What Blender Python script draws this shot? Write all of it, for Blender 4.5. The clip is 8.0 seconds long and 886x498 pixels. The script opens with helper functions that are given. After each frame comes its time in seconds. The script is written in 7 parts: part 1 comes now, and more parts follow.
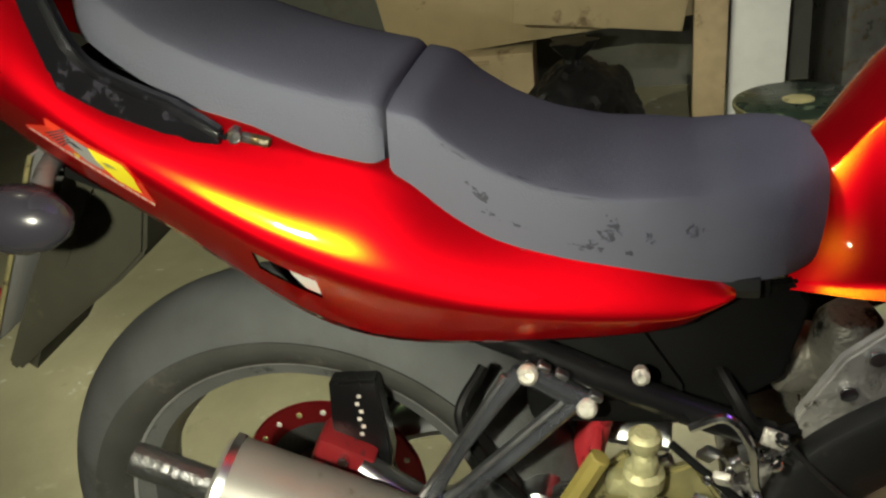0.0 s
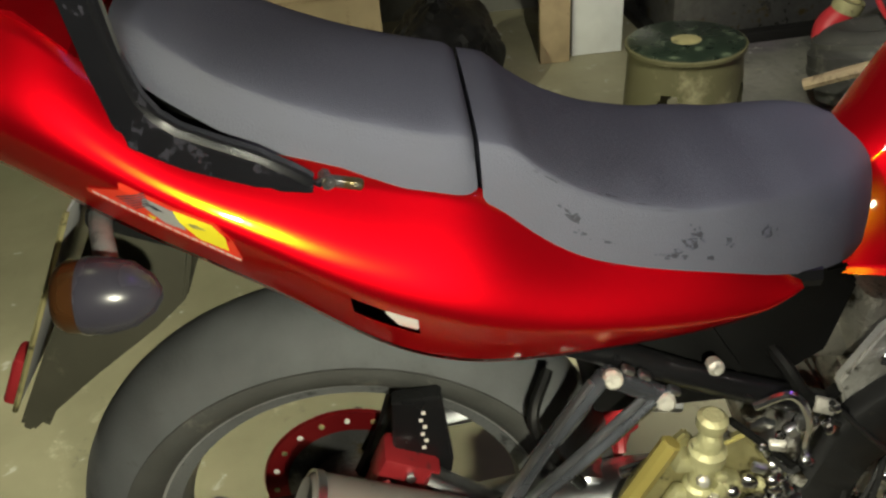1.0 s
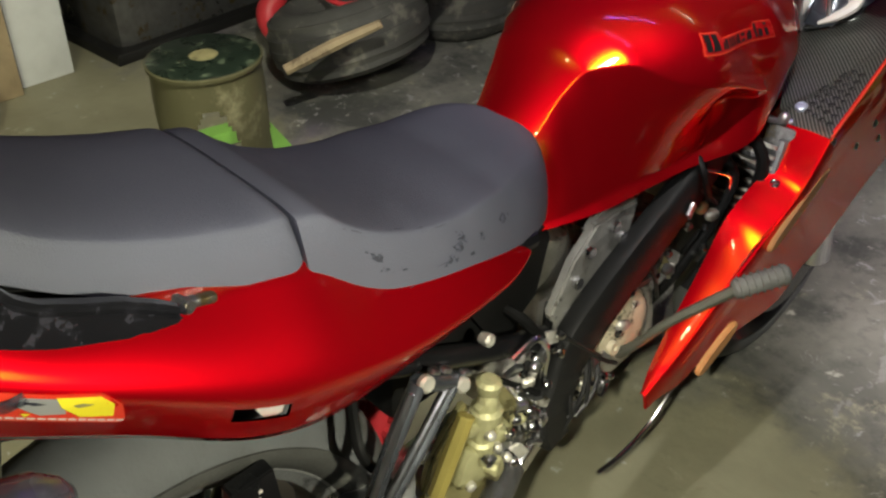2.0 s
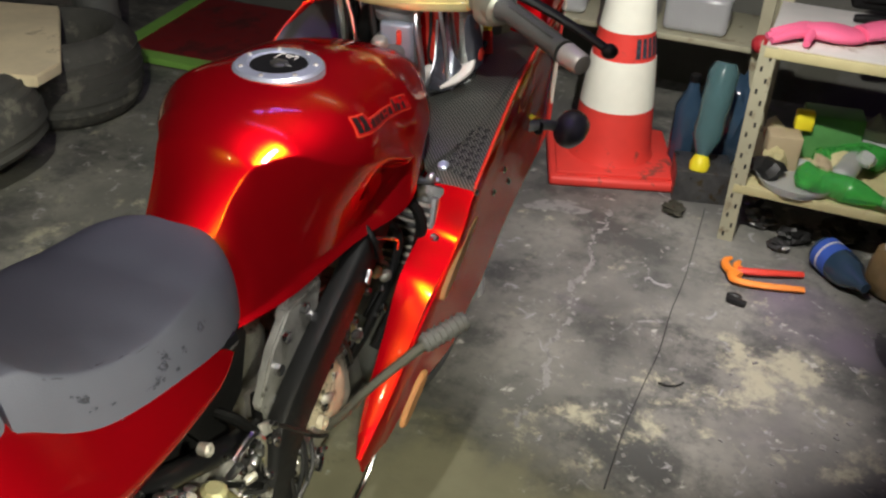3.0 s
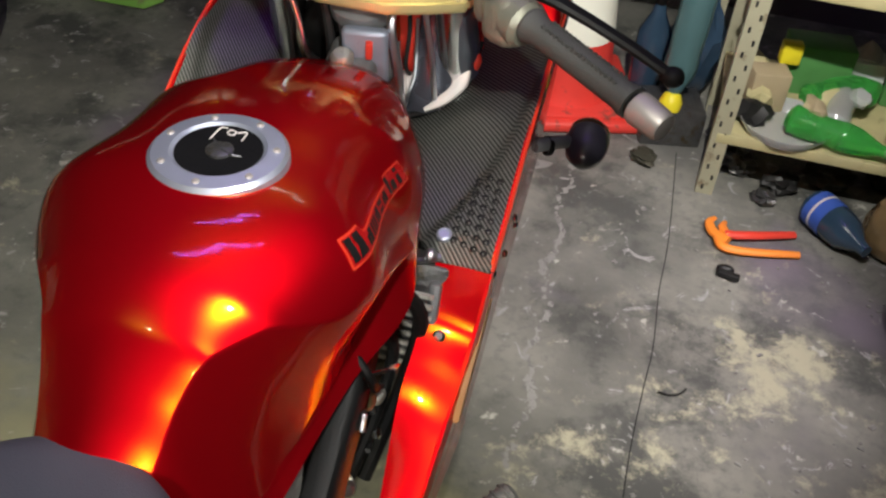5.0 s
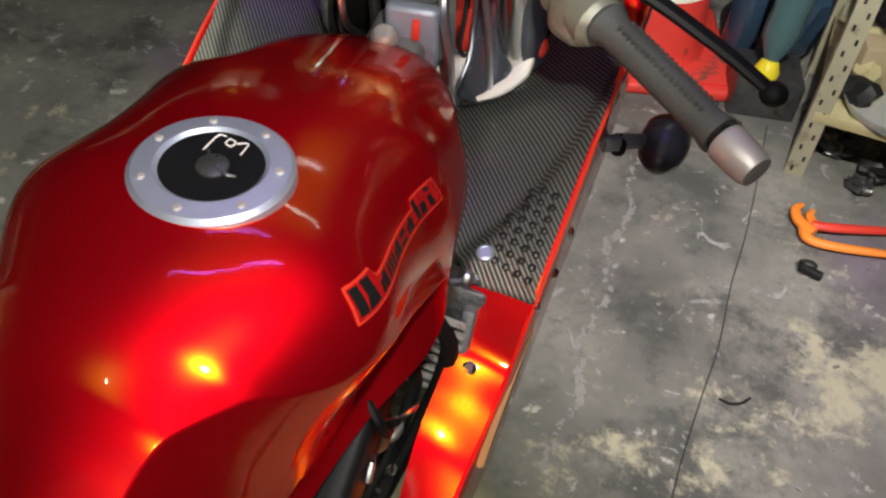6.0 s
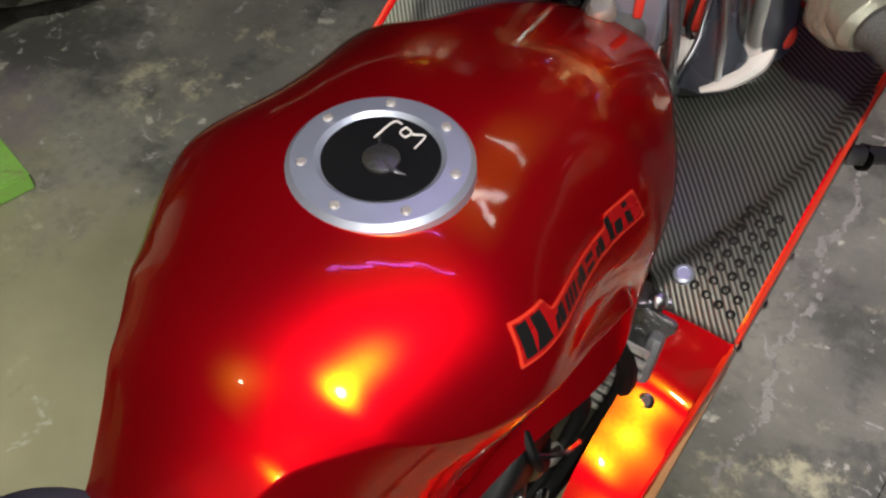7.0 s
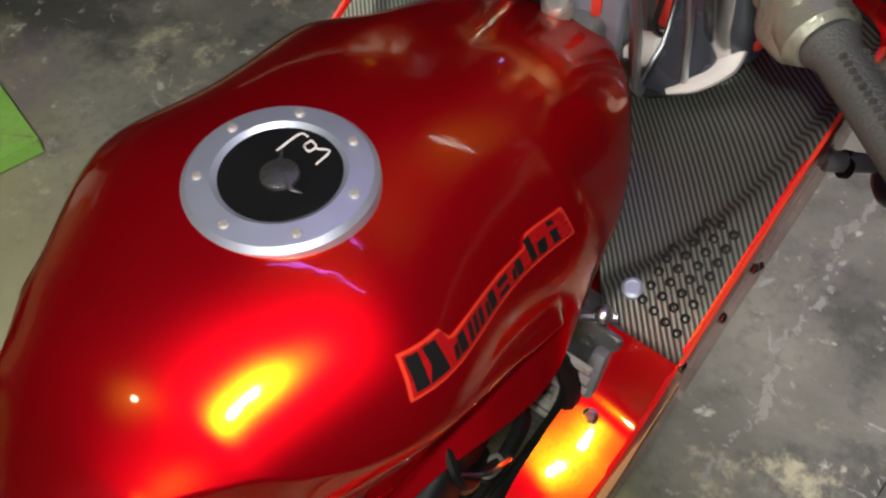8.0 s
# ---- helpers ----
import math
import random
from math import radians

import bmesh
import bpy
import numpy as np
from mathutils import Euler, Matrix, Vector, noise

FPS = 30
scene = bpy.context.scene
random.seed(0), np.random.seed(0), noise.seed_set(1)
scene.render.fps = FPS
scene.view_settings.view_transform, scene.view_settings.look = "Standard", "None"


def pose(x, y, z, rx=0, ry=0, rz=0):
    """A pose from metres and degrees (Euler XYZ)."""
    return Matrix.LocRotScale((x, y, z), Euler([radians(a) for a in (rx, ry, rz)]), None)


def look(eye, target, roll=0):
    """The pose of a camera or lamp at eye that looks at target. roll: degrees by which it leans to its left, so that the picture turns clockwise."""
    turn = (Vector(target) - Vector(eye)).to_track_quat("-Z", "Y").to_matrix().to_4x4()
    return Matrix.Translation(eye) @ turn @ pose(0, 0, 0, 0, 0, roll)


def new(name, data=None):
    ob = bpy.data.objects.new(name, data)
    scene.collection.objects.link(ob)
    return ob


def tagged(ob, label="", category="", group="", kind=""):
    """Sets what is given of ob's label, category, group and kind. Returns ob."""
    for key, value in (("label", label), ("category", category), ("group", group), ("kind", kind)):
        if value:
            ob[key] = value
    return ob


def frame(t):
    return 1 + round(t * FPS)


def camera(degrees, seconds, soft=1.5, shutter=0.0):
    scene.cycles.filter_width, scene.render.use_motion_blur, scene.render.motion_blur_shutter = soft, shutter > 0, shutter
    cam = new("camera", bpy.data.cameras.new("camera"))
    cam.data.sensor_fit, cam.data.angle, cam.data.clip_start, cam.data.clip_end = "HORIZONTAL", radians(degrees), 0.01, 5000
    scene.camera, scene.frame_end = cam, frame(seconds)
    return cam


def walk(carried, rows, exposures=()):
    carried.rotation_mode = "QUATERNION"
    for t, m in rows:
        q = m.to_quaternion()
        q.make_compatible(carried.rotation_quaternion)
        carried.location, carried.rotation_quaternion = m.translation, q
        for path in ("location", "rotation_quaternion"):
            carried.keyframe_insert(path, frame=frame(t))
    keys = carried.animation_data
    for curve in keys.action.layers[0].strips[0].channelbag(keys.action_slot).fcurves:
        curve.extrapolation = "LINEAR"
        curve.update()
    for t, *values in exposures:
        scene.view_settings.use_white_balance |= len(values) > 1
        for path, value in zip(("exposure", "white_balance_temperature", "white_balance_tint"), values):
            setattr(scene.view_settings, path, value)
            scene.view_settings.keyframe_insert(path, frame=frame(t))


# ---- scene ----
cam = camera(50.9, 8.0, soft=2.4)
PATH = [
    (0, (0.806, 0.153, 1.086), (-0.952, -0.232, 0.212), -6.5),
    (0.5, (0.795, 0.066, 1.136), (-0.976, -0.246, 0.261), -5.7),
    (1, (0.764, -0.087, 1.188), (-0.92, -0.043, 0.11), -5.3),
    (1.2, (0.744, -0.145, 1.203), (-0.908, 0.125, 0.108), -4.4),
    (2.3, (0.63, -0.434, 1.303), (-0.354, 0.864, 0.143), 0.8),
    (2.5, (0.629, -0.455, 1.312), (-0.241, 0.949, 0.185), 2.0),
    (2.8, (0.618, -0.431, 1.321), (-0.064, 1.098, 0.227), 2.4),
    (3, (0.611, -0.4, 1.333), (-0.011, 1.17, 0.261), 2.6),
    (3.5, (0.595, -0.297, 1.355), (0.05, 1.296, 0.276), 2.4),
    (4, (0.549, -0.214, 1.363), (0.082, 1.388, 0.26), 2.0),
    (4.5, (0.396, -0.075, 1.348), (0.06, 1.457, 0.107), 3.7),
    (5, (0.326, -0.016, 1.341), (-0.014, 1.468, 0.044), 4.8),
    (5.2, (0.321, 0.006, 1.34), (-0.097, 1.447, 0.018), 3.5),
    (6.3, (0.303, 0.19, 1.314), (-0.15, 1.458, -0.164), 7.2),
    (6.5, (0.304, 0.205, 1.307), (-0.258, 1.396, -0.197), 4.5),
    (7, (0.261, 0.246, 1.29), (-0.472, 1.294, -0.248), 1.0),
    (7.5, (0.259, 0.292, 1.286), (-0.538, 1.226, -0.292), -1.6),
    (8, (0.303, 0.336, 1.295), (-0.472, 1.259, -0.301), -1.1),
]
walk(cam, [(t, look(eye, target, roll)) for t, eye, target, roll in PATH], [(0, 0.0), (5.2, 0.0), (7.0, -0.10), (8, -0.14)])

# ---- world, lamps ----
world = bpy.data.worlds.new("night")
scene.world = world
world.use_nodes = True
world.node_tree.nodes["Background"].inputs["Color"].default_value = (0.55, 0.62, 0.75, 1)
world.node_tree.nodes["Background"].inputs["Strength"].default_value = 0.03


def lamp(name, kind, energy, colour, where, target=None, size=0.02, size_y=None, turn=0):
    data = bpy.data.lights.new(name, kind)
    data.energy, data.color = energy, colour
    if kind == "AREA":
        data.shape, data.size, data.size_y = "RECTANGLE", size, size_y or size
    else:
        data.shadow_soft_size = size
    ob = new(name, data)
    ob.matrix_world = look(where, target) @ Matrix.Rotation(radians(turn), 4, "Z") if target else Matrix.Translation(where)
    return ob


def fixed_spot(energy, colour, where, target, cone, blend, size=0.014):
    ob = lamp("standin_light", "SPOT", energy, colour, where, target, size)
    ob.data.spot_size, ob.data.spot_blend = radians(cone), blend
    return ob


# fixed spots for the moving phone light, by tail and tank, plus added fills
fixed_spot(44.0, (1.0, 0.98, 0.76), (0.87, -0.03, 1.10), (0.0, -0.44, 0.42), 92, 0.6)
# added fill for the floor behind the tail and the cardboard
fixed_spot(125.0, (1.0, 0.97, 0.70), (0.30, -0.95, 1.35), (-1.45, -0.40, 0.22), 84, 0.7)
fixed_spot(20.0, (1.0, 0.98, 0.93), (0.30, 0.36, 1.37), (0.02, 0.66, 0.85), 80, 0.8)
# added fill that brightens the tank's rear from behind
fixed_spot(36.0, (1.0, 0.98, 0.93), (0.50, -0.80, 1.30), (0.0, 0.62, 0.82), 26, 0.5, 0.06)
fixed_spot(92.0, (1.0, 0.97, 0.78), (0.635, -0.46, 1.325), (0.30, 0.66, 0.0), 36, 0.7)
fixed_spot(9.0, (1.0, 0.98, 0.92), (0.45, -0.36, 1.36), (0.02, 0.08, 0.80), 40, 0.9)
# added fill over the left floor, away from the phone
fixed_spot(84.0, (1.0, 0.97, 0.80), (-0.25, 0.30, 1.45), (-1.25, 0.98, 0.0), 86, 0.7)
# added fills for the cone and shelf and for the bright pool of floor
fixed_spot(122.0, (1.0, 0.96, 0.90), (0.45, 0.95, 1.50), (0.34, 2.27, 0.44), 74, 1.0)
fixed_spot(145.0, (1.0, 0.92, 0.90), (1.10, 0.95, 1.52), (0.47, 1.42, 0.0), 40, 1.0)
lamp("tube_light", "AREA", 2.0, (1.0, 0.97, 0.90), (0.20, 2.62, 2.6), (0.20, 2.62, 0), 1.0, 0.026, 25)
lamp("bulb_light", "POINT", 6.0, (1.0, 0.95, 0.62), (-0.35, -0.65, 2.6), size=0.03)
lamp("violet_tube_light", "AREA", 1.3, (0.42, 0.16, 1.0), (-0.20, 1.64, 2.6), (-0.20, 1.64, 0), 0.75, 0.014, 15)
lamp("violet_tube_light", "AREA", 2.0, (0.42, 0.16, 1.0), (0.09, 1.20, 2.6), (0.09, 1.20, 0), 1.15, 0.016, 20)


# ---- materials ----
def material(name, colour, rough=0.5, metal=0.0, coat=0.0, var=0.18, scale=18.0, stain=3.0, bump=0.0, bump_scale=150.0,
             dirt=None, dirt_amount=0.0, dirt_scale=6.0, trans=0.0, ior=1.45, coat_rough=0.04, alpha=1.0, by_object=0.0, spec=0.5):
    m = bpy.data.materials.new(name)
    m.use_nodes = True
    t = m.node_tree
    n, l = t.nodes, t.links
    b = n["Principled BSDF"]
    b.inputs["Metallic"].default_value, b.inputs["Roughness"].default_value = metal, rough
    b.inputs["Coat Weight"].default_value, b.inputs["Coat Roughness"].default_value = coat, coat_rough
    b.inputs["Transmission Weight"].default_value, b.inputs["IOR"].default_value = trans, ior
    b.inputs["Alpha"].default_value, b.inputs["Specular IOR Level"].default_value = alpha, spec
    tc = n.new("ShaderNodeTexCoord")
    fine = n.new("ShaderNodeTexNoise")
    fine.inputs["Scale"].default_value, fine.inputs["Detail"].default_value = scale, 5
    wide = n.new("ShaderNodeTexNoise")
    wide.inputs["Scale"].default_value, wide.inputs["Detail"].default_value = stain, 3
    for k in (fine, wide):
        l.new(tc.outputs["Object"], k.inputs["Vector"])
    add = n.new("ShaderNodeMath")
    add.operation = "ADD"
    l.new(fine.outputs["Fac"], add.inputs[0])
    l.new(wide.outputs["Fac"], add.inputs[1])
    span = n.new("ShaderNodeMapRange")
    span.inputs["From Min"].default_value, span.inputs["From Max"].default_value = 0.6, 1.4
    l.new(add.outputs[0], span.inputs["Value"])
    mix = n.new("ShaderNodeMix")
    mix.data_type = "RGBA"
    lo = [max(0, c * (1 - var)) for c in colour]
    hi = [min(1, c * (1 + var)) for c in colour]
    mix.inputs["A"].default_value, mix.inputs["B"].default_value = (*lo, 1), (*hi, 1)
    l.new(span.outputs[0], mix.inputs["Factor"])
    out = mix.outputs["Result"]
    if by_object:
        info = n.new("ShaderNodeObjectInfo")
        hsv = n.new("ShaderNodeHueSaturation")
        rng = n.new("ShaderNodeMapRange")
        rng.inputs["To Min"].default_value, rng.inputs["To Max"].default_value = 1 - by_object, 1 + by_object
        l.new(info.outputs["Random"], rng.inputs["Value"])
        l.new(rng.outputs[0], hsv.inputs["Value"])
        l.new(out, hsv.inputs["Color"])
        out = hsv.outputs["Color"]
    if dirt:
        spot = n.new("ShaderNodeTexNoise")
        spot.inputs["Scale"].default_value, spot.inputs["Detail"].default_value = dirt_scale, 8
        spot.inputs["Roughness"].default_value = 0.68
        l.new(tc.outputs["Object"], spot.inputs["Vector"])
        edge = n.new("ShaderNodeMapRange")
        edge.inputs["From Min"].default_value = 0.72 - 0.45 * dirt_amount
        edge.inputs["From Max"].default_value = 0.80 - 0.45 * dirt_amount
        l.new(spot.outputs["Fac"], edge.inputs["Value"])
        over = n.new("ShaderNodeMix")
        over.data_type = "RGBA"
        over.inputs["B"].default_value = (*dirt, 1)
        l.new(edge.outputs[0], over.inputs["Factor"])
        l.new(out, over.inputs["A"])
        out = over.outputs["Result"]
    l.new(out, b.inputs["Base Color"])
    if rough > 0.06:
        rr = n.new("ShaderNodeMapRange")
        rr.inputs["From Min"].default_value, rr.inputs["From Max"].default_value = 0.6, 1.4
        rr.inputs["To Min"].default_value, rr.inputs["To Max"].default_value = rough * 0.82, min(1, rough * 1.2)
        l.new(add.outputs[0], rr.inputs["Value"])
        l.new(rr.outputs[0], b.inputs["Roughness"])
    if bump:
        g = n.new("ShaderNodeTexNoise")
        g.inputs["Scale"].default_value, g.inputs["Detail"].default_value = bump_scale, 3
        l.new(tc.outputs["Object"], g.inputs["Vector"])
        bm_node = n.new("ShaderNodeBump")
        bm_node.inputs["Strength"].default_value, bm_node.inputs["Distance"].default_value = bump, 0.004
        l.new(g.outputs["Fac"], bm_node.inputs["Height"])
        l.new(bm_node.outputs["Normal"], b.inputs["Normal"])
    return m


PAINT = material("candy_red_paint", (0.36, 0.0016, 0.0070), 0.5, 0.0, 0.0, var=0.05, scale=40, spec=0.0, bump=0.01, bump_scale=60)


def flakes_under(m):
    """Adds the red and the sharper golden gleam of the metal flakes that lie under the red lacquer."""
    n, l = m.node_tree.nodes, m.node_tree.links
    out = n["Principled BSDF"].outputs[0]
    for colour, rough, share in (((0.95, 0.0020, 0.0100, 1), 0.50, 0.57), ((1.0, 0.42, 0.0, 1), 0.27, 0.12)):
        gleam = n.new("ShaderNodeBsdfAnisotropic")
        gleam.distribution = "BECKMANN"
        gleam.inputs["Color"].default_value, gleam.inputs["Roughness"].default_value = colour, rough
        mix = n.new("ShaderNodeMixShader")
        mix.inputs["Fac"].default_value = share
        l.new(out, mix.inputs[1])
        l.new(gleam.outputs[0], mix.inputs[2])
        out = mix.outputs[0]
    # clear lacquer on top, a little uneven
    lacquer, edge, top = n.new("ShaderNodeBsdfAnisotropic"), n.new("ShaderNodeFresnel"), n.new("ShaderNodeMixShader")
    lacquer.inputs["Roughness"].default_value, edge.inputs["IOR"].default_value = 0.05, 1.5
    peel, ripple, tc = n.new("ShaderNodeTexNoise"), n.new("ShaderNodeBump"), n.new("ShaderNodeTexCoord")
    peel.inputs["Scale"].default_value, peel.inputs["Detail"].default_value = 45, 2
    ripple.inputs["Strength"].default_value, ripple.inputs["Distance"].default_value = 0.10, 0.003
    l.new(tc.outputs["Object"], peel.inputs["Vector"])
    l.new(peel.outputs["Fac"], ripple.inputs["Height"])
    l.new(ripple.outputs["Normal"], lacquer.inputs["Normal"])
    l.new(edge.outputs[0], top.inputs["Fac"])
    l.new(out, top.inputs[1])
    l.new(lacquer.outputs[0], top.inputs[2])
    l.new(top.outputs[0], n["Material Output"].inputs["Surface"])


flakes_under(PAINT)
BROWN_WALL = material("brown_wall_plastic", (0.24, 0.060, 0.020), 0.5, 0.0, 0.0, var=0.2, dirt=(0.12, 0.035, 0.015), dirt_amount=0.25, dirt_scale=20)
TAN = material("tan_plastic", (0.42, 0.20, 0.07), 0.5, var=0.2)
VINYL = material("grey_seat_vinyl", (0.088, 0.091, 0.120), 0.68, var=0.10, scale=30, stain=5, bump=0.25, bump_scale=700)
SCUFF = material("scuffed_vinyl", (0.030, 0.031, 0.044), 0.7, var=0.6, scale=160, dirt=(0.085, 0.087, 0.12), dirt_amount=0.5, dirt_scale=140)
BLACK = material("black_satin_paint", (0.008, 0.008, 0.009), 0.30, 0.0, 0.3, var=0.3, spec=0.35, dirt=(0.06, 0.055, 0.055), dirt_amount=0.20, dirt_scale=25)
RAILBLACK = material("scratched_gloss_black", (0.008, 0.008, 0.010), 0.22, 0.0, 0.6, var=0.3, dirt=(0.032, 0.031, 0.040), dirt_amount=0.36, dirt_scale=55)
DUSTY = material("dusty_dark_plastic", (0.050, 0.048, 0.034), 0.6, spec=0.3, var=0.3, dirt=(0.10, 0.095, 0.065), dirt_amount=0.3, dirt_scale=12)
PLASTIC = material("black_plastic", (0.006, 0.006, 0.006), 0.55, spec=0.22, var=0.25, bump=0.1, bump_scale=400)
RUBBER = material("tyre_rubber", (0.105, 0.108, 0.112), 0.72, var=0.25, scale=25, stain=4, bump=0.2, bump_scale=260, dirt=(0.075, 0.075, 0.07), dirt_amount=0.36, dirt_scale=7)
OLDRUBBER = material("old_tyre_rubber", (0.060, 0.060, 0.056), 0.75, var=0.3, scale=25, bump=0.2, bump_scale=200, dirt=(0.14, 0.135, 0.115), dirt_amount=0.40, dirt_scale=9)
PEDAL = material("grey_pedal_rubber", (0.13, 0.13, 0.125), 0.6, var=0.2, bump=0.4, bump_scale=300)
GRIP = material("grip_rubber", (0.070, 0.070, 0.064), 0.55, var=0.2, bump=0.4, bump_scale=500)
ALU = material("brushed_aluminium", (0.62, 0.63, 0.66), 0.32, 1.0, var=0.10, scale=60, bump=0.05, bump_scale=900)
CAPRING = material("cap_ring_aluminium", (0.58, 0.62, 0.74), 0.42, 0.75, var=0.06, scale=80, bump=0.06, bump_scale=900)
STEEL = material("bright_steel", (0.70, 0.70, 0.72), 0.20, 1.0, var=0.12, scale=60)
HEADGREY = material("dark_grey_cast_metal", (0.19, 0.195, 0.20), 0.45, 0.4, var=0.3, bump=0.3, bump_scale=200, dirt=(0.05, 0.05, 0.05), dirt_amount=0.3, dirt_scale=20)
ENDALLOY = material("dull_turned_alloy", (0.52, 0.48, 0.44), 0.5, 0.5, var=0.12, scale=60, bump=0.1, bump_scale=500)
MUFFLER = material("satin_muffler_alloy", (0.30, 0.285, 0.265), 0.5, 0.4, var=0.12, scale=30, bump=0.05, bump_scale=400, dirt=(0.18, 0.165, 0.14), dirt_amount=0.2, dirt_scale=14)
SPAR = material("matt_black_frame_paint", (0.010, 0.010, 0.010), 0.55, spec=0.3, var=0.3, bump=0.1, bump_scale=300, dirt=(0.05, 0.045, 0.035), dirt_amount=0.18, dirt_scale=30)
CAST = material("cast_engine_alloy", (0.58, 0.56, 0.50), 0.45, 0.6, var=0.3, scale=30, bump=0.5, bump_scale=220, dirt=(0.05, 0.042, 0.03), dirt_amount=0.38, dirt_scale=18)
PALEPLATE = material("pitted_pale_alloy", (0.44, 0.43, 0.39), 0.42, 0.3, var=0.3, scale=35, bump=0.6, bump_scale=140, dirt=(0.08, 0.075, 0.06), dirt_amount=0.30, dirt_scale=45)
TUBEBLUE = material("blue_black_gloss_tube", (0.17, 0.18, 0.21), 0.28, 0.8, 0.4, var=0.3, dirt=(0.09, 0.085, 0.07), dirt_amount=0.2, dirt_scale=40)
CLUTCH = material("tan_stained_alloy", (0.66, 0.58, 0.42), 0.45, 0.2, var=0.4, scale=25, bump=0.4, bump_scale=200, dirt=(0.05, 0.04, 0.025), dirt_amount=0.40, dirt_scale=22)
PALECAST = material("pale_cream_casting", (0.44, 0.42, 0.23), 0.45, 0.35, var=0.25, scale=40, bump=0.4, bump_scale=200, dirt=(0.14, 0.12, 0.06), dirt_amount=0.30, dirt_scale=30)
HEADBLUE = material("blue_grey_satin_metal", (0.27, 0.30, 0.37), 0.38, 0.35, var=0.15, bump=0.1, bump_scale=300, dirt=(0.10, 0.10, 0.11), dirt_amount=0.2, dirt_scale=20)
BLADE = material("slate_gloss_shroud", (0.085, 0.092, 0.115), 0.28, 0.5, 0.3, var=0.25, dirt=(0.16, 0.16, 0.16), dirt_amount=0.15, dirt_scale=30)
SWITCH = material("olive_grey_cast_metal", (0.30, 0.30, 0.235), 0.36, 0.5, var=0.25, bump=0.3, bump_scale=200, dirt=(0.07, 0.07, 0.05), dirt_amount=0.3, dirt_scale=25)
LEVERGREY = material("dull_green_grey_lever", (0.12, 0.12, 0.10), 0.5, 0.3, var=0.25, bump=0.2, bump_scale=200)
GREASY = material("oily_dark_metal", (0.13, 0.13, 0.13), 0.30, 0.7, var=0.4, scale=30, bump=0.5, bump_scale=160, dirt=(0.10, 0.075, 0.03), dirt_amount=0.35, dirt_scale=22)
BRASS = material("gold_anodised_metal", (0.72, 0.62, 0.30), 0.38, 0.55, var=0.15, scale=40)
YELLOWED = material("ochre_paint", (0.27, 0.22, 0.06), 0.45, var=0.3, dirt=(0.12, 0.10, 0.05), dirt_amount=0.3, dirt_scale=40)
OLIVE = material("yellowed_metal", (0.44, 0.40, 0.20), 0.40, 0.6, var=0.3, scale=40, dirt=(0.10, 0.09, 0.05), dirt_amount=0.35, dirt_scale=30)
VIOLET = material("violet_anodised_bolt", (0.16, 0.10, 0.42), 0.25, 0.9, var=0.1)
RED_PLASTIC = material("red_caliper_paint", (0.30, 0.02, 0.025), 0.4, 0.2, var=0.25, dirt=(0.05, 0.03, 0.03), dirt_amount=0.3, dirt_scale=40)
PINK = material("pink_rubber", (0.80, 0.14, 0.27), 0.5, var=0.15, bump=0.2, bump_scale=120)
SMOKE = material("smoked_lens", (0.036, 0.034, 0.046), 0.28, 0.0, 0.4, var=0.2)
AMBER = material("amber_lens", (0.045, 0.018, 0.006), 0.2, 0.0, 0.6, var=0.2)
WHITE = material("white_reflective_film", (0.93, 0.93, 0.80), 0.35, var=0.04, scale=30)
CONE_RED = material("cone_red_pvc", (0.80, 0.06, 0.045), 0.45, var=0.10, dirt=(0.20, 0.07, 0.05), dirt_amount=0.28, dirt_scale=9)
INK = material("black_ink", (0.010, 0.010, 0.010), 0.35, var=0.1)
STICKER_RED = material("orange_red_film", (0.72, 0.045, 0.02), 0.35, var=0.05)
RED_FILM = material("red_film", (0.50, 0.008, 0.010), 0.3, 0.3, 0.3, var=0.05)
YELLOW = material("yellow_film", (0.85, 0.72, 0.03), 0.4, var=0.06)
SILVER = material("silver_grey_film", (0.42, 0.42, 0.42), 0.4, 0.3, var=0.12)
CREAM = material("pale_line_film", (0.75, 0.70, 0.66), 0.4, var=0.08)
PLY = material("plywood", (0.72, 0.62, 0.44), 0.65, var=0.15, scale=14, bump=0.15, dirt=(0.25, 0.18, 0.09), dirt_amount=0.25)
WOOD = material("weathered_timber", (0.36, 0.28, 0.17), 0.75, var=0.25, scale=20, bump=0.3, dirt=(0.11, 0.08, 0.05), dirt_amount=0.35)
CARDBOARD = material("brown_cardboard", (0.42, 0.34, 0.21), 0.85, var=0.15, scale=10, dirt=(0.17, 0.12, 0.07), dirt_amount=0.3)
WALLPAINT = material("grubby_wall_paint", (0.13, 0.13, 0.115), 0.85, var=0.2, scale=5, stain=1.2, bump=0.2, bump_scale=60, dirt=(0.10, 0.10, 0.08), dirt_amount=0.4, dirt_scale=2.5)
WHITEBOARD = material("white_laminate", (0.62, 0.64, 0.64), 0.5, var=0.1, dirt=(0.35, 0.30, 0.22), dirt_amount=0.3, dirt_scale=5)
POST = material("cream_slotted_steel", (0.40, 0.385, 0.27), 0.5, 0.1, var=0.12, dirt=(0.20, 0.16, 0.10), dirt_amount=0.3, dirt_scale=14)
SHELF_EDGE = material("yellowed_shelf_board", (0.50, 0.45, 0.24), 0.6, var=0.2, dirt=(0.24, 0.19, 0.10), dirt_amount=0.35)
SHELF_TOP = material("grey_laminate", (0.58, 0.57, 0.53), 0.55, var=0.12, dirt=(0.30, 0.26, 0.2), dirt_amount=0.3)
GREEN = material("green_plastic", (0.09, 0.27, 0.08), 0.35, var=0.2)
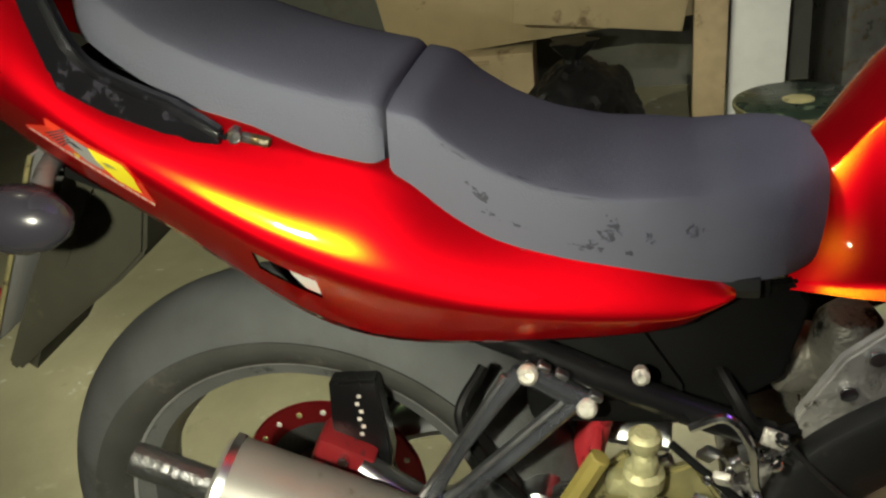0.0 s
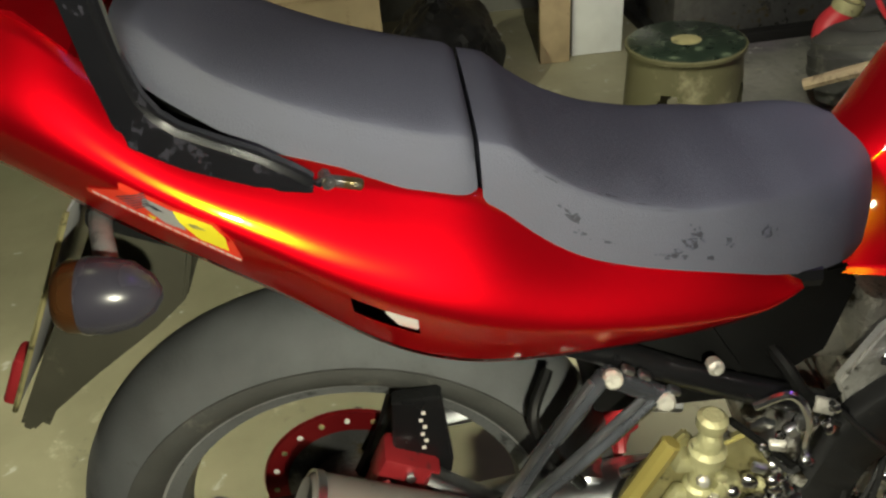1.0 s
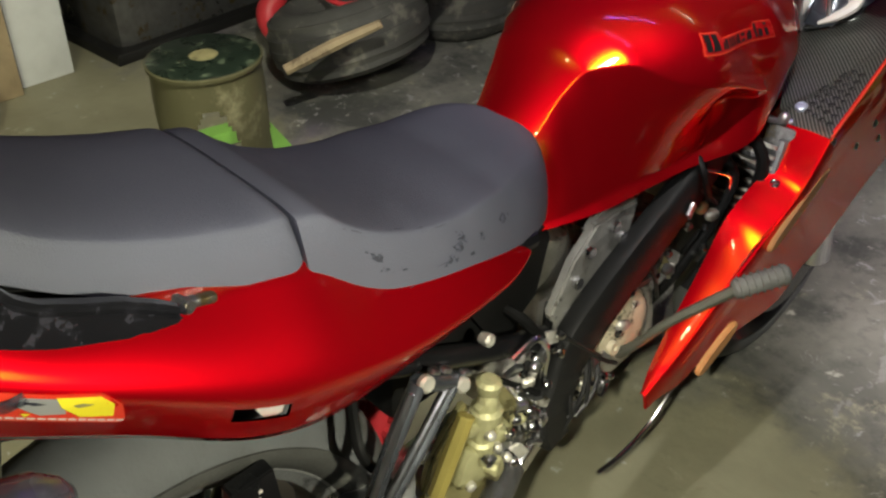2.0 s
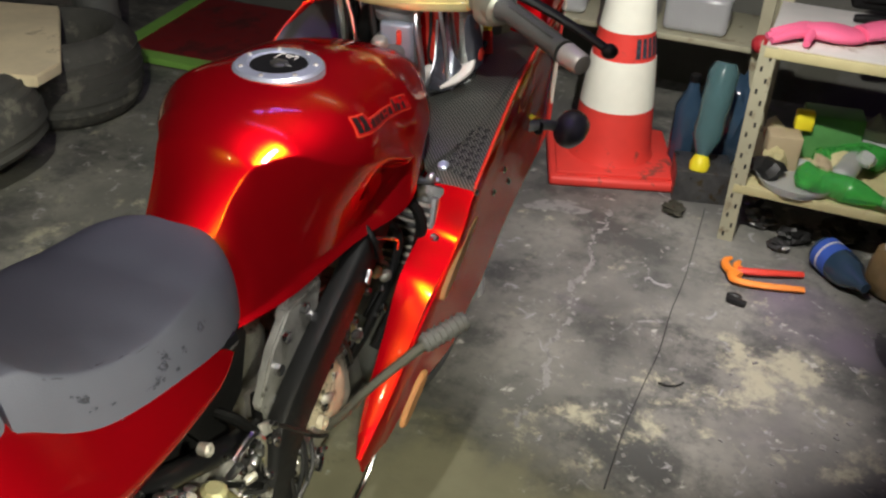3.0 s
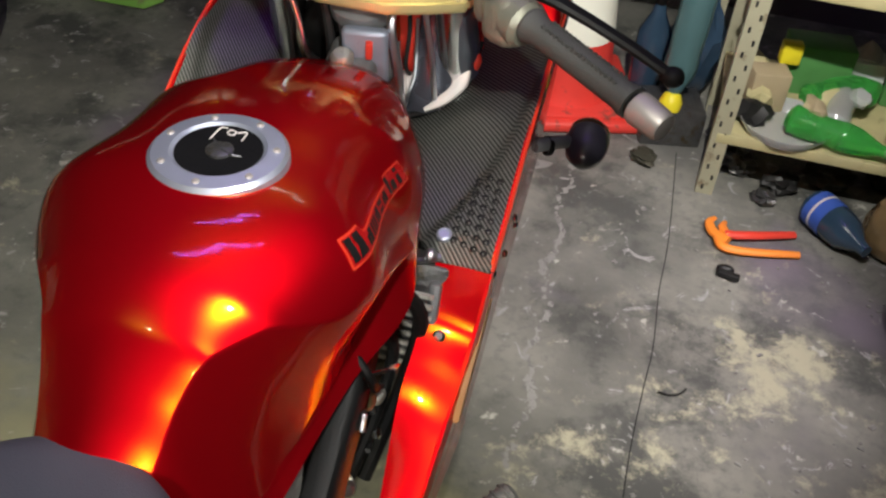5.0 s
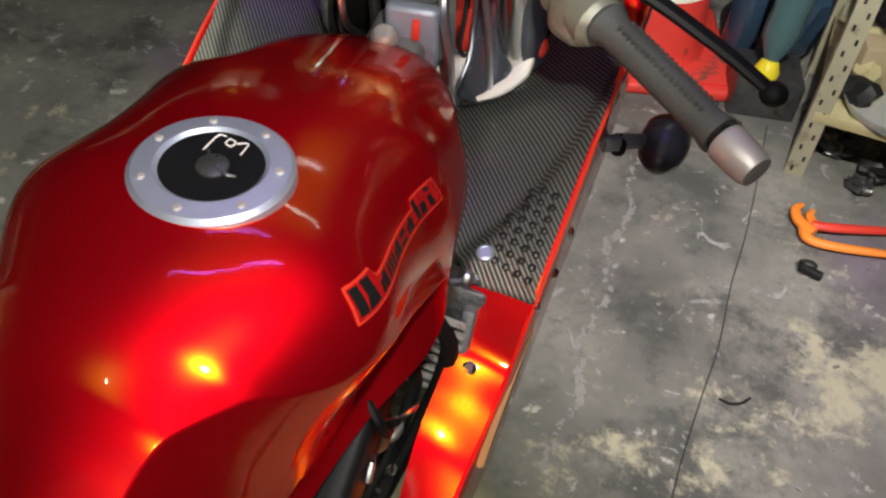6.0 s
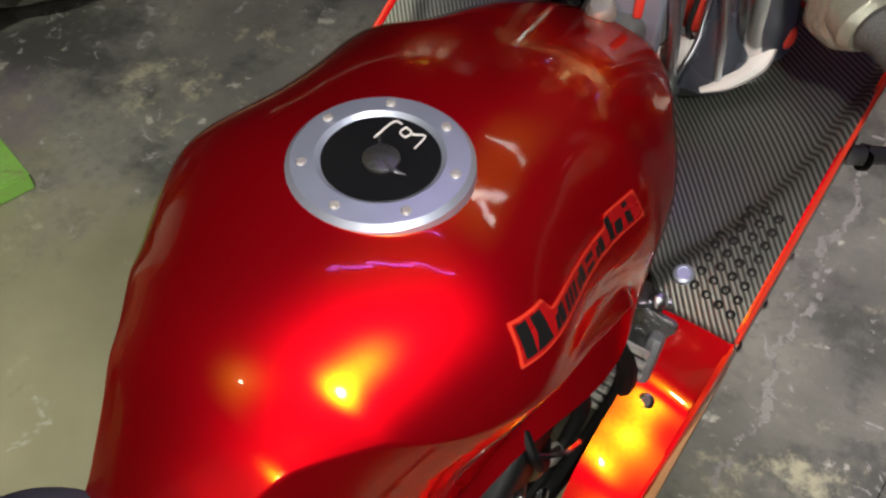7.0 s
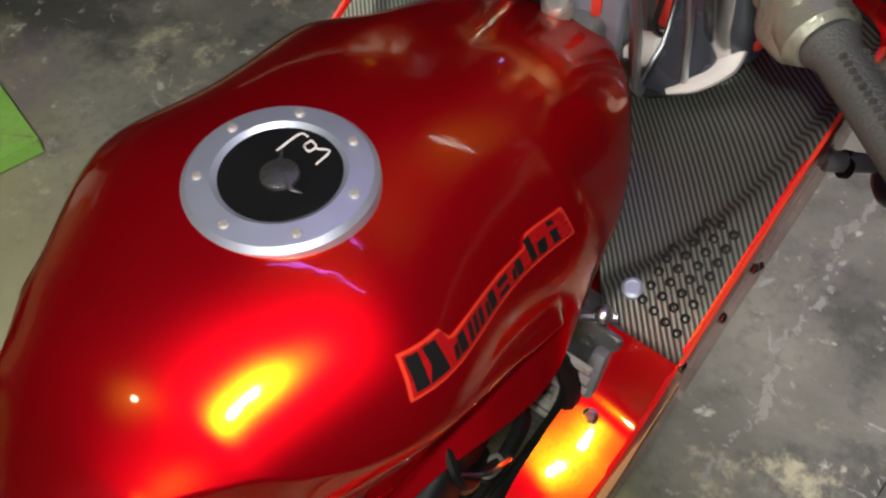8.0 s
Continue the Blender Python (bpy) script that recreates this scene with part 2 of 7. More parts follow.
GREEN_EDGE = material("lime_green_edging", (0.22, 0.46, 0.09), 0.6, var=0.15, dirt=(0.24, 0.27, 0.12), dirt_amount=0.3)
GREEN_GLASS = material("green_bottle_plastic", (0.10, 0.62, 0.12), 0.08, 0.0, trans=0.65, var=0.1)
TEAL_GLASS = material("teal_bottle_plastic", (0.13, 0.25, 0.26), 0.10, 0.0, trans=0.5, var=0.15)
CLEAR = material("clear_plastic", (0.78, 0.80, 0.80), 0.12, 0.0, trans=0.6, var=0.05)
BLUE = material("blue_label", (0.05, 0.12, 0.50), 0.4, var=0.2)
BOTTLE_DARK = material("dark_blue_bottle", (0.03, 0.06, 0.10), 0.15, 0.0, 0.5, var=0.2)
TEAL = material("teal_basin_plastic", (0.10, 0.42, 0.30), 0.4, var=0.12, dirt=(0.08, 0.20, 0.14), dirt_amount=0.3)
WATER = material("dark_oily_water", (0.012, 0.012, 0.012), 0.08, 0.0, 0.6)
ORANGE = material("orange_handle", (0.85, 0.25, 0.03), 0.45, var=0.1)
TOOL_RED = material("red_handle", (0.70, 0.05, 0.03), 0.45, var=0.1)
BAG = material("brown_plastic_bag", (0.22, 0.15, 0.07), 0.3, 0.0, 0.3, var=0.45, scale=14, bump=0.8, bump_scale=30)
CAN_GREEN = material("green_tin", (0.015, 0.16, 0.05), 0.3, 0.2, 0.4, var=0.12, dirt=(0.05, 0.09, 0.05), dirt_amount=0.25)
REDBOARD = material("dark_red_board", (0.20, 0.015, 0.018), 0.5, var=0.25, dirt=(0.09, 0.02, 0.02), dirt_amount=0.4, dirt_scale=5)
STOOL_M = material("olive_stool_plastic", (0.065, 0.062, 0.032), 0.4, var=0.15, dirt=(0.16, 0.15, 0.09), dirt_amount=0.35)
STOOL_TOP = material("stool_top_pattern", (0.010, 0.016, 0.011), 0.30, var=0.4, scale=30, dirt=(0.060, 0.078, 0.050), dirt_amount=0.38, dirt_scale=26)
SOLE = material("cable_black", (0.012, 0.012, 0.012), 0.5)
RED_RUBBER = material("red_funnel_plastic", (0.48, 0.03, 0.04), 0.45, var=0.2)
DISC_RED = material("red_anodised_disc_carrier", (0.24, 0.012, 0.015), 0.35, 0.6, var=0.2)


def carbon_material():
    m = material("carbon_pattern_film", (0.05, 0.05, 0.048), 0.38, 0.75, 0.0, var=0.2, spec=0.3)
    n, l = m.node_tree.nodes, m.node_tree.links
    b = n["Principled BSDF"]
    tc = n.new("ShaderNodeTexCoord")
    turn = n.new("ShaderNodeMapping")
    turn.inputs["Rotation"].default_value = (0, 0, radians(-45))
    wave = n.new("ShaderNodeTexWave")
    wave.inputs["Scale"].default_value, wave.inputs["Distortion"].default_value = 82.0, 0.4
    l.new(tc.outputs["Object"], turn.inputs["Vector"])
    l.new(turn.outputs[0], wave.inputs["Vector"])
    ramp = n.new("ShaderNodeMix")
    ramp.data_type = "RGBA"
    ramp.inputs["A"].default_value, ramp.inputs["B"].default_value = (0.045, 0.047, 0.042, 1), (0.255, 0.265, 0.238, 1)
    l.new(wave.outputs["Fac"], ramp.inputs["Factor"])
    l.new(ramp.outputs["Result"], b.inputs["Base Color"])
    bump = n.new("ShaderNodeBump")
    bump.inputs["Strength"].default_value, bump.inputs["Distance"].default_value = 0.25, 0.001
    l.new(wave.outputs["Fac"], bump.inputs["Height"])
    l.new(bump.outputs["Normal"], b.inputs["Normal"])
    return m


CARBON = carbon_material()


def floor_material():
    m = bpy.data.materials.new("worn_concrete")
    m.use_nodes = True
    n, l = m.node_tree.nodes, m.node_tree.links
    b = n["Principled BSDF"]
    tc = n.new("ShaderNodeTexCoord")

    def noise_node(scale, detail, rough=0.6, warp=0.0):
        k = n.new("ShaderNodeTexNoise")
        k.inputs["Scale"].default_value, k.inputs["Detail"].default_value = scale, detail
        k.inputs["Roughness"].default_value, k.inputs["Distortion"].default_value = rough, warp
        l.new(tc.outputs["Object"], k.inputs["Vector"])
        return k.outputs["Fac"]

    def span(value, lo, hi):
        k = n.new("ShaderNodeMapRange")
        k.interpolation_type = "SMOOTHSTEP"
        k.inputs["From Min"].default_value, k.inputs["From Max"].default_value = lo, hi
        l.new(value, k.inputs["Value"])
        return k.outputs[0]

    def blend(fac, a, c):
        k = n.new("ShaderNodeMix")
        k.data_type = "RGBA"
        l.new(fac, k.inputs["Factor"])
        for slot, v in (("A", a), ("B", c)):
            if isinstance(v, tuple):
                k.inputs[slot].default_value = (*v, 1)
            else:
                l.new(v, k.inputs[slot])
        return k.outputs["Result"]

    # the far half is dark and stained, the near half plain olive concrete
    split = n.new("ShaderNodeSeparateXYZ")
    l.new(tc.outputs["Object"], split.inputs[0])
    wander = n.new("ShaderNodeMath")
    wander.operation = "MULTIPLY_ADD"
    wander.inputs[1].default_value = 0.9
    l.new(noise_node(2.4, 7, 0.66, 0.2), wander.inputs[0])
    l.new(split.outputs["Y"], wander.inputs[2])
    north = span(wander.outputs[0], 1.22, 1.42)
    olive = blend(span(noise_node(1.6, 5), 0.35, 0.65), (0.215, 0.205, 0.135), (0.310, 0.295, 0.195))
    olive = blend(span(noise_node(9, 8, 0.7), 0.60, 0.74), olive, (0.150, 0.145, 0.105))
    base = blend(span(noise_node(2.2, 6), 0.35, 0.65), (0.125, 0.126, 0.112), (0.250, 0.245, 0.215))
    base = blend(span(noise_node(45, 4), 0.45, 0.8), base, (0.15, 0.147, 0.140))
    dark = span(noise_node(3.1, 10, 0.70, 0.1), 0.47, 0.60)
    base = blend(dark, base, (0.075, 0.077, 0.072))
    base = blend(span(noise_node(1.9, 3, 0.5, 0.4), 0.58, 0.72), base, (0.175, 0.150, 0.185))
    base = blend(span(noise_node(19, 9, 0.62, 1.2), 0.60, 0.68), base, (0.330, 0.325, 0.320))
    base = blend(north, olive, base)
    field = noise_node(8.5, 12, 0.72, 0.15)
    for x, y, r, more in ((0.64, 1.36, 0.26, 0.13), (0.46, 1.10, 0.26, 0.10), (0.30, 1.00, 0.20, 0.08), (0.74, 1.40, 0.18, 0.10), (0.95, 1.20, 0.20, 0.10), (-1.08, 1.12, 0.20, 0.14), (-1.01, 1.42, 0.16, 0.13)):
        far = n.new("ShaderNodeVectorMath")
        far.operation = "DISTANCE"
        far.inputs[1].default_value = (x, y, 0)
        l.new(tc.outputs["Object"], far.inputs[0])
        near = n.new("ShaderNodeMapRange")
        near.interpolation_type = "SMOOTHSTEP"
        near.inputs["From Max"].default_value = r
        near.inputs["To Min"].default_value, near.inputs["To Max"].default_value = more, 0.0
        l.new(far.outputs["Value"], near.inputs["Value"])
        add = n.new("ShaderNodeMath")
        l.new(field, add.inputs[0])
        l.new(near.outputs[0], add.inputs[1])
        field = add.outputs[0]
    pale = span(field, 0.58, 0.72)
    base = blend(pale, base, (0.42, 0.40, 0.29))
    chips = span(noise_node(13, 6, 0.6, 0.2), 0.63, 0.70)
    base = blend(chips, base, (0.46, 0.45, 0.40))
    l.new(base, b.inputs["Base Color"])
    rr = n.new("ShaderNodeMapRange")
    rr.inputs["To Min"].default_value, rr.inputs["To Max"].default_value = 0.42, 0.75
    l.new(noise_node(2.6, 6), rr.inputs["Value"])
    l.new(rr.outputs[0], b.inputs["Roughness"])
    bump = n.new("ShaderNodeBump")
    bump.inputs["Strength"].default_value, bump.inputs["Distance"].default_value = 0.35, 0.006
    l.new(noise_node(28, 8, 0.7), bump.inputs["Height"])
    l.new(bump.outputs["Normal"], b.inputs["Normal"])
    return m


FLOOR = floor_material()

# ---- mesh helpers ----
BASE = {}


def finish(bm, angle=38):
    bmesh.ops.remove_doubles(bm, verts=bm.verts, dist=1e-6)
    bmesh.ops.recalc_face_normals(bm, faces=bm.faces)
    for fc in bm.faces:
        fc.smooth = True
    for e in bm.edges:
        if len(e.link_faces) == 2 and e.calc_face_angle(0) > radians(angle):
            e.smooth = False


def part(name, bm, mat, parent, label="", angle=38):
    """Links a bmesh, given in world places, as one mesh under a thing or part."""
    finish(bm, angle)
    bm.transform(Matrix.Translation(-Vector(BASE[parent])))
    me = bpy.data.meshes.new(name)
    bm.to_mesh(me)
    bm.free()
    me.materials.append(mat)
    ob = new(name, me)
    ob.parent = parent
    BASE[ob] = BASE[parent]
    return tagged(ob, label)


def thing(name, base, label, category, group="", kind=""):
    ob = new(name)
    ob.empty_display_size = 0.05
    ob.location = base
    BASE[ob] = tuple(base)
    return tagged(ob, label, category, group, kind)


def solo(name, bm, mat, base, label, category, group="", kind="", angle=38):
    """A thing or piece of the setting that is a single mesh."""
    finish(bm, angle)
    bm.transform(Matrix.Translation(-Vector(base)))
    me = bpy.data.meshes.new(name)
    bm.to_mesh(me)
    bm.free()
    me.materials.append(mat)
    ob = new(name, me)
    ob.location = base
    BASE[ob] = tuple(base)
    return tagged(ob, label, category, group, kind)


def loft(rings, cap=True, closed=True):
    bm = bmesh.new()
    rows = [[bm.verts.new(p) for p in ring] for ring in rings]
    k = len(rows[0])
    for a, b in zip(rows, rows[1:]):
        for i in range(k if closed else k - 1):
            j = (i + 1) % k
            bm.faces.new((a[i], a[j], b[j], b[i]))
    if cap and closed:
        bm.faces.new(rows[0])
        bm.faces.new(list(reversed(rows[-1])))
    return bm


def join(*meshes):
    out = bmesh.new()
    for b in meshes:
        me = bpy.data.meshes.new("tmp")
        b.to_mesh(me)
        out.from_mesh(me)
        b.free()
        bpy.data.meshes.remove(me)
    return out


def curve_points(points, steps=6):
    """A smooth line through the points (Catmull-Rom)."""
    p = [Vector(q) for q in points]
    p = [2 * p[0] - p[1]] + p + [2 * p[-1] - p[-2]]
    out = []
    for i in range(1, len(p) - 2):
        for s in range(steps):
            u = s / steps
            a, b, c, d = p[i - 1:i + 3]
            out.append(0.5 * ((2 * b) + (c - a) * u + (2 * a - 5 * b + 4 * c - d) * u * u + (3 * b - a - 3 * c + d) * u ** 3))
    out.append(p[-2])
    return out


def tube(points, radius, n=10, steps=6, flat=1.0, smooth=True):
    """A round (or flattened) bar along a line; radius may be a number or one per given point."""
    pts = curve_points(points, steps) if smooth and len(points) > 2 else [Vector(q) for q in points]
    rad = [radius] * len(pts) if isinstance(radius, (int, float)) else [float(v) for v in np.interp(np.linspace(0, 1, len(pts)), np.linspace(0, 1, len(radius)), radius)]
    rings = []
    side = None
    for i, p in enumerate(pts):
        d = (pts[min(i + 1, len(pts) - 1)] - pts[max(i - 1, 0)]).normalized()
        if side is None:
            up = Vector((0, 0, 1)) if abs(d.z) < 0.9 else Vector((1, 0, 0))
            side = d.cross(up).normalized()
        else:
            side = (side - d * side.dot(d)).normalized()
        o = d.cross(side)
        rings.append([p + rad[i] * (math.cos(a) * side + flat * math.sin(a) * o) for a in (2 * math.pi * j / n for j in range(n))])
    return loft(rings)


def lathe(profile, where=(0, 0, 0), axis=(0, 0, 1), n=28, cap=True):
    """Turns (radius, height) pairs round an axis."""
    q = Vector(axis).to_track_quat("Z", "Y")
    o = Vector(where)
    rings = [[o + q @ Vector((r * math.cos(a), r * math.sin(a), h)) for a in (2 * math.pi * j / n for j in range(n))] for r, h in profile]
    return loft(rings, cap)


def torus_ring(where, axis, profile, n=64):
    """A closed profile of (radius, height) pairs turned round an axis: tyres, rims, rings."""
    q = Vector(axis).to_track_quat("Z", "Y")
    o = Vector(where)
    bm = bmesh.new()
    rows = [[bm.verts.new(o + q @ Vector((r * math.cos(a), r * math.sin(a), h))) for r, h in profile] for a in (2 * math.pi * j / n for j in range(n))]
    k = len(profile)
    for i in range(n):
        a, b = rows[i], rows[(i + 1) % n]
        for j in range(k):
            bm.faces.new((a[j], a[(j + 1) % k], b[(j + 1) % k], b[j]))
    return bm


def box(centre, size, turn=(0, 0, 0), bevel=0.003, segments=2):
    bm = bmesh.new()
    bmesh.ops.create_cube(bm, size=1.0)
    bm.transform(Matrix.Diagonal((*size, 1)))
    if bevel:
        bmesh.ops.bevel(bm, geom=bm.edges[:], offset=min(bevel, min(size) * 0.45), segments=segments, affect="EDGES", profile=0.5)
    bm.transform(pose(*centre, *turn))
    return bm


def bar(a, b, radius, n=12, bevel=0.15):
    d = (Vector(b) - Vector(a)).length
    e = radius * bevel
    return lathe([(radius - e, 0), (radius, e), (radius, d - e), (radius - e, d)], a, Vector(b) - Vector(a), n)


def ball(centre, radii, turn=(0, 0, 0), n=20):
    bm = bmesh.new()
    bmesh.ops.create_uvsphere(bm, u_segments=n, v_segments=n // 2 + 2, radius=1)
    bm.transform(pose(*centre, *turn) @ Matrix.Diagonal((*radii, 1)))
    return bm


def prism(outline, thick, m=None, bevel=0.0):
    """A flat plate: an outline in its own x, y, given a thickness along z."""
    bm = bmesh.new()
    lo = [bm.verts.new((x, y, -thick / 2)) for x, y in outline]
    hi = [bm.verts.new((x, y, thick / 2)) for x, y in outline]
    bm.faces.new(list(reversed(lo)))
    bm.faces.new(hi)
    k = len(outline)
    for i in range(k):
        j = (i + 1) % k
        bm.faces.new((lo[i], lo[j], hi[j], hi[i]))
    if bevel:
        bmesh.ops.recalc_face_normals(bm, faces=bm.faces)
        bmesh.ops.bevel(bm, geom=[e for e in bm.edges if e.calc_face_angle(0) > 0.5], offset=bevel, segments=2, affect="EDGES")
    if m:
        bm.transform(m)
    return bm


SIDE = Matrix(((0, 0, 1, 0), (1, 0, 0, 0), (0, 1, 0, 0), (0, 0, 0, 1)))  # own x, y become world y, z


def side_plate(outline_yz, x, thick, bevel=0.002):
    return prism(outline_yz, thick, Matrix.Translation((x, 0, 0)) @ SIDE, bevel)


def table(pairs):
    xs, ys = [p[0] for p in pairs], [p[1:] for p in pairs]

    def smooth_at(v):
        """Smooth values between the table's rows (monotone cubic)."""
        out = []
        for c in range(len(ys[0])):
            col = [r[c] for r in ys]
            if v <= xs[0]:
                out.append(col[0])
                continue
            if v >= xs[-1]:
                out.append(col[-1])
                continue
            i = max(k for k in range(len(xs) - 1) if xs[k] <= v)
            h = xs[i + 1] - xs[i]

            def slope(k):
                if k == 0 or k == len(xs) - 1:
                    k0, k1 = (0, 1) if k == 0 else (k - 1, k)
                    return (col[k1] - col[k0]) / (xs[k1] - xs[k0])
                s0 = (col[k] - col[k - 1]) / (xs[k] - xs[k - 1])
                s1 = (col[k + 1] - col[k]) / (xs[k + 1] - xs[k])
                return 0 if s0 * s1 <= 0 else 2 * s0 * s1 / (s0 + s1)
            u = (v - xs[i]) / h
            m0, m1 = slope(i) * h, slope(i + 1) * h
            out.append((2 * u ** 3 - 3 * u * u + 1) * col[i] + (u ** 3 - 2 * u * u + u) * m0 + (3 * u * u - 2 * u ** 3) * col[i + 1] + (u ** 3 - u * u) * m1)
        return out
    return smooth_at


def step(v, lo, hi):
    u = min(1, max(0, (v - lo) / (hi - lo)))
    return u * u * (3 - 2 * u)

# ---- the room ----
WEST, EAST, SOUTH, NORTH, TOP = -2.75, 2.3, -2.6, 3.05, 2.85
solo("floor", box(((WEST + EAST) / 2, (SOUTH + NORTH) / 2, -0.06), (EAST - WEST + 0.4, NORTH - SOUTH + 0.4, 0.12), bevel=0), FLOOR, (0, 0, 0), "stained grey concrete garage floor with worn paint patches", "floor", kind="structure")
solo("wall_west", box((WEST - 0.1, (SOUTH + NORTH) / 2, TOP / 2), (0.2, NORTH - SOUTH, TOP), bevel=0), WALLPAINT, (WEST, 0, 0), "grubby grey garage wall", "wall", kind="structure")
solo("wall_east", box((EAST + 0.1, (SOUTH + NORTH) / 2, TOP / 2), (0.2, NORTH - SOUTH, TOP), bevel=0), WALLPAINT, (EAST, 0, 0), "grubby grey garage wall", "wall", kind="structure")
solo("wall_north", box(((WEST + EAST) / 2, NORTH + 0.1, TOP / 2), (EAST - WEST + 0.4, 0.2, TOP), bevel=0), WALLPAINT, (0, NORTH, 0), "grubby grey garage wall behind the shelves", "wall", kind="structure")
solo("wall_south", box(((WEST + EAST) / 2, SOUTH - 0.1, TOP / 2), (EAST - WEST + 0.4, 0.2, TOP), bevel=0), WALLPAINT, (0, SOUTH, 0), "grubby grey garage wall", "wall", kind="structure")
solo("ceiling", box(((WEST + EAST) / 2, (SOUTH + NORTH) / 2, TOP + 0.06), (EAST - WEST + 0.4, NORTH - SOUTH + 0.4, 0.12), bevel=0), WALLPAINT, (0, 0, TOP), "dull painted garage ceiling", "ceiling", kind="structure")

# ---- the motorcycle ----
bike = thing("motorcycle", (0, 0.25, 0), "candy red sport motorcycle with grey two-piece seat, raised on a stand", "motorcycle")

# tank: y, crown height, half width and height of the shoulder ridge, half width and height of the bottom edge, how far round the crown turns, hollow of the knee recess
TANK = table([(0.285, 0.765, 0.046, 0.748, 0.096, 0.690, 45, 0.002), (0.305, 0.782, 0.050, 0.764, 0.103, 0.690, 45, 0.003), (0.325, 0.803, 0.053, 0.785, 0.108, 0.689, 46, 0.004), (0.350, 0.834, 0.059, 0.818, 0.113, 0.688, 48, 0.006),
              (0.380, 0.864, 0.074, 0.846, 0.118, 0.687, 54, 0.008), (0.414, 0.880, 0.099, 0.848, 0.120, 0.686, 62, 0.010), (0.445, 0.887, 0.121, 0.833, 0.121, 0.685, 72, 0.009), (0.480, 0.891, 0.138, 0.814, 0.123, 0.684, 82, 0.010),
              (0.530, 0.892, 0.148, 0.799, 0.127, 0.683, 90, 0.014), (0.560, 0.890, 0.144, 0.792, 0.133, 0.682, 90, 0.020), (0.585, 0.887, 0.139, 0.782, 0.139, 0.682, 90, 0.026), (0.610, 0.887, 0.135, 0.770, 0.145, 0.681, 90, 0.025), (0.628, 0.886, 0.1345, 0.762, 0.1480, 0.685, 90, 0.017), (0.645, 0.884, 0.134, 0.754, 0.150, 0.690, 90, 0.007),
              (0.680, 0.877, 0.138, 0.750, 0.140, 0.703, 90, 0.0), (0.740, 0.862, 0.129, 0.757, 0.125, 0.730, 90, 0.0), (0.800, 0.842, 0.105, 0.760, 0.100, 0.738, 90, 0.0), (0.850, 0.819, 0.071, 0.762, 0.066, 0.742, 90, 0.0),
              (0.880, 0.798, 0.044, 0.758, 0.040, 0.744, 90, 0.0), (0.898, 0.784, 0.022, 0.760, 0.020, 0.750, 90, 0.0)])
UPPER, LOWER = 40, 44
# where the flange below the knee recess begins, along y
FLANGE = table([(0.45, 0.690), (0.52, 0.692), (0.555, 0.696), (0.590, 0.708), (0.620, 0.724), (0.645, 0.740), (0.66, 0.745)])


def tank_at(y):
    """The tank's numbers at y, faired along its length ahead of the rear slope."""
    hard = TANK(y)
    keep = 1 - step(y, 0.42, 0.50) * (1 - step(y, 0.80, 0.86))
    spread = [(math.exp(-(k / 3) ** 2), TANK(y + 0.008 * k)) for k in range(-6, 7)]
    total = sum(w for w, r in spread)
    return [sum(w * r[c] for w, r in spread) / total * (1 - keep) + h * keep for c, h in enumerate(hard[:6])] + hard[6:]


def tank_half(y, square=0.12):
    """Half of the tank's section at y, from the crown down to the bottom edge: (x, z)."""
    zt, w, zm, wb, zb, turn, deep = tank_at(y)
    out = []
    end = radians(turn)
    power = 1.04 - square * step(y, 0.40, 0.54)
    lip = 0.011 * step(y, 0.51, 0.63) * (1 - step(y, 0.648, 0.664))
    for i in range(UPPER + 1):
        a = end * i / UPPER
        u = math.sin(a) / math.sin(end)
        v = (math.cos(a) - math.cos(end)) / (1 - math.cos(end))
        z = zm + (zt - zm) * max(0.0, v) ** power
        out.append((w * u ** power + lip * (1 - step(z, zm - 0.002, zm + 0.012)), z))
    # knee recess: under the shoulder's lip, down to a flange that flares out to the bottom edge
    flange = FLANGE(y)[0]
    for i in range(1, LOWER + 1):
        q = i / LOWER
        z = zm + (zb - zm) * q
        soft = 0.30 + 0.45 * (1 - step(y, 0.50, 0.60))
        under = lip * (1 - step(q, 0.0, 0.30))
        foot = min(0.93, max(0.25, (zm - flange) / (zm - zb)))
        hollow = deep * step(q, 0.0, min(soft, foot)) * min(1.0, (1 - q) / (1 - foot))
        belly = 0.10 * q * (1 - q) * (w - wb) if w > wb else 0.0
        out.append((w + (wb - w) * q + under + belly - hollow, z))
    # dip for the handlebar at the front shoulder
    dip = 0.012 * step(y, 0.69, 0.75) * (1 - step(y, 0.82, 0.88))
    return [(x, z - dip * step(x, 0.055, 0.10) * step(z, zm - 0.02, zm + 0.03)) for x, z in out]


def tank_x(y, z):
    """How far out the tank's upper right side is at y and z."""
    pts = tank_half(y)[:UPPER + 12]
    for (x0, z0), (x1, z1) in zip(pts, pts[1:]):
        if z1 <= z <= z0:
            return x0 + (x1 - x0) * (z0 - z) / max(z0 - z1, 1e-9)
    return pts[-1][0]


def left_share(y):
    """The tank's left half is a little narrower towards the seat."""
    return 0.82 + 0.24 * step(y, 0.37, 0.52) + 0.14 * step(y, 0.54, 0.70)


rings = []
for i in range(201):
    y = 0.285 + 0.613 * i / 200
    half = tank_half(y)
    rings.append([(x, y, z) for x, z in half] + [(-left_share(y) * x, y, z) for x, z in reversed(tank_half(y, 0.30)[1:])])
tank = part("fuel_tank", loft(rings), PAINT, bike, "glossy candy red fuel tank", angle=60)

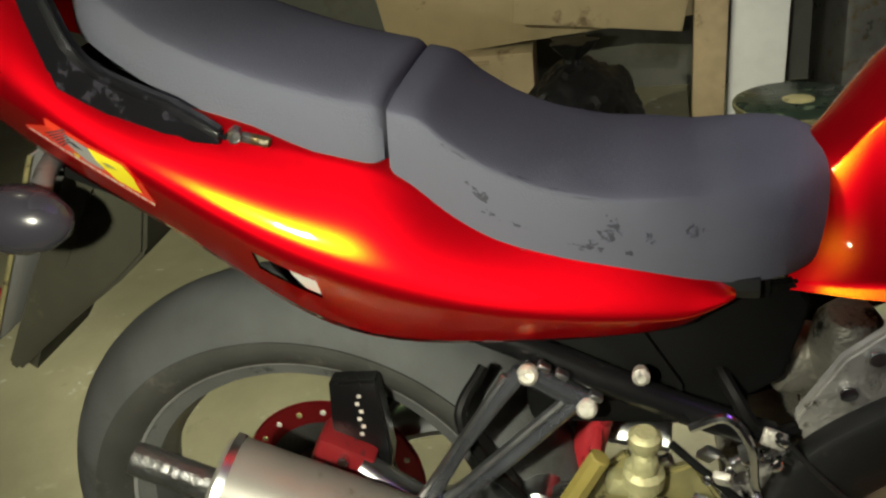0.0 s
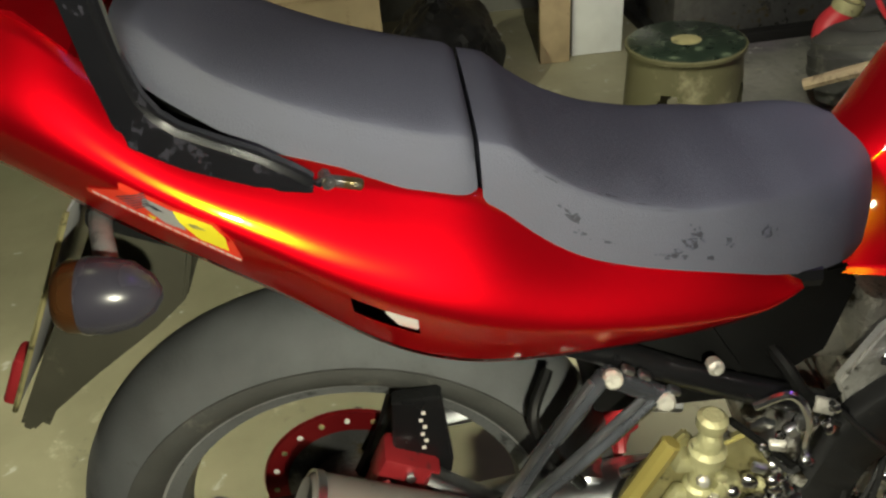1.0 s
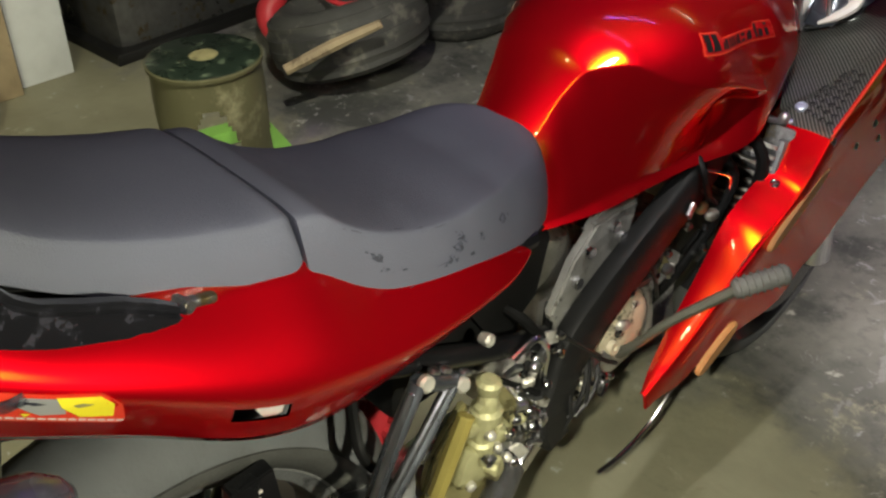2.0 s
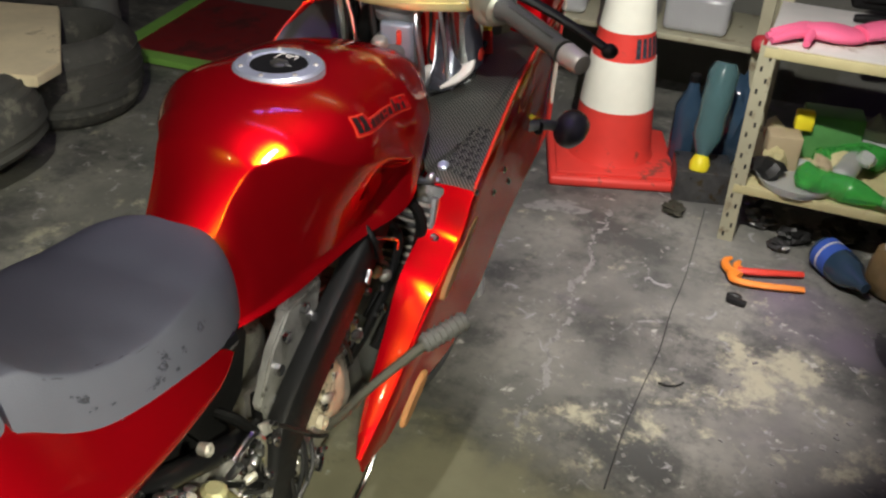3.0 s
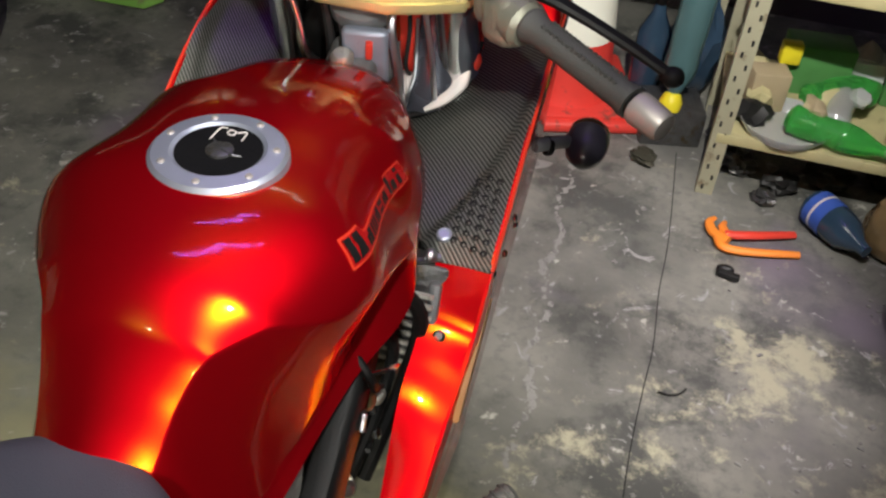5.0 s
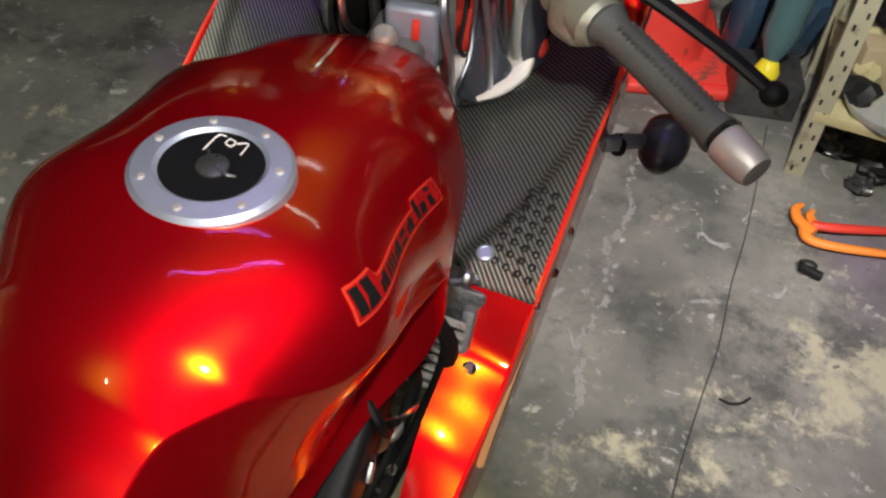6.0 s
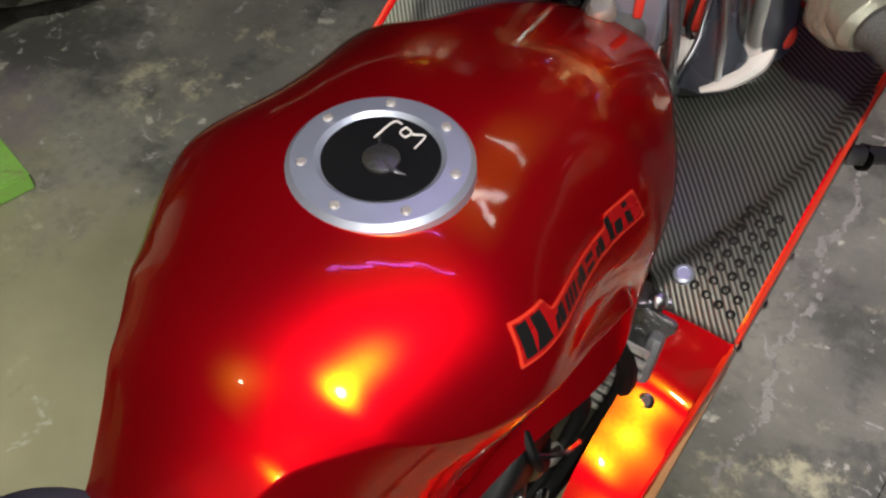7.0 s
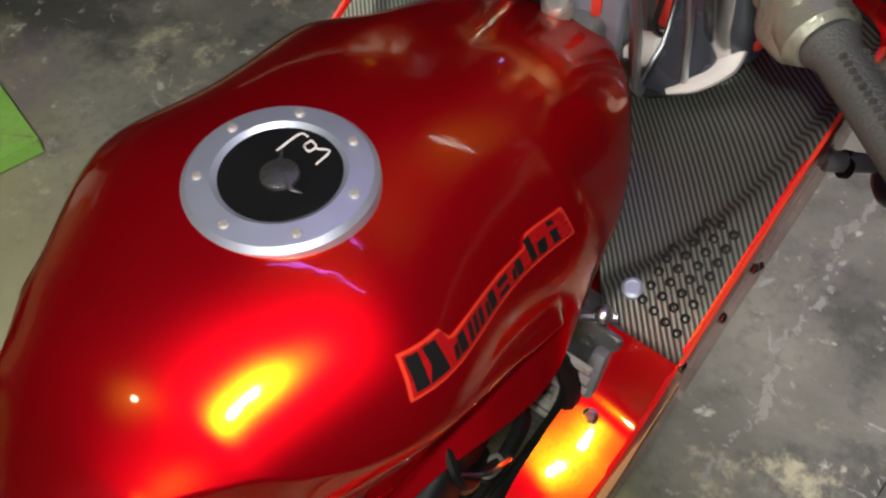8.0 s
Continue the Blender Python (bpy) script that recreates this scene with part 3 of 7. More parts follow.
# tank cap
cap = part("filler_cap", torus_ring((0, 0.552, 0.886), (0, 0.01, 1), [(0.036, 0.0), (0.036, 0.007), (0.040, 0.010), (0.0545, 0.0085), (0.0580, 0.005), (0.0585, -0.004), (0.036, -0.004)]), CAPRING, bike, "round brushed aluminium filler cap ring")
part("cap_disc", lathe([(0.0375, -0.002), (0.0375, 0.0065), (0.036, 0.0082), (0.0, 0.0088)], (0, 0.552, 0.886), n=40), PLASTIC, cap, "scratched black centre disc")
part("key_flap", join(lathe([(0.0115, 0), (0.0115, 0.0022), (0.010, 0.003)], (0.002, 0.550, 0.8945), n=20), tube([(0.004, 0.550, 0.897), (0.014, 0.546, 0.8965), (0.022, 0.548, 0.8955)], [0.002, 0.0016, 0.0006], 6), tube([(-0.004, 0.556, 0.8965), (-0.011, 0.565, 0.8955)], [0.0014, 0.0006], 6)), GREASY, cap, "worn metal keyhole flap")
scratch_turn = Matrix.Rotation(radians(32), 3, "Z")
for run in (((-0.0055, 0.0158), (0.0048, 0.0305), (0.0105, 0.0290)), ((0.0132, 0.0262), (0.0168, 0.0217), (0.0132, 0.0175), (0.0098, 0.0217), (0.0130, 0.0262)), ((0.0197, 0.0079), (0.0255, 0.0190), (0.0175, 0.0200))):
    part("scratched_mark", tube([Vector((0, 0.552, 0.8951)) + scratch_turn @ Vector((u, v, 0)) for u, v in run], 0.0007, 6, 4), CREAM, cap, "pale scratched bars")
for k in range(7):
    a = radians(-34 + k * 360 / 7)
    part("cap_bolt", lathe([(0.0034, 0), (0.0034, 0.0012), (0.0026, 0.0024), (0.0, 0.0028)], (0.0475 * math.cos(a), 0.552 + 0.0475 * math.sin(a), 0.8945), n=10), ENDALLOY, cap)

# maker's mark on the tank as plain shapes: a red-bordered slanting film with dark bars
MARK = [(0.516, 0.8590), (0.507, 0.8385), (0.683, 0.8070), (0.681, 0.8270)]


def mark_point(u, v, lift):
    """A place on the film: u along it, v up it."""
    (y0, z0), (y1, z1), (y2, z2), (y3, z3) = MARK[1], MARK[0], MARK[3], MARK[2]
    y = (1 - u) * ((1 - v) * y0 + v * y1) + u * ((1 - v) * y3 + v * y2)
    z = (1 - u) * ((1 - v) * z0 + v * z1) + u * ((1 - v) * z3 + v * z2)
    return Vector((tank_x(y, z) + lift * 0.75, y, z + lift * 0.65))


def film(u0, u1, v0, v1, lift, slant=0.0, n=8):
    bm = bmesh.new()
    rows = []
    for i in range(n + 1):
        u = u0 + (u1 - u0) * i / n
        top = v1(u) if callable(v1) else v1
        rows.append([bm.verts.new(mark_point(u + slant * (v - v0), v, lift)) for v in (v0, (v0 + top) / 2, top)])
    for a, b in zip(rows, rows[1:]):
        for j in range(2):
            bm.faces.new((a[j], a[j + 1], b[j + 1], b[j]))
    return bm


def mark_top(u):
    """The film is taller at its two ends than along its middle."""
    return 0.70 + 0.30 * (1 - step(u, 0.185, 0.215)) + 0.30 * step(u, 0.735, 0.765)


mark = part("tank_mark", film(0, 1, 0, mark_top, 0.0010, n=60), STICKER_RED, bike, "orange-red slanting film with dark bars")
part("mark_field", film(0.012, 0.990, 0.07, lambda u: mark_top(u) - 0.06, 0.0015, n=60), RED_FILM, mark, "red field")
for u0, u1, v1, lean in ((0.025, 0.078, 0.90, -0.01), (0.082, 0.128, 0.55, 0.05), (0.112, 0.172, 0.90, -0.03), (0.205, 0.232, 0.50, 0.02), (0.240, 0.282, 0.60, 0.0), (0.300, 0.326, 0.58, 0.02), (0.338, 0.364, 0.58, 0.02), (0.376, 0.402, 0.58, 0.02), (0.425, 0.450, 0.50, 0.02), (0.458, 0.500, 0.60, 0.0),
                         (0.522, 0.590, 0.30, 0.0), (0.528, 0.596, 0.58, 0.0), (0.620, 0.645, 0.50, 0.02), (0.653, 0.692, 0.60, 0.0), (0.742, 0.778, 0.90, 0.0), (0.790, 0.842, 0.58, 0.02), (0.880, 0.920, 0.60, 0.0), (0.882, 0.920, 0.90, 0.0)):
    part("dark_bar", film(u0, u1, v1 - 0.16 if (u0, v1) in ((0.528, 0.58), (0.882, 0.90)) else 0.16, v1, 0.0021, lean, 5), INK, mark)
del rings

# seats: y, crease height, crease half width, lower height, lower half width
RIDER = table([(-0.034, 0.861, 0.108, 0.818, 0.117), (-0.012, 0.855, 0.109, 0.782, 0.120), (0.015, 0.832, 0.110, 0.758, 0.123), (0.05, 0.808, 0.111, 0.745, 0.124), (0.10, 0.788, 0.111, 0.731, 0.123),
               (0.16, 0.778, 0.109, 0.720, 0.120), (0.21, 0.778, 0.104, 0.711, 0.116), (0.25, 0.784, 0.097, 0.706, 0.112), (0.28, 0.787, 0.087, 0.708, 0.104), (0.30, 0.786, 0.074, 0.712, 0.091), (0.316, 0.782, 0.055, 0.719, 0.071), (0.326, 0.776, 0.034, 0.728, 0.047), (0.332, 0.766, 0.010, 0.742, 0.016)])
PILLION = table([(-0.305, 0.972, 0.060, 0.950, 0.070), (-0.285, 0.973, 0.088, 0.938, 0.100), (-0.255, 0.955, 0.101, 0.918, 0.113), (-0.219, 0.930, 0.107, 0.894, 0.119), (-0.14, 0.894, 0.111, 0.851, 0.122),
                 (-0.07, 0.872, 0.111, 0.830, 0.122), (-0.045, 0.866, 0.108, 0.824, 0.119), (-0.038, 0.860, 0.104, 0.826, 0.115)])


def seat_half(tab, y, crown, soft):
    """The right half of a seat's section at y: 0 to 12 over the top to the crease, 12 to 22 down the side, then under. soft rounds the crease away."""
    zc, wc, zb, wb = tab(y)
    out = []
    for i in range(25):
        if i <= 12:
            u = i / 12
            hard = (wc * math.sin(u * math.pi / 2) ** 0.9, zc + crown * (1 - u ** 2.2) - 0.0022 * step(u, 0.9, 1.0))
        elif i <= 22:
            v = (i - 12) / 10
            hard = (wc + (wb - wc) * (0.75 * v + 0.25 * math.sin(v * math.pi / 2)), zc - 0.0022 - (zc - zb - 0.0022) * v ** 1.1)
        else:
            hard = (wb * (0.96 - 0.4 * (i - 23)), zb - 0.003)
        if i <= 22:
            a = math.pi / 2 * i / 22
            round_ = (wb * math.sin(a) ** 0.62, zb + (zc + crown - zb) * math.cos(a) ** 0.62 if i < 22 else zb)
        else:
            round_ = hard
        k = 0.05 + 0.95 * soft(y)
        out.append((hard[0] + (round_[0] - hard[0]) * k, hard[1] + (round_[1] - hard[1]) * k))
    return out


def rider_soft(y):
    return 0.80 * step(y, 0.16, 0.28)


def pillion_soft(y):
    return 0.06 + 0.5 * (1 - step(y, -0.30, -0.24))


def seat_mesh(tab, y0, y1, crown, soft, n=40):
    rings = []
    for i in range(n + 1):
        half = seat_half(tab, y0 + (y1 - y0) * i / n, crown, soft)
        y = y0 + (y1 - y0) * i / n
        rings.append([(x, y, z) for x, z in half] + [(-x, y, z) for x, z in reversed(half[1:])])
    return loft(rings)


rider_seat = part("rider_seat", seat_mesh(RIDER, -0.034, 0.332, 0.007, rider_soft, 90), VINYL, bike, "scuffed grey vinyl rider seat", angle=50)
pillion_seat = part("pillion_seat", seat_mesh(PILLION, -0.305, -0.038, 0.010, pillion_soft, 60), VINYL, bike, "plain grey vinyl pillion seat", angle=50)


def scuff(y, v, ly, lv, seed):
    """A ragged worn patch on the right of the rider seat: v 0 at the crease, 1 at the lower edge, below 0 on top."""
    rnd = random.Random(seed)
    bm = bmesh.new()
    for piece in range(5):
        size = 0.75 if piece == 0 else 0.16 + 0.26 * rnd.random()
        cy = y + (0 if piece == 0 else ly * rnd.uniform(-1.3, 1.3))
        cv = v + (0 if piece == 0 else lv * rnd.uniform(-1.2, 1.2))
        loop = []
        for k in range(18):
            a = 2 * math.pi * k / 18
            r = size * (0.40 + 0.60 * rnd.random())
            yy, vv = cy + ly * r * math.cos(a), min(0.98, cv + lv * r * math.sin(a))
            half = seat_half(RIDER, yy, 0.007, rider_soft)
            at = 12 + 10 * vv if vv >= 0 else 12 * (1 + vv)
            i = min(21, int(at))
            x, z = (p + (q - p) * (at - i) for p, q in zip(half[i], half[i + 1]))
            out = Vector((half[i][1] - half[i + 1][1], 0, half[i + 1][0] - half[i][0])).normalized() * 0.0009
            loop.append(bm.verts.new((x + out.x, yy, z + out.z)))
        mid = bm.verts.new(sum((q.co for q in loop), Vector()) / 18)
        for a, b in zip(loop, loop[1:] + loop[:1]):
            bm.faces.new((a, b, mid))
    return bm


for k, (y, v, ly, lv) in enumerate(((0.072, -0.20, 0.010, 0.035), (0.096, -0.15, 0.010, 0.018), (0.118, -0.06, 0.014, 0.014), (0.022, -0.02, 0.010, 0.03), (0.038, 0.40, 0.010, 0.10), (0.046, 0.56, 0.006, 0.05), (0.066, 0.60, 0.006, 0.04),
                                     (0.138, 0.52, 0.015, 0.18), (0.146, 0.34, 0.007, 0.13), (0.122, 0.70, 0.014, 0.07), (0.172, 0.48, 0.005, 0.09), (0.206, 0.42, 0.007, 0.17), (0.085, 0.95, 0.012, 0.03))):
    part("scuff_mark", scuff(y, v, ly, lv, 40 + k), SCUFF, rider_seat, "dark worn patch")

# tail panels: y, top, ridge and lower heights; top, ridge and lower half widths
TAIL = table([(-0.62, 1.035, 1.015, 0.985, 0.060, 0.075, 0.060), (-0.52, 1.030, 0.995, 0.940, 0.085, 0.108, 0.085), (-0.44, 1.020, 0.975, 0.908, 0.102, 0.130, 0.104), (-0.39, 1.012, 0.955, 0.886, 0.110, 0.142, 0.116), (-0.345, 1.000, 0.930, 0.853, 0.116, 0.152, 0.126),
              (-0.30, 0.945, 0.899, 0.822, 0.122, 0.158, 0.132), (-0.255, 0.908, 0.868, 0.793, 0.126, 0.163, 0.136), (-0.21, 0.886, 0.838, 0.762, 0.128, 0.165, 0.138), (-0.163, 0.868, 0.806, 0.722, 0.123, 0.167, 0.138), (-0.11, 0.848, 0.775, 0.684, 0.117, 0.167, 0.138),
              (-0.06, 0.834, 0.752, 0.667, 0.113, 0.165, 0.140), (-0.034, 0.826, 0.740, 0.663, 0.112, 0.162, 0.139), (-0.012, 0.808, 0.730, 0.661, 0.110, 0.158, 0.138), (0.015, 0.786, 0.720, 0.660, 0.109, 0.154, 0.137), (0.05, 0.766, 0.710, 0.660, 0.110, 0.149, 0.135), (0.10, 0.750, 0.698, 0.660, 0.111, 0.141, 0.131),
              (0.15, 0.738, 0.690, 0.661, 0.111, 0.133, 0.126), (0.20, 0.722, 0.687, 0.668, 0.110, 0.125, 0.121), (0.228, 0.710, 0.693, 0.684, 0.110, 0.119, 0.116), (0.240, 0.703, 0.698, 0.693, 0.112, 0.115, 0.113)])
TAIL_Y = sorted(set([round(-0.62 + 0.0086 * k, 4) for k in range(101)] + [-0.147, -0.096]))
TAIL_Y = [y for y in TAIL_Y if y in (-0.147, -0.096) or min(abs(y + 0.147), abs(y + 0.096)) > 0.003]


def tail_at(y):
    """The tail's heights and widths, faired along its length."""
    w = [math.exp(-(k / 3) ** 2) for k in range(-5, 6)]
    rows = [TAIL(min(0.24, max(-0.62, y + 0.010 * k))) for k in range(-5, 6)]
    soft = [sum(a * r[c] for a, r in zip(w, rows)) / sum(w) for c in range(6)]
    hard = TAIL(y)
    blend = step(y, 0.14, 0.20)
    return [s_ + (h - s_) * blend for s_, h in zip(soft, hard)]


def tail_section(y):
    """Right side of the tail at y, from the top edge over the ridge to the lower edge."""
    zt, zr, zb, xt, xr, xb = tail_at(y)

    def upper(u):
        return Vector((xt + (xr + 0.010 - xt) * (0.15 * math.sin(u * math.pi / 2) + 0.85 * u), zt + (zr - zt) * u))

    def lower(u):
        return Vector((xr + 0.010 + (xb - xr - 0.014) * (0.75 * u + 0.25 * u * u), zr + (zb - zr) * u))
    a, c, b = upper(0.48), upper(1.0), lower(0.23)
    pts = [upper(u) for u in (0, 0.16, 0.32, 0.48)]
    pts += [(1 - v) ** 2 * a + 2 * v * (1 - v) * c + v * v * b for v in (0.17, 0.33, 0.5, 0.67, 0.83, 1.0)]
    pts += [lower(u) for u in (0.27, 0.32, 0.44, 0.56, 0.68, 0.80, 0.90, 1.0)]
    return [(p.x, p.y) for p in pts]


def tail_x(y, z):
    pts = tail_section(y)
    for (x0, z0), (x1, z1) in zip(pts, pts[1:]):
        if z1 <= z <= z0:
            return x0 + (x1 - x0) * (z0 - z) / max(z0 - z1, 1e-9)
    return pts[-1][0]


def tail_panel(s):
    bm = bmesh.new()
    rows = [[bm.verts.new((s * x, y, z)) for x, z in tail_section(y)] for y in TAIL_Y]
    thick = 0.0035
    inner = [[bm.verts.new((s * (x - thick), y, z + (0.001 if k == len(tail_section(y)) - 1 else 0))) for k, (x, z) in enumerate(tail_section(y))] for y in TAIL_Y]

    def hole(i, j):
        ym = (TAIL_Y[i] + TAIL_Y[i + 1]) / 2
        return s > 0 and -0.147 < ym < -0.096 and 11 <= j <= 12
    k = len(rows[0])
    for i in range(len(rows) - 1):
        for j in range(k - 1):
            if hole(i, j):
                continue
            bm.faces.new((rows[i][j], rows[i][j + 1], rows[i + 1][j + 1], rows[i + 1][j]))
            bm.faces.new((inner[i][j], inner[i + 1][j], inner[i + 1][j + 1], inner[i][j + 1]))
        for j in (0, k - 1):
            bm.faces.new((rows[i][j], rows[i + 1][j], inner[i + 1][j], inner[i][j]))
    for i in (0, len(rows) - 1):
        for j in range(k - 1):
            bm.faces.new((rows[i][j], rows[i][j + 1], inner[i][j + 1], inner[i][j]))
    return bm


panel_r = part("tail_panel", tail_panel(1), PAINT, bike, "glossy candy red tail panel with a slot", angle=85)
part("tail_panel", tail_panel(-1), PAINT, bike, "glossy candy red tail panel", angle=85)
# the deck that closes the tail behind the seat
deck = [[(-TAIL(y)[3] * 1.0 + 2 * TAIL(y)[3] * k / 8, y, TAIL(y)[0] + 0.012 * (1 - (k / 4 - 1) ** 2) + 0.001) for k in range(9)] for y in [-0.62 + 0.03 * k for k in range(11)]]
part("tail_deck", loft([r + [(x, y, z - 0.012) for x, y, z in reversed(r)] for r in deck]), PAINT, bike, "red tail deck behind the pillion seat")
part("tail_light", ball((0, -0.615, 1.0), (0.062, 0.022, 0.022)), RED_PLASTIC, bike, "red tail lamp lens")
part("inner_fender", loft([[(-0.105, y, z), (-0.105, y, z - 0.012), (0.105, y, z - 0.012), (0.105, y, z)] for y, z in ((-0.335, 0.828), (-0.30, 0.812), (-0.22, 0.775), (-0.08, 0.72), (0.06, 0.69), (0.16, 0.665), (0.20, 0.60))]), PLASTIC, bike, "dark plastic inner fender")
# slanting marks on the tail panel as plain shapes


def tail_film(loop, lift):
    bm = bmesh.new()
    vs = [bm.verts.new((tail_x(y, z) + lift, y, z)) for y, z in loop]
    bm.faces.new(vs)
    bmesh.ops.triangulate(bm, faces=bm.faces[:])
    for _ in range(2):
        bmesh.ops.subdivide_edges(bm, edges=bm.edges[:], cuts=1)
    for v in bm.verts:
        v.co.x = tail_x(v.co.y, v.co.z) + lift
    return bm


decal = part("tail_mark", tail_film([(-0.326, 0.880), (-0.299, 0.882), (-0.297, 0.889), (-0.265, 0.867), (-0.236, 0.850), (-0.226, 0.833), (-0.234, 0.832), (-0.224, 0.810), (-0.228, 0.806), (-0.326, 0.875)], 0.0010), STICKER_RED, panel_r, "red, silver and yellow slanting film")
part("silver_shape", tail_film([(-0.283, 0.876), (-0.264, 0.863), (-0.260, 0.853), (-0.267, 0.847), (-0.260, 0.841), (-0.274, 0.848), (-0.281, 0.858), (-0.286, 0.867)], 0.0015), SILVER, decal)
part("dark_slit", tail_film([(-0.283, 0.8705), (-0.277, 0.868), (-0.270, 0.861), (-0.277, 0.8635)], 0.0020), SCUFF, decal)
part("yellow_shape", tail_film([(-0.264, 0.864), (-0.238, 0.849), (-0.231, 0.837), (-0.246, 0.838), (-0.232, 0.820), (-0.252, 0.832), (-0.262, 0.851)], 0.0018), YELLOW, decal)
part("dark_slit", tail_film([(-0.256, 0.8515), (-0.250, 0.8500), (-0.243, 0.8445), (-0.253, 0.8465)], 0.0024), OLIVE, decal)
part("yellow_chip", tail_film([(-0.285, 0.858), (-0.279, 0.854), (-0.283, 0.851)], 0.0018), YELLOW, decal)
for k in range(6):
    part("dark_stripe", tail_film([(-0.304 + 0.0020 * k, 0.8752 - 0.0024 * k), (-0.281 + 0.0004 * k, 0.8800 - 0.0020 * k), (-0.281 + 0.0004 * k, 0.8788 - 0.0020 * k), (-0.304 + 0.0020 * k, 0.8740 - 0.0024 * k)], 0.0021), SCUFF, decal)
for k in range(17):
    y0 = -0.322 + k * 0.00575
    z0 = 0.8755 - k * 0.00405
    part("pale_bar", tail_film([(y0, z0), (y0, z0 + 0.0028), (y0 + 0.0046, z0 + 0.0028 - 0.0032), (y0 + 0.0046, z0 - 0.0032)], 0.0016), CREAM, decal)

# grab rail
RAIL = [(-0.314, 1.058), (-0.309, 1.016), (-0.303, 0.965), (-0.297, 0.932), (-0.292, 0.902), (-0.284, 0.893), (-0.240, 0.875), (-0.206, 0.861), (-0.166, 0.854), (-0.158, 0.856), (-0.157, 0.863), (-0.175, 0.877), (-0.199, 0.893), (-0.224, 0.905), (-0.250, 0.919), (-0.262, 0.930), (-0.270, 0.944), (-0.278, 0.976), (-0.281, 1.010), (-0.284, 1.058)]
rail = part("grab_rail", join(side_plate(RAIL, 0.141, 0.020, 0.006), side_plate(RAIL, -0.141, 0.020, 0.006), box((0, -0.300, 1.060), (0.30, 0.034, 0.020), (8, 0, 0), 0.006)), RAILBLACK, bike, "black grab rail, dusty and scratched", angle=30)
for s in (1, -1):
    part("rail_bolt", join(bar((s * 0.120, -0.158, 0.857), (s * 0.141, -0.152, 0.858), 0.006, 8), box((s * 0.130, -0.140, 0.852), (0.010, 0.028, 0.008), (-15, 0, 0), 0.003)), GREASY, rail)

# rear wheel
WY, WZ = -0.193, 0.366
wheel = part("rear_wheel", torus_ring((0, WY, WZ), (1, 0, 0), [(0.212, -0.042), (0.222, -0.046), (0.222, -0.036), (0.205, -0.028), (0.196, 0.0), (0.205, 0.028), (0.222, 0.036), (0.222, 0.046), (0.212, 0.042), (0.196, 0.036), (0.186, 0.0), (0.196, -0.036)], 72), HEADGREY, bike, "dull grey cast rim with a bright edge")
prof = []
for k in range(24):
    a = -math.pi * 0.62 + 2 * math.pi * 0.62 * k / 23
    prof.append((0.238 + 0.064 * math.cos(a) if math.cos(a) > 0 else 0.238 + 0.03 * math.cos(a), 0.067 * math.sin(a) if abs(a) < 1.57 else math.copysign(0.067 - 0.020 * (abs(a) - 1.57), a)))
part("tyre", torus_ring((0, WY, WZ), (1, 0, 0), prof, 96), RUBBER, wheel, "worn grey rear tyre")
part("sidewall", torus_ring((0, WY, WZ), (1, 0, 0), [(0.216, 0.0485), (0.222, 0.0560), (0.234, 0.0655), (0.246, 0.0690), (0.252, 0.0680), (0.252, 0.0600), (0.234, 0.0560), (0.220, 0.0470)], 96), OLDRUBBER, wheel, "dark tyre sidewall")
part("rim_edge", torus_ring((0.047, WY, WZ), (1, 0, 0), [(0.213, -0.001), (0.216, 0.0020), (0.222, 0.0015), (0.219, -0.002)], 72), SILVER, wheel, "bright rim edge")
for k in range(3):
    a0 = radians(62 + 120 * k)
    for d in (-0.11, 0.11):
        c, s = math.cos(a0 + d), math.sin(a0 + d)
        part("spoke", tube([(0.0, WY + 0.04 * c, WZ + 0.04 * s), (0.004, WY + 0.12 * c, WZ + 0.12 * s), (0.0, WY + 0.20 * c, WZ + 0.20 * s)], [0.016, 0.010, 0.013], 8, 4, 0.8), BLACK, wheel)
part("hub", lathe([(0.045, -0.06), (0.05, -0.05), (0.05, 0.05), (0.045, 0.06), (0.014, 0.062), (0.014, 0.085)], (0, WY, WZ), (1, 0, 0)), GREASY, wheel, "dirty wheel hub")
disc = part("brake_disc", torus_ring((-0.035, WY, WZ), (1, 0, 0), [(0.030, -0.002), (0.084, -0.002), (0.084, 0.002), (0.030, 0.002)], 60), GREASY, wheel, "dark drilled disc")
part("disc_carrier", torus_ring((-0.035, WY, WZ), (1, 0, 0), [(0.082, -0.003), (0.108, -0.003), (0.110, 0.0), (0.108, 0.004), (0.082, 0.004)], 60), DISC_RED, disc, "red ring with pale holes")
for k in range(20):
    a = 2 * math.pi * k / 20
    part("disc_hole", bar((-0.033, WY + 0.096 * math.cos(a), WZ + 0.096 * math.sin(a)), (-0.0295, WY + 0.096 * math.cos(a), WZ + 0.096 * math.sin(a)), 0.0036, 8), CREAM if k % 2 else OLIVE, disc)
caliper = part("brake_caliper", join(box((0.088, -0.128, 0.500), (0.045, 0.062, 0.05), (-25, 0, 0), 0.008), box((0.092, -0.150, 0.482), (0.05, 0.035, 0.04), (-25, 0, 0), 0.008)), RED_PLASTIC, bike, "dusty red rear brake caliper")
part("caliper_bracket", side_plate([(-0.140, 0.490), (-0.132, 0.588), (-0.084, 0.590), (-0.078, 0.505), (-0.09, 0.45)], 0.080, 0.020), BLACK, caliper, "black caliper bracket with small pale marks")
for k in range(6):
    part("pale_tick", box((0.0915, -0.106 + 0.003 * (k % 2), 0.528 + 0.009 * k), (0.0012, 0.004, 0.0035), bevel=0), CREAM, caliper)
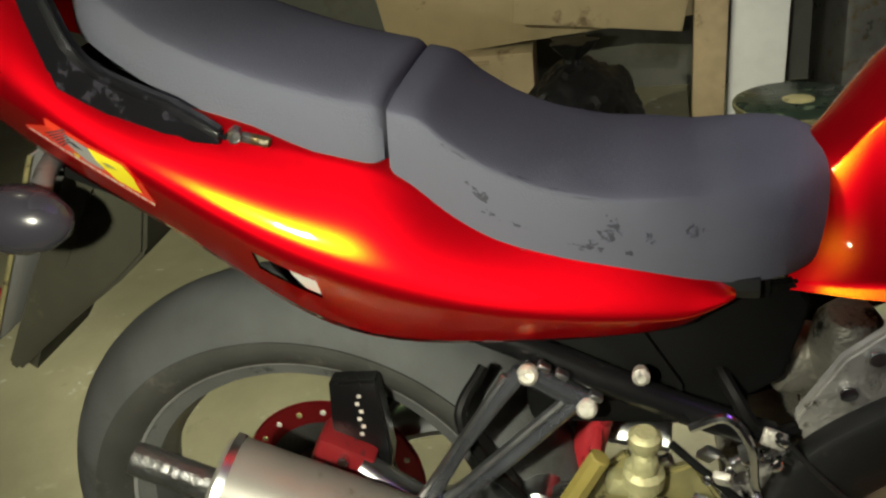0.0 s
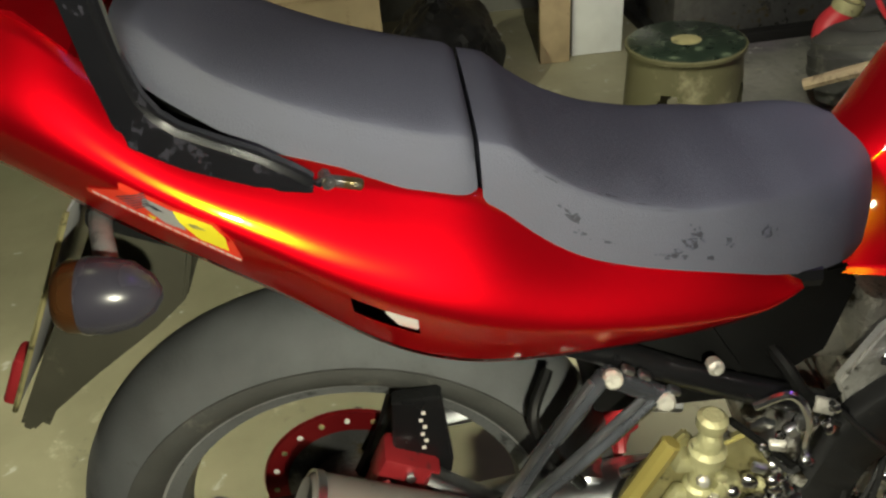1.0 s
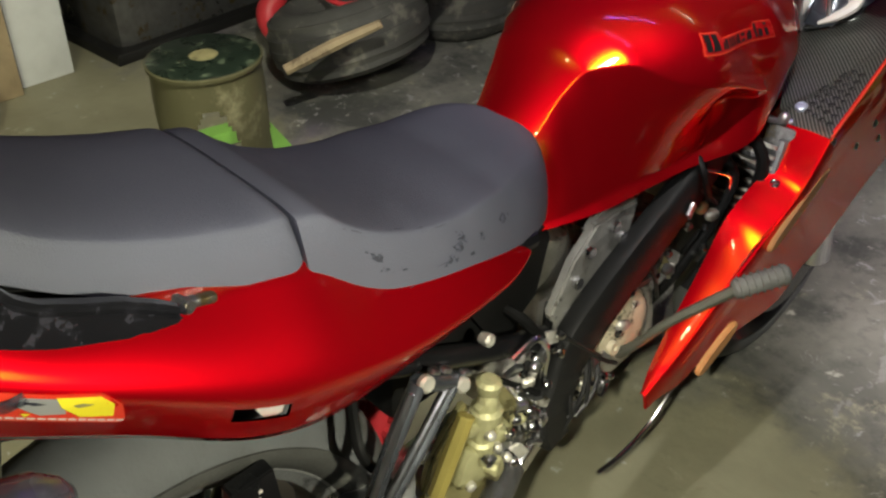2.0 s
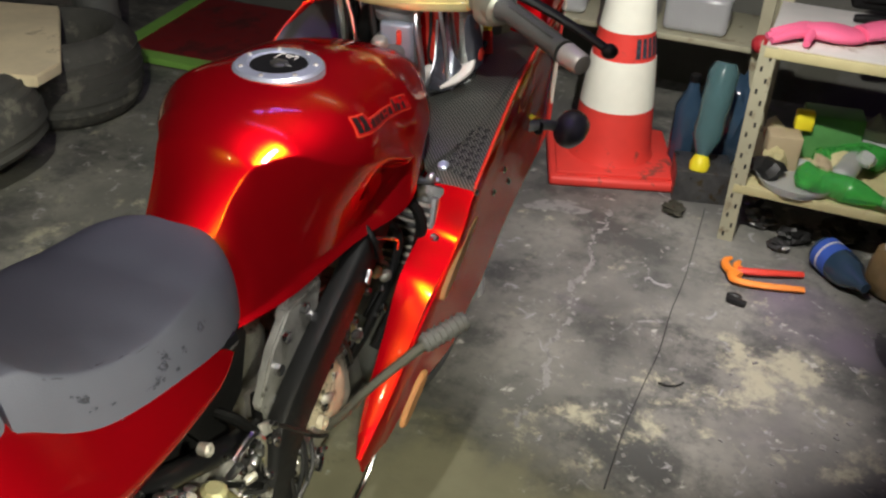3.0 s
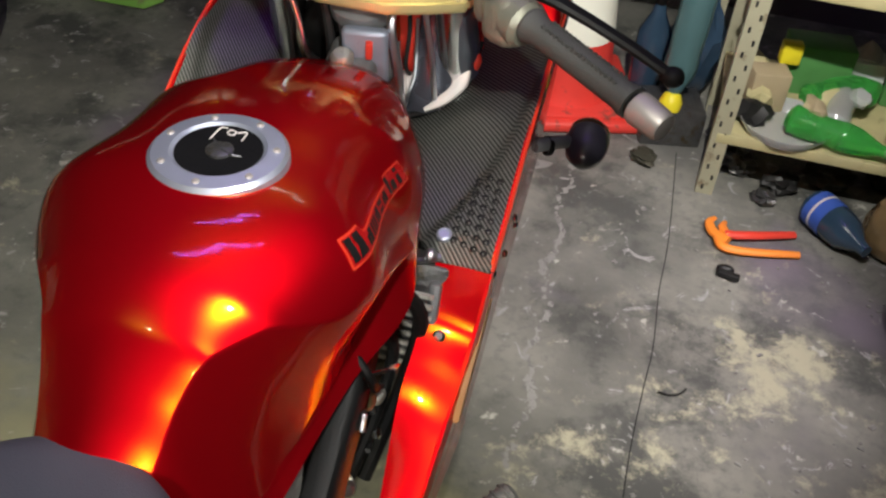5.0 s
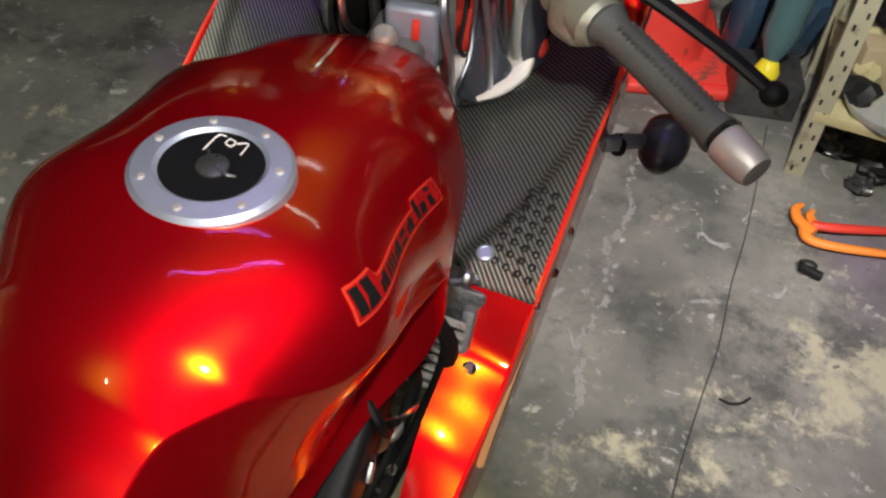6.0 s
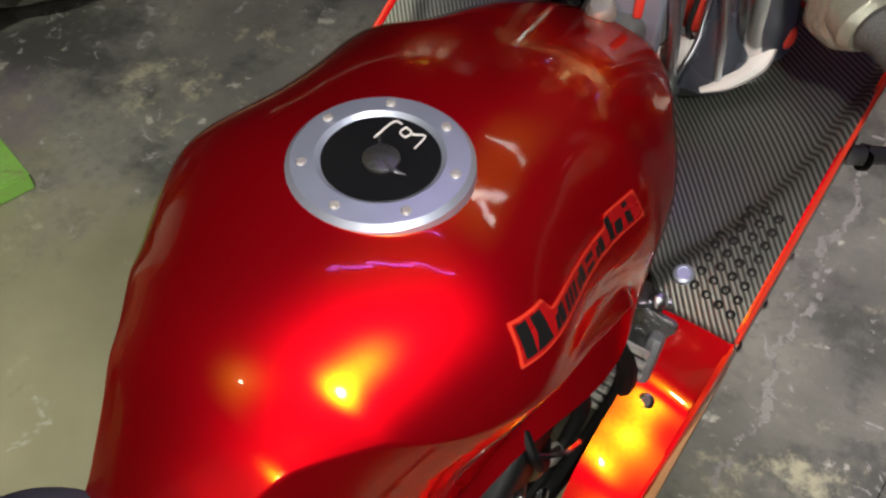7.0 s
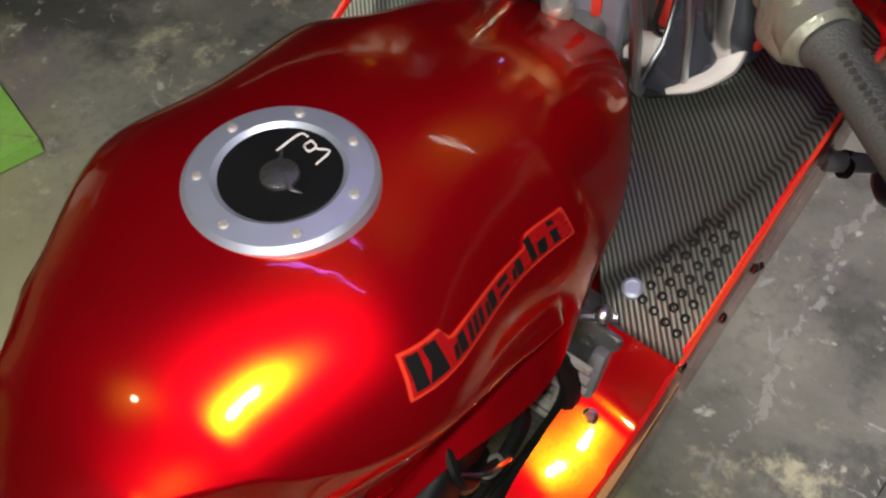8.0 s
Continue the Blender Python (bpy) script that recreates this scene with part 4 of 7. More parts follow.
for y, z in ((-0.146, 0.505), (-0.122, 0.512), (-0.134, 0.478)):
    part("caliper_bolt", bar((0.108, y, z), (0.118, y, z), 0.006, 6), STEEL, caliper)
# swing arm, stand, shock
part("swing_arm", join(tube([(0.088, WY, WZ), (0.085, -0.08, 0.42), (0.078, 0.08, 0.43), (0.07, 0.20, 0.42)], [0.030, 0.032, 0.034, 0.036], 10, 6, 0.55), tube([(-0.088, WY, WZ), (-0.085, -0.08, 0.42), (-0.078, 0.08, 0.43), (-0.07, 0.20, 0.42)], [0.030, 0.032, 0.034, 0.036], 10, 6, 0.55), bar((-0.09, 0.06, 0.43), (0.09, 0.06, 0.43), 0.025)), ALU, bike, "aluminium swing arm")
part("torque_arm", tube([(0.105, -0.105, 0.505), (0.110, -0.06, 0.472), (0.108, 0.0, 0.43)], [0.014, 0.017, 0.013], 10, 5, 0.5), ALU, bike, "pale alloy torque arm")
stand = part("rear_stand", join(tube([(0.145, WY, WZ), (0.155, WY - 0.03, 0.20), (0.16, WY - 0.10, 0.035), (0.15, WY - 0.32, 0.03), (0.0, WY - 0.42, 0.05), (-0.15, WY - 0.32, 0.03), (-0.16, WY - 0.10, 0.035), (-0.155, WY - 0.03, 0.20), (-0.145, WY, WZ)], 0.014, 10), bar((-0.16, WY - 0.10, 0.030), (0.16, WY - 0.10, 0.030), 0.014), bar((-0.15, WY, WZ), (0.15, WY, WZ), 0.011)), BLACK, bike, "black tubular stand that lifts the rear wheel")
for s in (1, -1):
    part("stand_wheel", lathe([(0.012, -0.014), (0.030, -0.014), (0.034, -0.008), (0.034, 0.008), (0.030, 0.014), (0.012, 0.014)], (s * 0.185, WY - 0.10, 0.034), (1, 0, 0), 20), PLASTIC, stand)
part("rear_shock", join(bar((0.0, 0.10, 0.40), (0.0, 0.16, 0.66), 0.018), tube([(0.034 * math.cos(k * 0.9), 0.107 + 0.0017 * k, 0.43 + 0.0056 * k + 0.034 * math.sin(k * 0.9) * 0.2) for k in range(36)], 0.006, 6, 2)), RED_RUBBER, bike, "red coil rear shock")

# muffler
M0, M1 = Vector((0.180, -0.222, 0.532)), Vector((0.165, 0.10, 0.380))
muffler = part("muffler", lathe([(0.012, 0.010), (0.030, 0.004), (0.046, -0.004), (0.050, 0.0), (0.052, 0.010), (0.0525, 0.30), (0.046, 0.335), (0.020, 0.39), (0.018, 0.45)], M0, M1 - M0, 32), MUFFLER, bike, "satin silver muffler")
part("tail_pipe", torus_ring(M0 - (M1 - M0).normalized() * 0.030, M1 - M0, [(0.0125, -0.052), (0.0150, -0.052), (0.0158, -0.048), (0.0158, 0.03), (0.0125, 0.03)], 24), GREASY, muffler, "black end pipe")
part("pipe_collar", torus_ring(M0 + (M1 - M0).normalized() * 0.004, M1 - M0, [(0.0515, -0.004), (0.0535, -0.004), (0.0535, 0.004), (0.0515, 0.004)], 32), ALU, muffler)
part("exhaust_pipe", tube([M1 + Vector((0, 0.02, -0.005)), (0.12, 0.22, 0.375), (0.04, 0.34, 0.365), (0.0, 0.50, 0.35), (0.0, 0.62, 0.38), (0.0, 0.66, 0.46)], [0.018, 0.020, 0.026, 0.028, 0.026, 0.022], 14), GREASY, bike, "grimy exhaust pipe")

# pillion foot-rest hanger
hanger = part("footrest_hanger", join(tube([(0.136, 0.062, 0.634), (0.143, 0.010, 0.566), (0.150, -0.032, 0.497)], 0.0098, 12, 4, 0.75), tube([(0.136, 0.108, 0.602), (0.143, 0.050, 0.548), (0.150, -0.018, 0.490)], 0.0092, 12, 4, 0.75), bar((0.133, 0.062, 0.634), (0.133, 0.120, 0.598), 0.0105, 10), ball((0.150, -0.026, 0.492), (0.016, 0.020, 0.018))), TUBEBLUE, bike, "blue-black foot-rest hanger of two struts")
# highlights along the glossy struts, put in as thin bright rods
for a_, b_ in (((0.140, 0.050, 0.632), (0.153, -0.036, 0.506)), ((0.140, 0.098, 0.606), (0.153, -0.016, 0.502))):
    part("highlight_rod", bar(a_, b_, 0.0042, 8), ALU, hanger, "bright rod that stands for the strut's highlight")
for y, z in ((0.069, 0.633), (0.118, 0.599)):
    part("hanger_bolt", lathe([(0.0095, 0), (0.0095, 0.006), (0.007, 0.009), (0.003, 0.009)], (0.138, y, z), (1, -0.1, 0.3), 14), CAST, hanger, "pale round bolt head")
for y, z in ((0.083, 0.640), (0.098, 0.632), (0.126, 0.610)):
    part("hanger_clip", box((0.138, y, z), (0.010, 0.012, 0.006), (-32, 0, 0), 0.002), ALU, hanger)
part("foot_rest", join(bar((0.150, -0.028, 0.492), (0.225, -0.020, 0.482), 0.011), bar((0.165, -0.028, 0.490), (0.225, -0.020, 0.482), 0.015, 10)), GRIP, hanger, "black rubber foot rest")

# frame
def spar(s):
    """A flat-sided beam from the steering head down to the pivot."""
    run = [(0.088, 0.71, 0.706, 0.020), (0.104, 0.64, 0.680, 0.027), (0.116, 0.55, 0.643, 0.032), (0.124, 0.45, 0.602, 0.034), (0.128, 0.37, 0.564, 0.034), (0.128, 0.318, 0.522, 0.034), (0.127, 0.292, 0.470, 0.030), (0.124, 0.288, 0.415, 0.026), (0.120, 0.300, 0.372, 0.022)]
    mid = curve_points([Vector(p[:3]) for p in run], 4)
    rings = []
    for k, p in enumerate(mid):
        a, b = mid[max(0, k - 1)], mid[min(len(mid) - 1, k + 1)]
        along = (b - a).normalized()
        up = Vector((0, -along.z, along.y)).normalized()
        h = run[min(len(run) - 1, round(k * (len(run) - 1) / (len(mid) - 1)))][3]
        ring = []
        for u, v in ((1, -0.80), (1, 0.80), (0.75, 0.96), (0.45, 1), (-0.45, 1), (-0.75, 0.96), (-1, 0.80), (-1, -0.80), (-0.75, -0.96), (-0.45, -1), (0.45, -1), (0.75, -0.96)):
            ring.append(Vector((s * (p.x + 0.015 * u), p.y + up.y * h * v, p.z + up.z * h * v)))
        rings.append(ring)
    return loft(rings)


frame_part = part("frame", join(
    spar(1), spar(-1),
    tube([(0.085, 0.72, 0.71), (0.02, 0.82, 0.77), (-0.02, 0.82, 0.77), (-0.085, 0.72, 0.71)], 0.026, 12)), SPAR, bike, "matt black painted twin-spar frame")
for s in (1, -1):
    part("subframe_tube", tube([(s * 0.118, 0.275, 0.555), (s * 0.112, 0.18, 0.588), (s * 0.108, 0.05, 0.648), (s * 0.105, -0.10, 0.715), (s * 0.09, -0.34, 0.85)], 0.014, 10), BLACK, frame_part)
    part("subframe_tube", tube([(s * 0.105, 0.26, 0.70), (s * 0.10, 0.10, 0.705), (s * 0.095, -0.08, 0.76), (s * 0.08, -0.34, 0.90)], 0.012, 8), BLACK, frame_part)
for y, z in ((0.2, 0.70), (-0.05, 0.735), (-0.3, 0.87)):
    part("cross_tube", bar((-0.1, y, z), (0.1, y, z), 0.010), BLACK, frame_part)
tab = []
for k, y in enumerate((-0.122, -0.116, -0.111, -0.106, -0.101, -0.096)):
    sec = tail_section(y)[11:16]
    mid, f = sec[1], 0.10 + 0.26 * k if k < 3 else 0.85 - 0.25 * (k - 3)
    sec = [(mid[0] + (x - mid[0]) * f, mid[1] + (z - mid[1]) * f) for x, z in sec]
    tab.append([(x - 0.008, y, z) for x, z in sec] + [(x - 0.011, y, z) for x, z in reversed(sec)])
part("slot_insert", loft(tab), CREAM, panel_r, "cream plastic tab behind the slot")
part("frame_knob", lathe([(0.007, -0.008), (0.0078, 0.0), (0.0078, 0.004), (0.0045, 0.007)], (0.133, 0.164, 0.628), (1, 0, 0.2), 10), CAST, bike, "bright round bolt head")
part("seat_base", loft([[(-0.10, y, z), (-0.10, y, z - 0.02), (0.10, y, z - 0.02), (0.10, y, z)] for y, z in ((-0.30, 0.925), (-0.20, 0.885), (-0.10, 0.845), (-0.02, 0.77), (0.1, 0.73), (0.27, 0.705))]), PLASTIC, bike, "black plastic seat base")
part("side_cover", side_plate([(0.235, 0.69), (0.29, 0.70), (0.305, 0.675), (0.285, 0.60), (0.24, 0.57), (0.17, 0.60), (0.10, 0.655), (0.18, 0.662)], 0.092, 0.008, 0.003), PLASTIC, bike, "black plastic side cover")
part("battery_box", box((0, 0.16, 0.61), (0.19, 0.20, 0.13), (0, 0, 0), 0.012), PLASTIC, bike, "black air box under the seat")

# engine
engine = part("crankcase", join(box((0.0, 0.42, 0.415), (0.21, 0.26, 0.12), (8, 0, 0), 0.030, 3), box((0.02, 0.30, 0.43), (0.18, 0.10, 0.10), (20, 0, 0), 0.02)), CAST, bike, "stained alloy crankcase")
cover = part("clutch_cover", join(lathe([(0.056, -0.01), (0.057, 0.006), (0.052, 0.014), (0.047, 0.015), (0.044, 0.024), (0.026, 0.034), (0.010, 0.036)], (0.104, 0.428, 0.487), (1, 0, 0.1), 30), box((0.110, 0.375, 0.492), (0.024, 0.045, 0.040), (25, 0, 0), 0.010, 3)), CLUTCH, engine, "tan stained clutch cover")
part("pivot_eye", torus_ring((0.146, 0.378, 0.491), (1, 0, 0.1), [(0.004, -0.004), (0.0095, -0.004), (0.0095, 0.004), (0.004, 0.004)], 18), CLUTCH, cover)
part("ignition_cover", join(lathe([(0.044, -0.01), (0.045, 0.006), (0.040, 0.014), (0.032, 0.016), (0.030, 0.010), (0.010, 0.012)], (0.098, 0.475, 0.560), (1, -0.1, 0.25), 28)), GREASY, engine, "dark round cover")
for k in range(9):
    a = 2 * math.pi * k / 9
    part("case_bolt", bar((0.104, 0.428 + 0.054 * math.cos(a), 0.487 + 0.054 * math.sin(a)), (0.116, 0.428 + 0.054 * math.cos(a), 0.487 + 0.054 * math.sin(a)), 0.0048, 8), STEEL, engine)
barrel = part("cylinder", join(bar((0, 0.46, 0.44), (0.0, 0.52, 0.62), 0.062, 24), box((0, 0.53, 0.635), (0.13, 0.13, 0.035), (18, 0, 0), 0.012)), CAST, bike, "alloy cylinder and head")
for k in range(5):
    part("cooling_rib", box((0, 0.472 + 0.012 * k, 0.475 + 0.03 * k), (0.155, 0.15, 0.008), (-18, 0, 0), 0.003), CAST, barrel)
part("carburettor", join(bar((0.03, 0.40, 0.565), (0.03, 0.29, 0.585), 0.035, 20), lathe([(0.032, 0), (0.034, 0.02), (0.03, 0.06), (0.02, 0.075)], (0.04, 0.345, 0.575), (0.3, 0, 1), 18), box((0.045, 0.345, 0.535), (0.06, 0.06, 0.05), (0, 0, 0), 0.012)), CAST, bike, "dull alloy carburettor")
side = part("engine_side_plate", join(side_plate([(0.33, 0.63), (0.37, 0.665), (0.45, 0.665), (0.43, 0.60), (0.37, 0.545), (0.31, 0.53), (0.295, 0.57)], 0.104, 0.014, 0.003), side_plate([(0.36, 0.655), (0.43, 0.672), (0.46, 0.70), (0.42, 0.70)], 0.098, 0.01, 0.002)), PALEPLATE, bike, "pale pitted alloy plate beside the frame")
for y, z in ((0.335, 0.60), (0.355, 0.635), (0.40, 0.650), (0.375, 0.585), (0.325, 0.555), (0.415, 0.628)):
    part("plate_bolt", bar((0.108, y, z), (0.119, y, z), 0.008, 8), STEEL, side)
# small fittings round the engine's side: bolt heads, clamps and brackets
rnd = random.Random(17)
for k in range(64):
    y = rnd.uniform(0.19, 0.62)
    z = 0.37 + (y - 0.19) * 0.45 + rnd.uniform(-0.03, 0.11)
    x = 0.100 + 0.035 * rnd.random()
    c = Vector((x, y, z))
    kind_ = k % 4
    if kind_ == 0:
        part("bolt_head", lathe([(0.007, 0), (0.0075, 0.002), (0.0075, 0.006), (0.004, 0.009)], c, (1, rnd.uniform(-0.4, 0.4), rnd.uniform(-0.3, 0.6)), 6), STEEL, engine)
    elif kind_ == 1:
        part("bracket", box(c, (0.006, 0.020 + 0.03 * rnd.random(), 0.012 + 0.012 * rnd.random()), (rnd.uniform(-60, 60), rnd.uniform(-20, 20), rnd.uniform(-30, 30)), 0.002), (CAST, ALU, SPAR)[k % 3], engine)
    elif kind_ == 2:
        d = Vector((rnd.uniform(-0.02, 0.02), rnd.uniform(-0.05, 0.05), rnd.uniform(-0.06, 0.06)))
        part("wire", tube([c - d, c + Vector((0.012, 0, 0)), c + d], 0.003, 6, 4), SOLE, engine)
    else:
        part("casting_boss", ball(c, (0.008, 0.009 + 0.008 * rnd.random(), 0.009), (rnd.uniform(-40, 40), 0, 0), 10), (CAST, CAST, OLIVE, GREASY)[(k // 4) % 4], engine)
# clustered steel fittings at the spar's foot and below the clutch
for k in range(54):
    y, z = ((rnd.gauss(0.262, 0.018), rnd.gauss(0.540, 0.022)), (rnd.gauss(0.365, 0.028), rnd.gauss(0.425, 0.018)), (rnd.gauss(0.238, 0.018), rnd.gauss(0.452, 0.030)))[k % 3]
    c = Vector((0.112 + 0.03 * rnd.random(), y, max(0.36, z)))
    if k % 2:
        part("bolt_head", lathe([(0.005, 0), (0.0058, 0.002), (0.0058, 0.005), (0.003, 0.007)], c, (1, rnd.uniform(-0.8, 0.4), rnd.uniform(-0.2, 0.9)), 8), STEEL, engine)
    else:
        part("clamp", box(c, (0.008, 0.008 + 0.014 * rnd.random(), 0.006 + 0.010 * rnd.random()), (rnd.uniform(-60, 60), rnd.uniform(-30, 30), rnd.uniform(-30, 30)), 0.002), (ALU, STEEL, GREASY, CAST)[(k // 2) % 4], engine)
# brake cylinder and linkage in yellowed metal
brake = part("rear_brake_cylinder", join(lathe([(0.011, -0.10), (0.014, -0.095), (0.014, -0.055), (0.017, -0.052), (0.017, -0.040), (0.013, -0.036), (0.013, -0.006), (0.019, -0.002), (0.019, 0.012), (0.013, 0.016), (0.012, 0.030), (0.008, 0.036)], (0.130, 0.165, 0.512), (0.1, 0.05, 1), 14), box((0.124, 0.150, 0.505), (0.022, 0.036, 0.020), (-15, 0, 10), 0.005), box((0.128, 0.186, 0.470), (0.024, 0.030, 0.026), (-25, 8, 0), 0.005), box((0.126, 0.15, 0.44), (0.018, 0.05, 0.05), (-25, 0, 0), 0.006), box((0.134, 0.172, 0.425), (0.026, 0.024, 0.030), (15, 0, 20), 0.005)), PALECAST, bike, "pale cream brake master cylinder", angle=30)
for k in range(16):
    c = Vector((0.128 + 0.018 * rnd.random(), rnd.uniform(0.135, 0.225), rnd.uniform(0.40, 0.54)))
    part("fitting", lathe([(0.004 + 0.004 * rnd.random(), -0.004), (0.007, 0.0), (0.006, 0.006), (0.003, 0.008)], c, (1, rnd.uniform(-0.8, 0.2), rnd.uniform(-0.2, 0.9)), 7), (PALECAST, CAST, STEEL, GREASY)[k % 4], brake)
part("cylinder_cap", lathe([(0.013, 0), (0.015, 0.004), (0.015, 0.014), (0.010, 0.018)], (0.132, 0.166, 0.552), (0.1, 0.05, 1), 12), PALECAST, brake, "pale cap")
part("yellow_strap", bar((0.138, 0.128, 0.545), (0.140, 0.078, 0.455), 0.0105, 8), YELLOWED, brake, "ochre yellow strap")
part("foot_plate", side_plate([(0.07, 0.40), (0.10, 0.48), (0.15, 0.53), (0.17, 0.50), (0.21, 0.52), (0.24, 0.47), (0.22, 0.40), (0.17, 0.33), (0.10, 0.33)], 0.108, 0.012, 0.003), OLIVE, bike, "yellowed alloy foot plate")
part("gear_linkage", join(bar((0.10, 0.09, 0.47), (0.12, 0.19, 0.53), 0.006), bar((0.11, 0.24, 0.44), (0.115, 0.33, 0.40), 0.008), tube([(0.134, 0.205, 0.575), (0.140, 0.235, 0.59), (0.140, 0.255, 0.56), (0.132, 0.262, 0.51), (0.126, 0.28, 0.46)], 0.0045, 8), box((0.12, 0.25, 0.39), (0.03, 0.06, 0.03), (20, 0, 10), 0.006)), STEEL, bike, "greasy steel linkage rods")
for pts, r in (([(0.06, 0.60, 0.68), (0.125, 0.635, 0.64), (0.130, 0.62, 0.58), (0.115, 0.56, 0.50), (0.09, 0.52, 0.44)], 0.007), ([(0.10, 0.66, 0.70), (0.148, 0.675, 0.64), (0.140, 0.65, 0.55), (0.12, 0.58, 0.46)], 0.009), ([(0.11, 0.56, 0.69), (0.135, 0.545, 0.675), (0.138, 0.56, 0.64), (0.12, 0.60, 0.60)], 0.005),
               ([(0.08, 0.02, 0.60), (0.115, 0.00, 0.57), (0.118, 0.02, 0.52), (0.10, 0.05, 0.46)], 0.006), ([(0.05, 0.22, 0.62), (0.11, 0.24, 0.60), (0.12, 0.27, 0.56), (0.08, 0.33, 0.55)], 0.007), ([(0.118, 0.19, 0.545), (0.128, 0.24, 0.50), (0.124, 0.30, 0.44), (0.11, 0.36, 0.40)], 0.004)):
    part("hose", tube(pts, r, 8), PLASTIC, bike)
part("spring_clip", join(tube([(0.136, 0.545, 0.676), (0.150, 0.560, 0.672), (0.152, 0.585, 0.655), (0.146, 0.60, 0.63)], 0.0022, 6)), STEEL, bike, "bright wire clip")
rad = part("radiator", box((0.06, 0.70, 0.56), (0.22, 0.035, 0.24), (-12, 0, 0), 0.006), GREASY, bike, "grey radiator")
for k in range(14):
    part("radiator_fin", box((0.06, 0.681 + 0.0034 * (k - 7) * 0, 0.46 + 0.0155 * k), (0.20, 0.006, 0.004), (-12, 0, 0), 0), CAST, rad)
part("radiator_tank", box((0.158, 0.695, 0.60), (0.014, 0.045, 0.13), (-18, 0, 4), 0.005), HEADGREY, rad, "grey radiator side tank")

# kick lever
kick = part("kick_lever", tube([(0.140, 0.405, 0.462), (0.168, 0.398, 0.500), (0.206, 0.404, 0.556), (0.258, 0.452, 0.608)], [0.011, 0.0085, 0.0085, 0.010], 10, 6, 0.7), LEVERGREY, bike, "dull grey kick lever")
part("kick_pedal", bar((0.253, 0.446, 0.606), (0.293, 0.497, 0.626), 0.0118, 14, 0.3), PEDAL, kick, "ribbed grey rubber pedal")
for k in range(7):
    c = Vector((0.240, 0.430, 0.600)).lerp(Vector((0.293, 0.497, 0.626)), 0.34 + 0.095 * k)
    part("pedal_rib", torus_ring(c, (0.053, 0.067, 0.026), [(0.0115, -0.0016), (0.0136, -0.0008), (0.0136, 0.0008), (0.0115, 0.0016)], 14), PEDAL, kick)
part("side_guard", tube([(0.145, 0.560, 0.325), (0.142, 0.538, 0.288), (0.140, 0.500, 0.255), (0.140, 0.440, 0.240), (0.140, 0.386, 0.244)], 0.0035, 8), STEEL, bike, "thin bright bent rod")

# rear fender, plate, indicators
fender = part("rear_fender", loft([[(-w, y, z), (-w, y + 0.012, z - 0.010), (w, y + 0.012, z - 0.010), (w, y, z), (0.0, y - 0.012, z + 0.008)] for w, y, z in ((0.075, -0.31, 0.83), (0.075, -0.345, 0.80), (0.072, -0.385, 0.74), (0.068, -0.425, 0.68), (0.062, -0.465, 0.615), (0.055, -0.482, 0.588))]), DUSTY, bike, "dull dark plastic rear fender")
part("fender_side", side_plate([(-0.345, 0.83), (-0.28, 0.79), (-0.30, 0.72), (-0.335, 0.690), (-0.40, 0.645), (-0.482, 0.583), (-0.492, 0.592), (-0.44, 0.68)], 0.02, 0.10, 0.004), DUSTY, fender)
plate = part("number_plate", box((0.0, -0.418, 0.737), (0.20, 0.0025, 0.225), (-28, 0, 0), 0.001), SILVER, bike, "thin worn metal plate seen edge-on")
for s in (1, -1):
    part("plate_edge", bar((s * 0.10, -0.366, 0.836), (s * 0.10, -0.471, 0.638), 0.0028, 6), OLIVE, plate)
part("reflector", box((0.083, -0.463, 0.668), (0.030, 0.012, 0.055), (-28, 0, 0), 0.004), RED_PLASTIC, plate, "red reflector")


def indicator(where, root, label, way=1):
    where, root = Vector(where), Vector(root)
    out = math.copysign(1, where.x)
    body = part("indicator", lathe([(0.004, 0.040), (0.014, 0.034), (0.024, 0.020), (0.0285, 0.002), (0.029, -0.012), (0.028, -0.016)], where, (0, way, -0.08), 28), SMOKE, bike, label)
    part("lens", lathe([(0.0275, -0.016), (0.0275, -0.026), (0.022, -0.034), (0.010, -0.038)], where, (0, way, -0.08), 28), AMBER, body, "brownish amber lens")
    part("stalk", tube([root, root.lerp(where, 0.5) + Vector((0, 0, 0.006)), where - Vector((out * 0.02, 0, 0))], [0.010, 0.009, 0.009], 10), HEADGREY, body)
    part("stalk_ring", torus_ring(root.lerp(where, 0.25), where - root, [(0.010, -0.003), (0.013, -0.003), (0.013, 0.003), (0.010, 0.003)], 20), PLASTIC, body)
    return body


indicator((0.195, -0.318, 0.815), (0.075, -0.345, 0.835), "smoked bullet-shaped indicator on a short stalk")
indicator((-0.195, -0.318, 0.815), (-0.075, -0.345, 0.835), "smoked bullet-shaped indicator on a short stalk")

# fairing: the upper edge line along y, then the side below it
EDGE = table([(0.395, 0.425, 0.192), (0.47, 0.472, 0.197), (0.53, 0.515, 0.200), (0.60, 0.566, 0.205), (0.676, 0.625, 0.211), (0.702, 0.660, 0.213), (0.716, 0.684, 0.214), (0.76, 0.712, 0.214), (0.80, 0.737, 0.214),
              (0.86, 0.773, 0.214), (0.92, 0.800, 0.214), (0.98, 0.818, 0.213), (1.06, 0.838, 0.211), (1.16, 0.850, 0.200), (1.26, 0.845, 0.165), (1.34, 0.83, 0.110)])


def side_point(y, d, s):
    ze, xe = EDGE(y)
    return Vector((s * (xe + 0.003 * math.sin(min(1, d / 0.05) * math.pi) - 0.02 * min(d, 0.09) - 0.06 * max(0.0, d - 0.09)), y + 0.12 * d, ze - d))


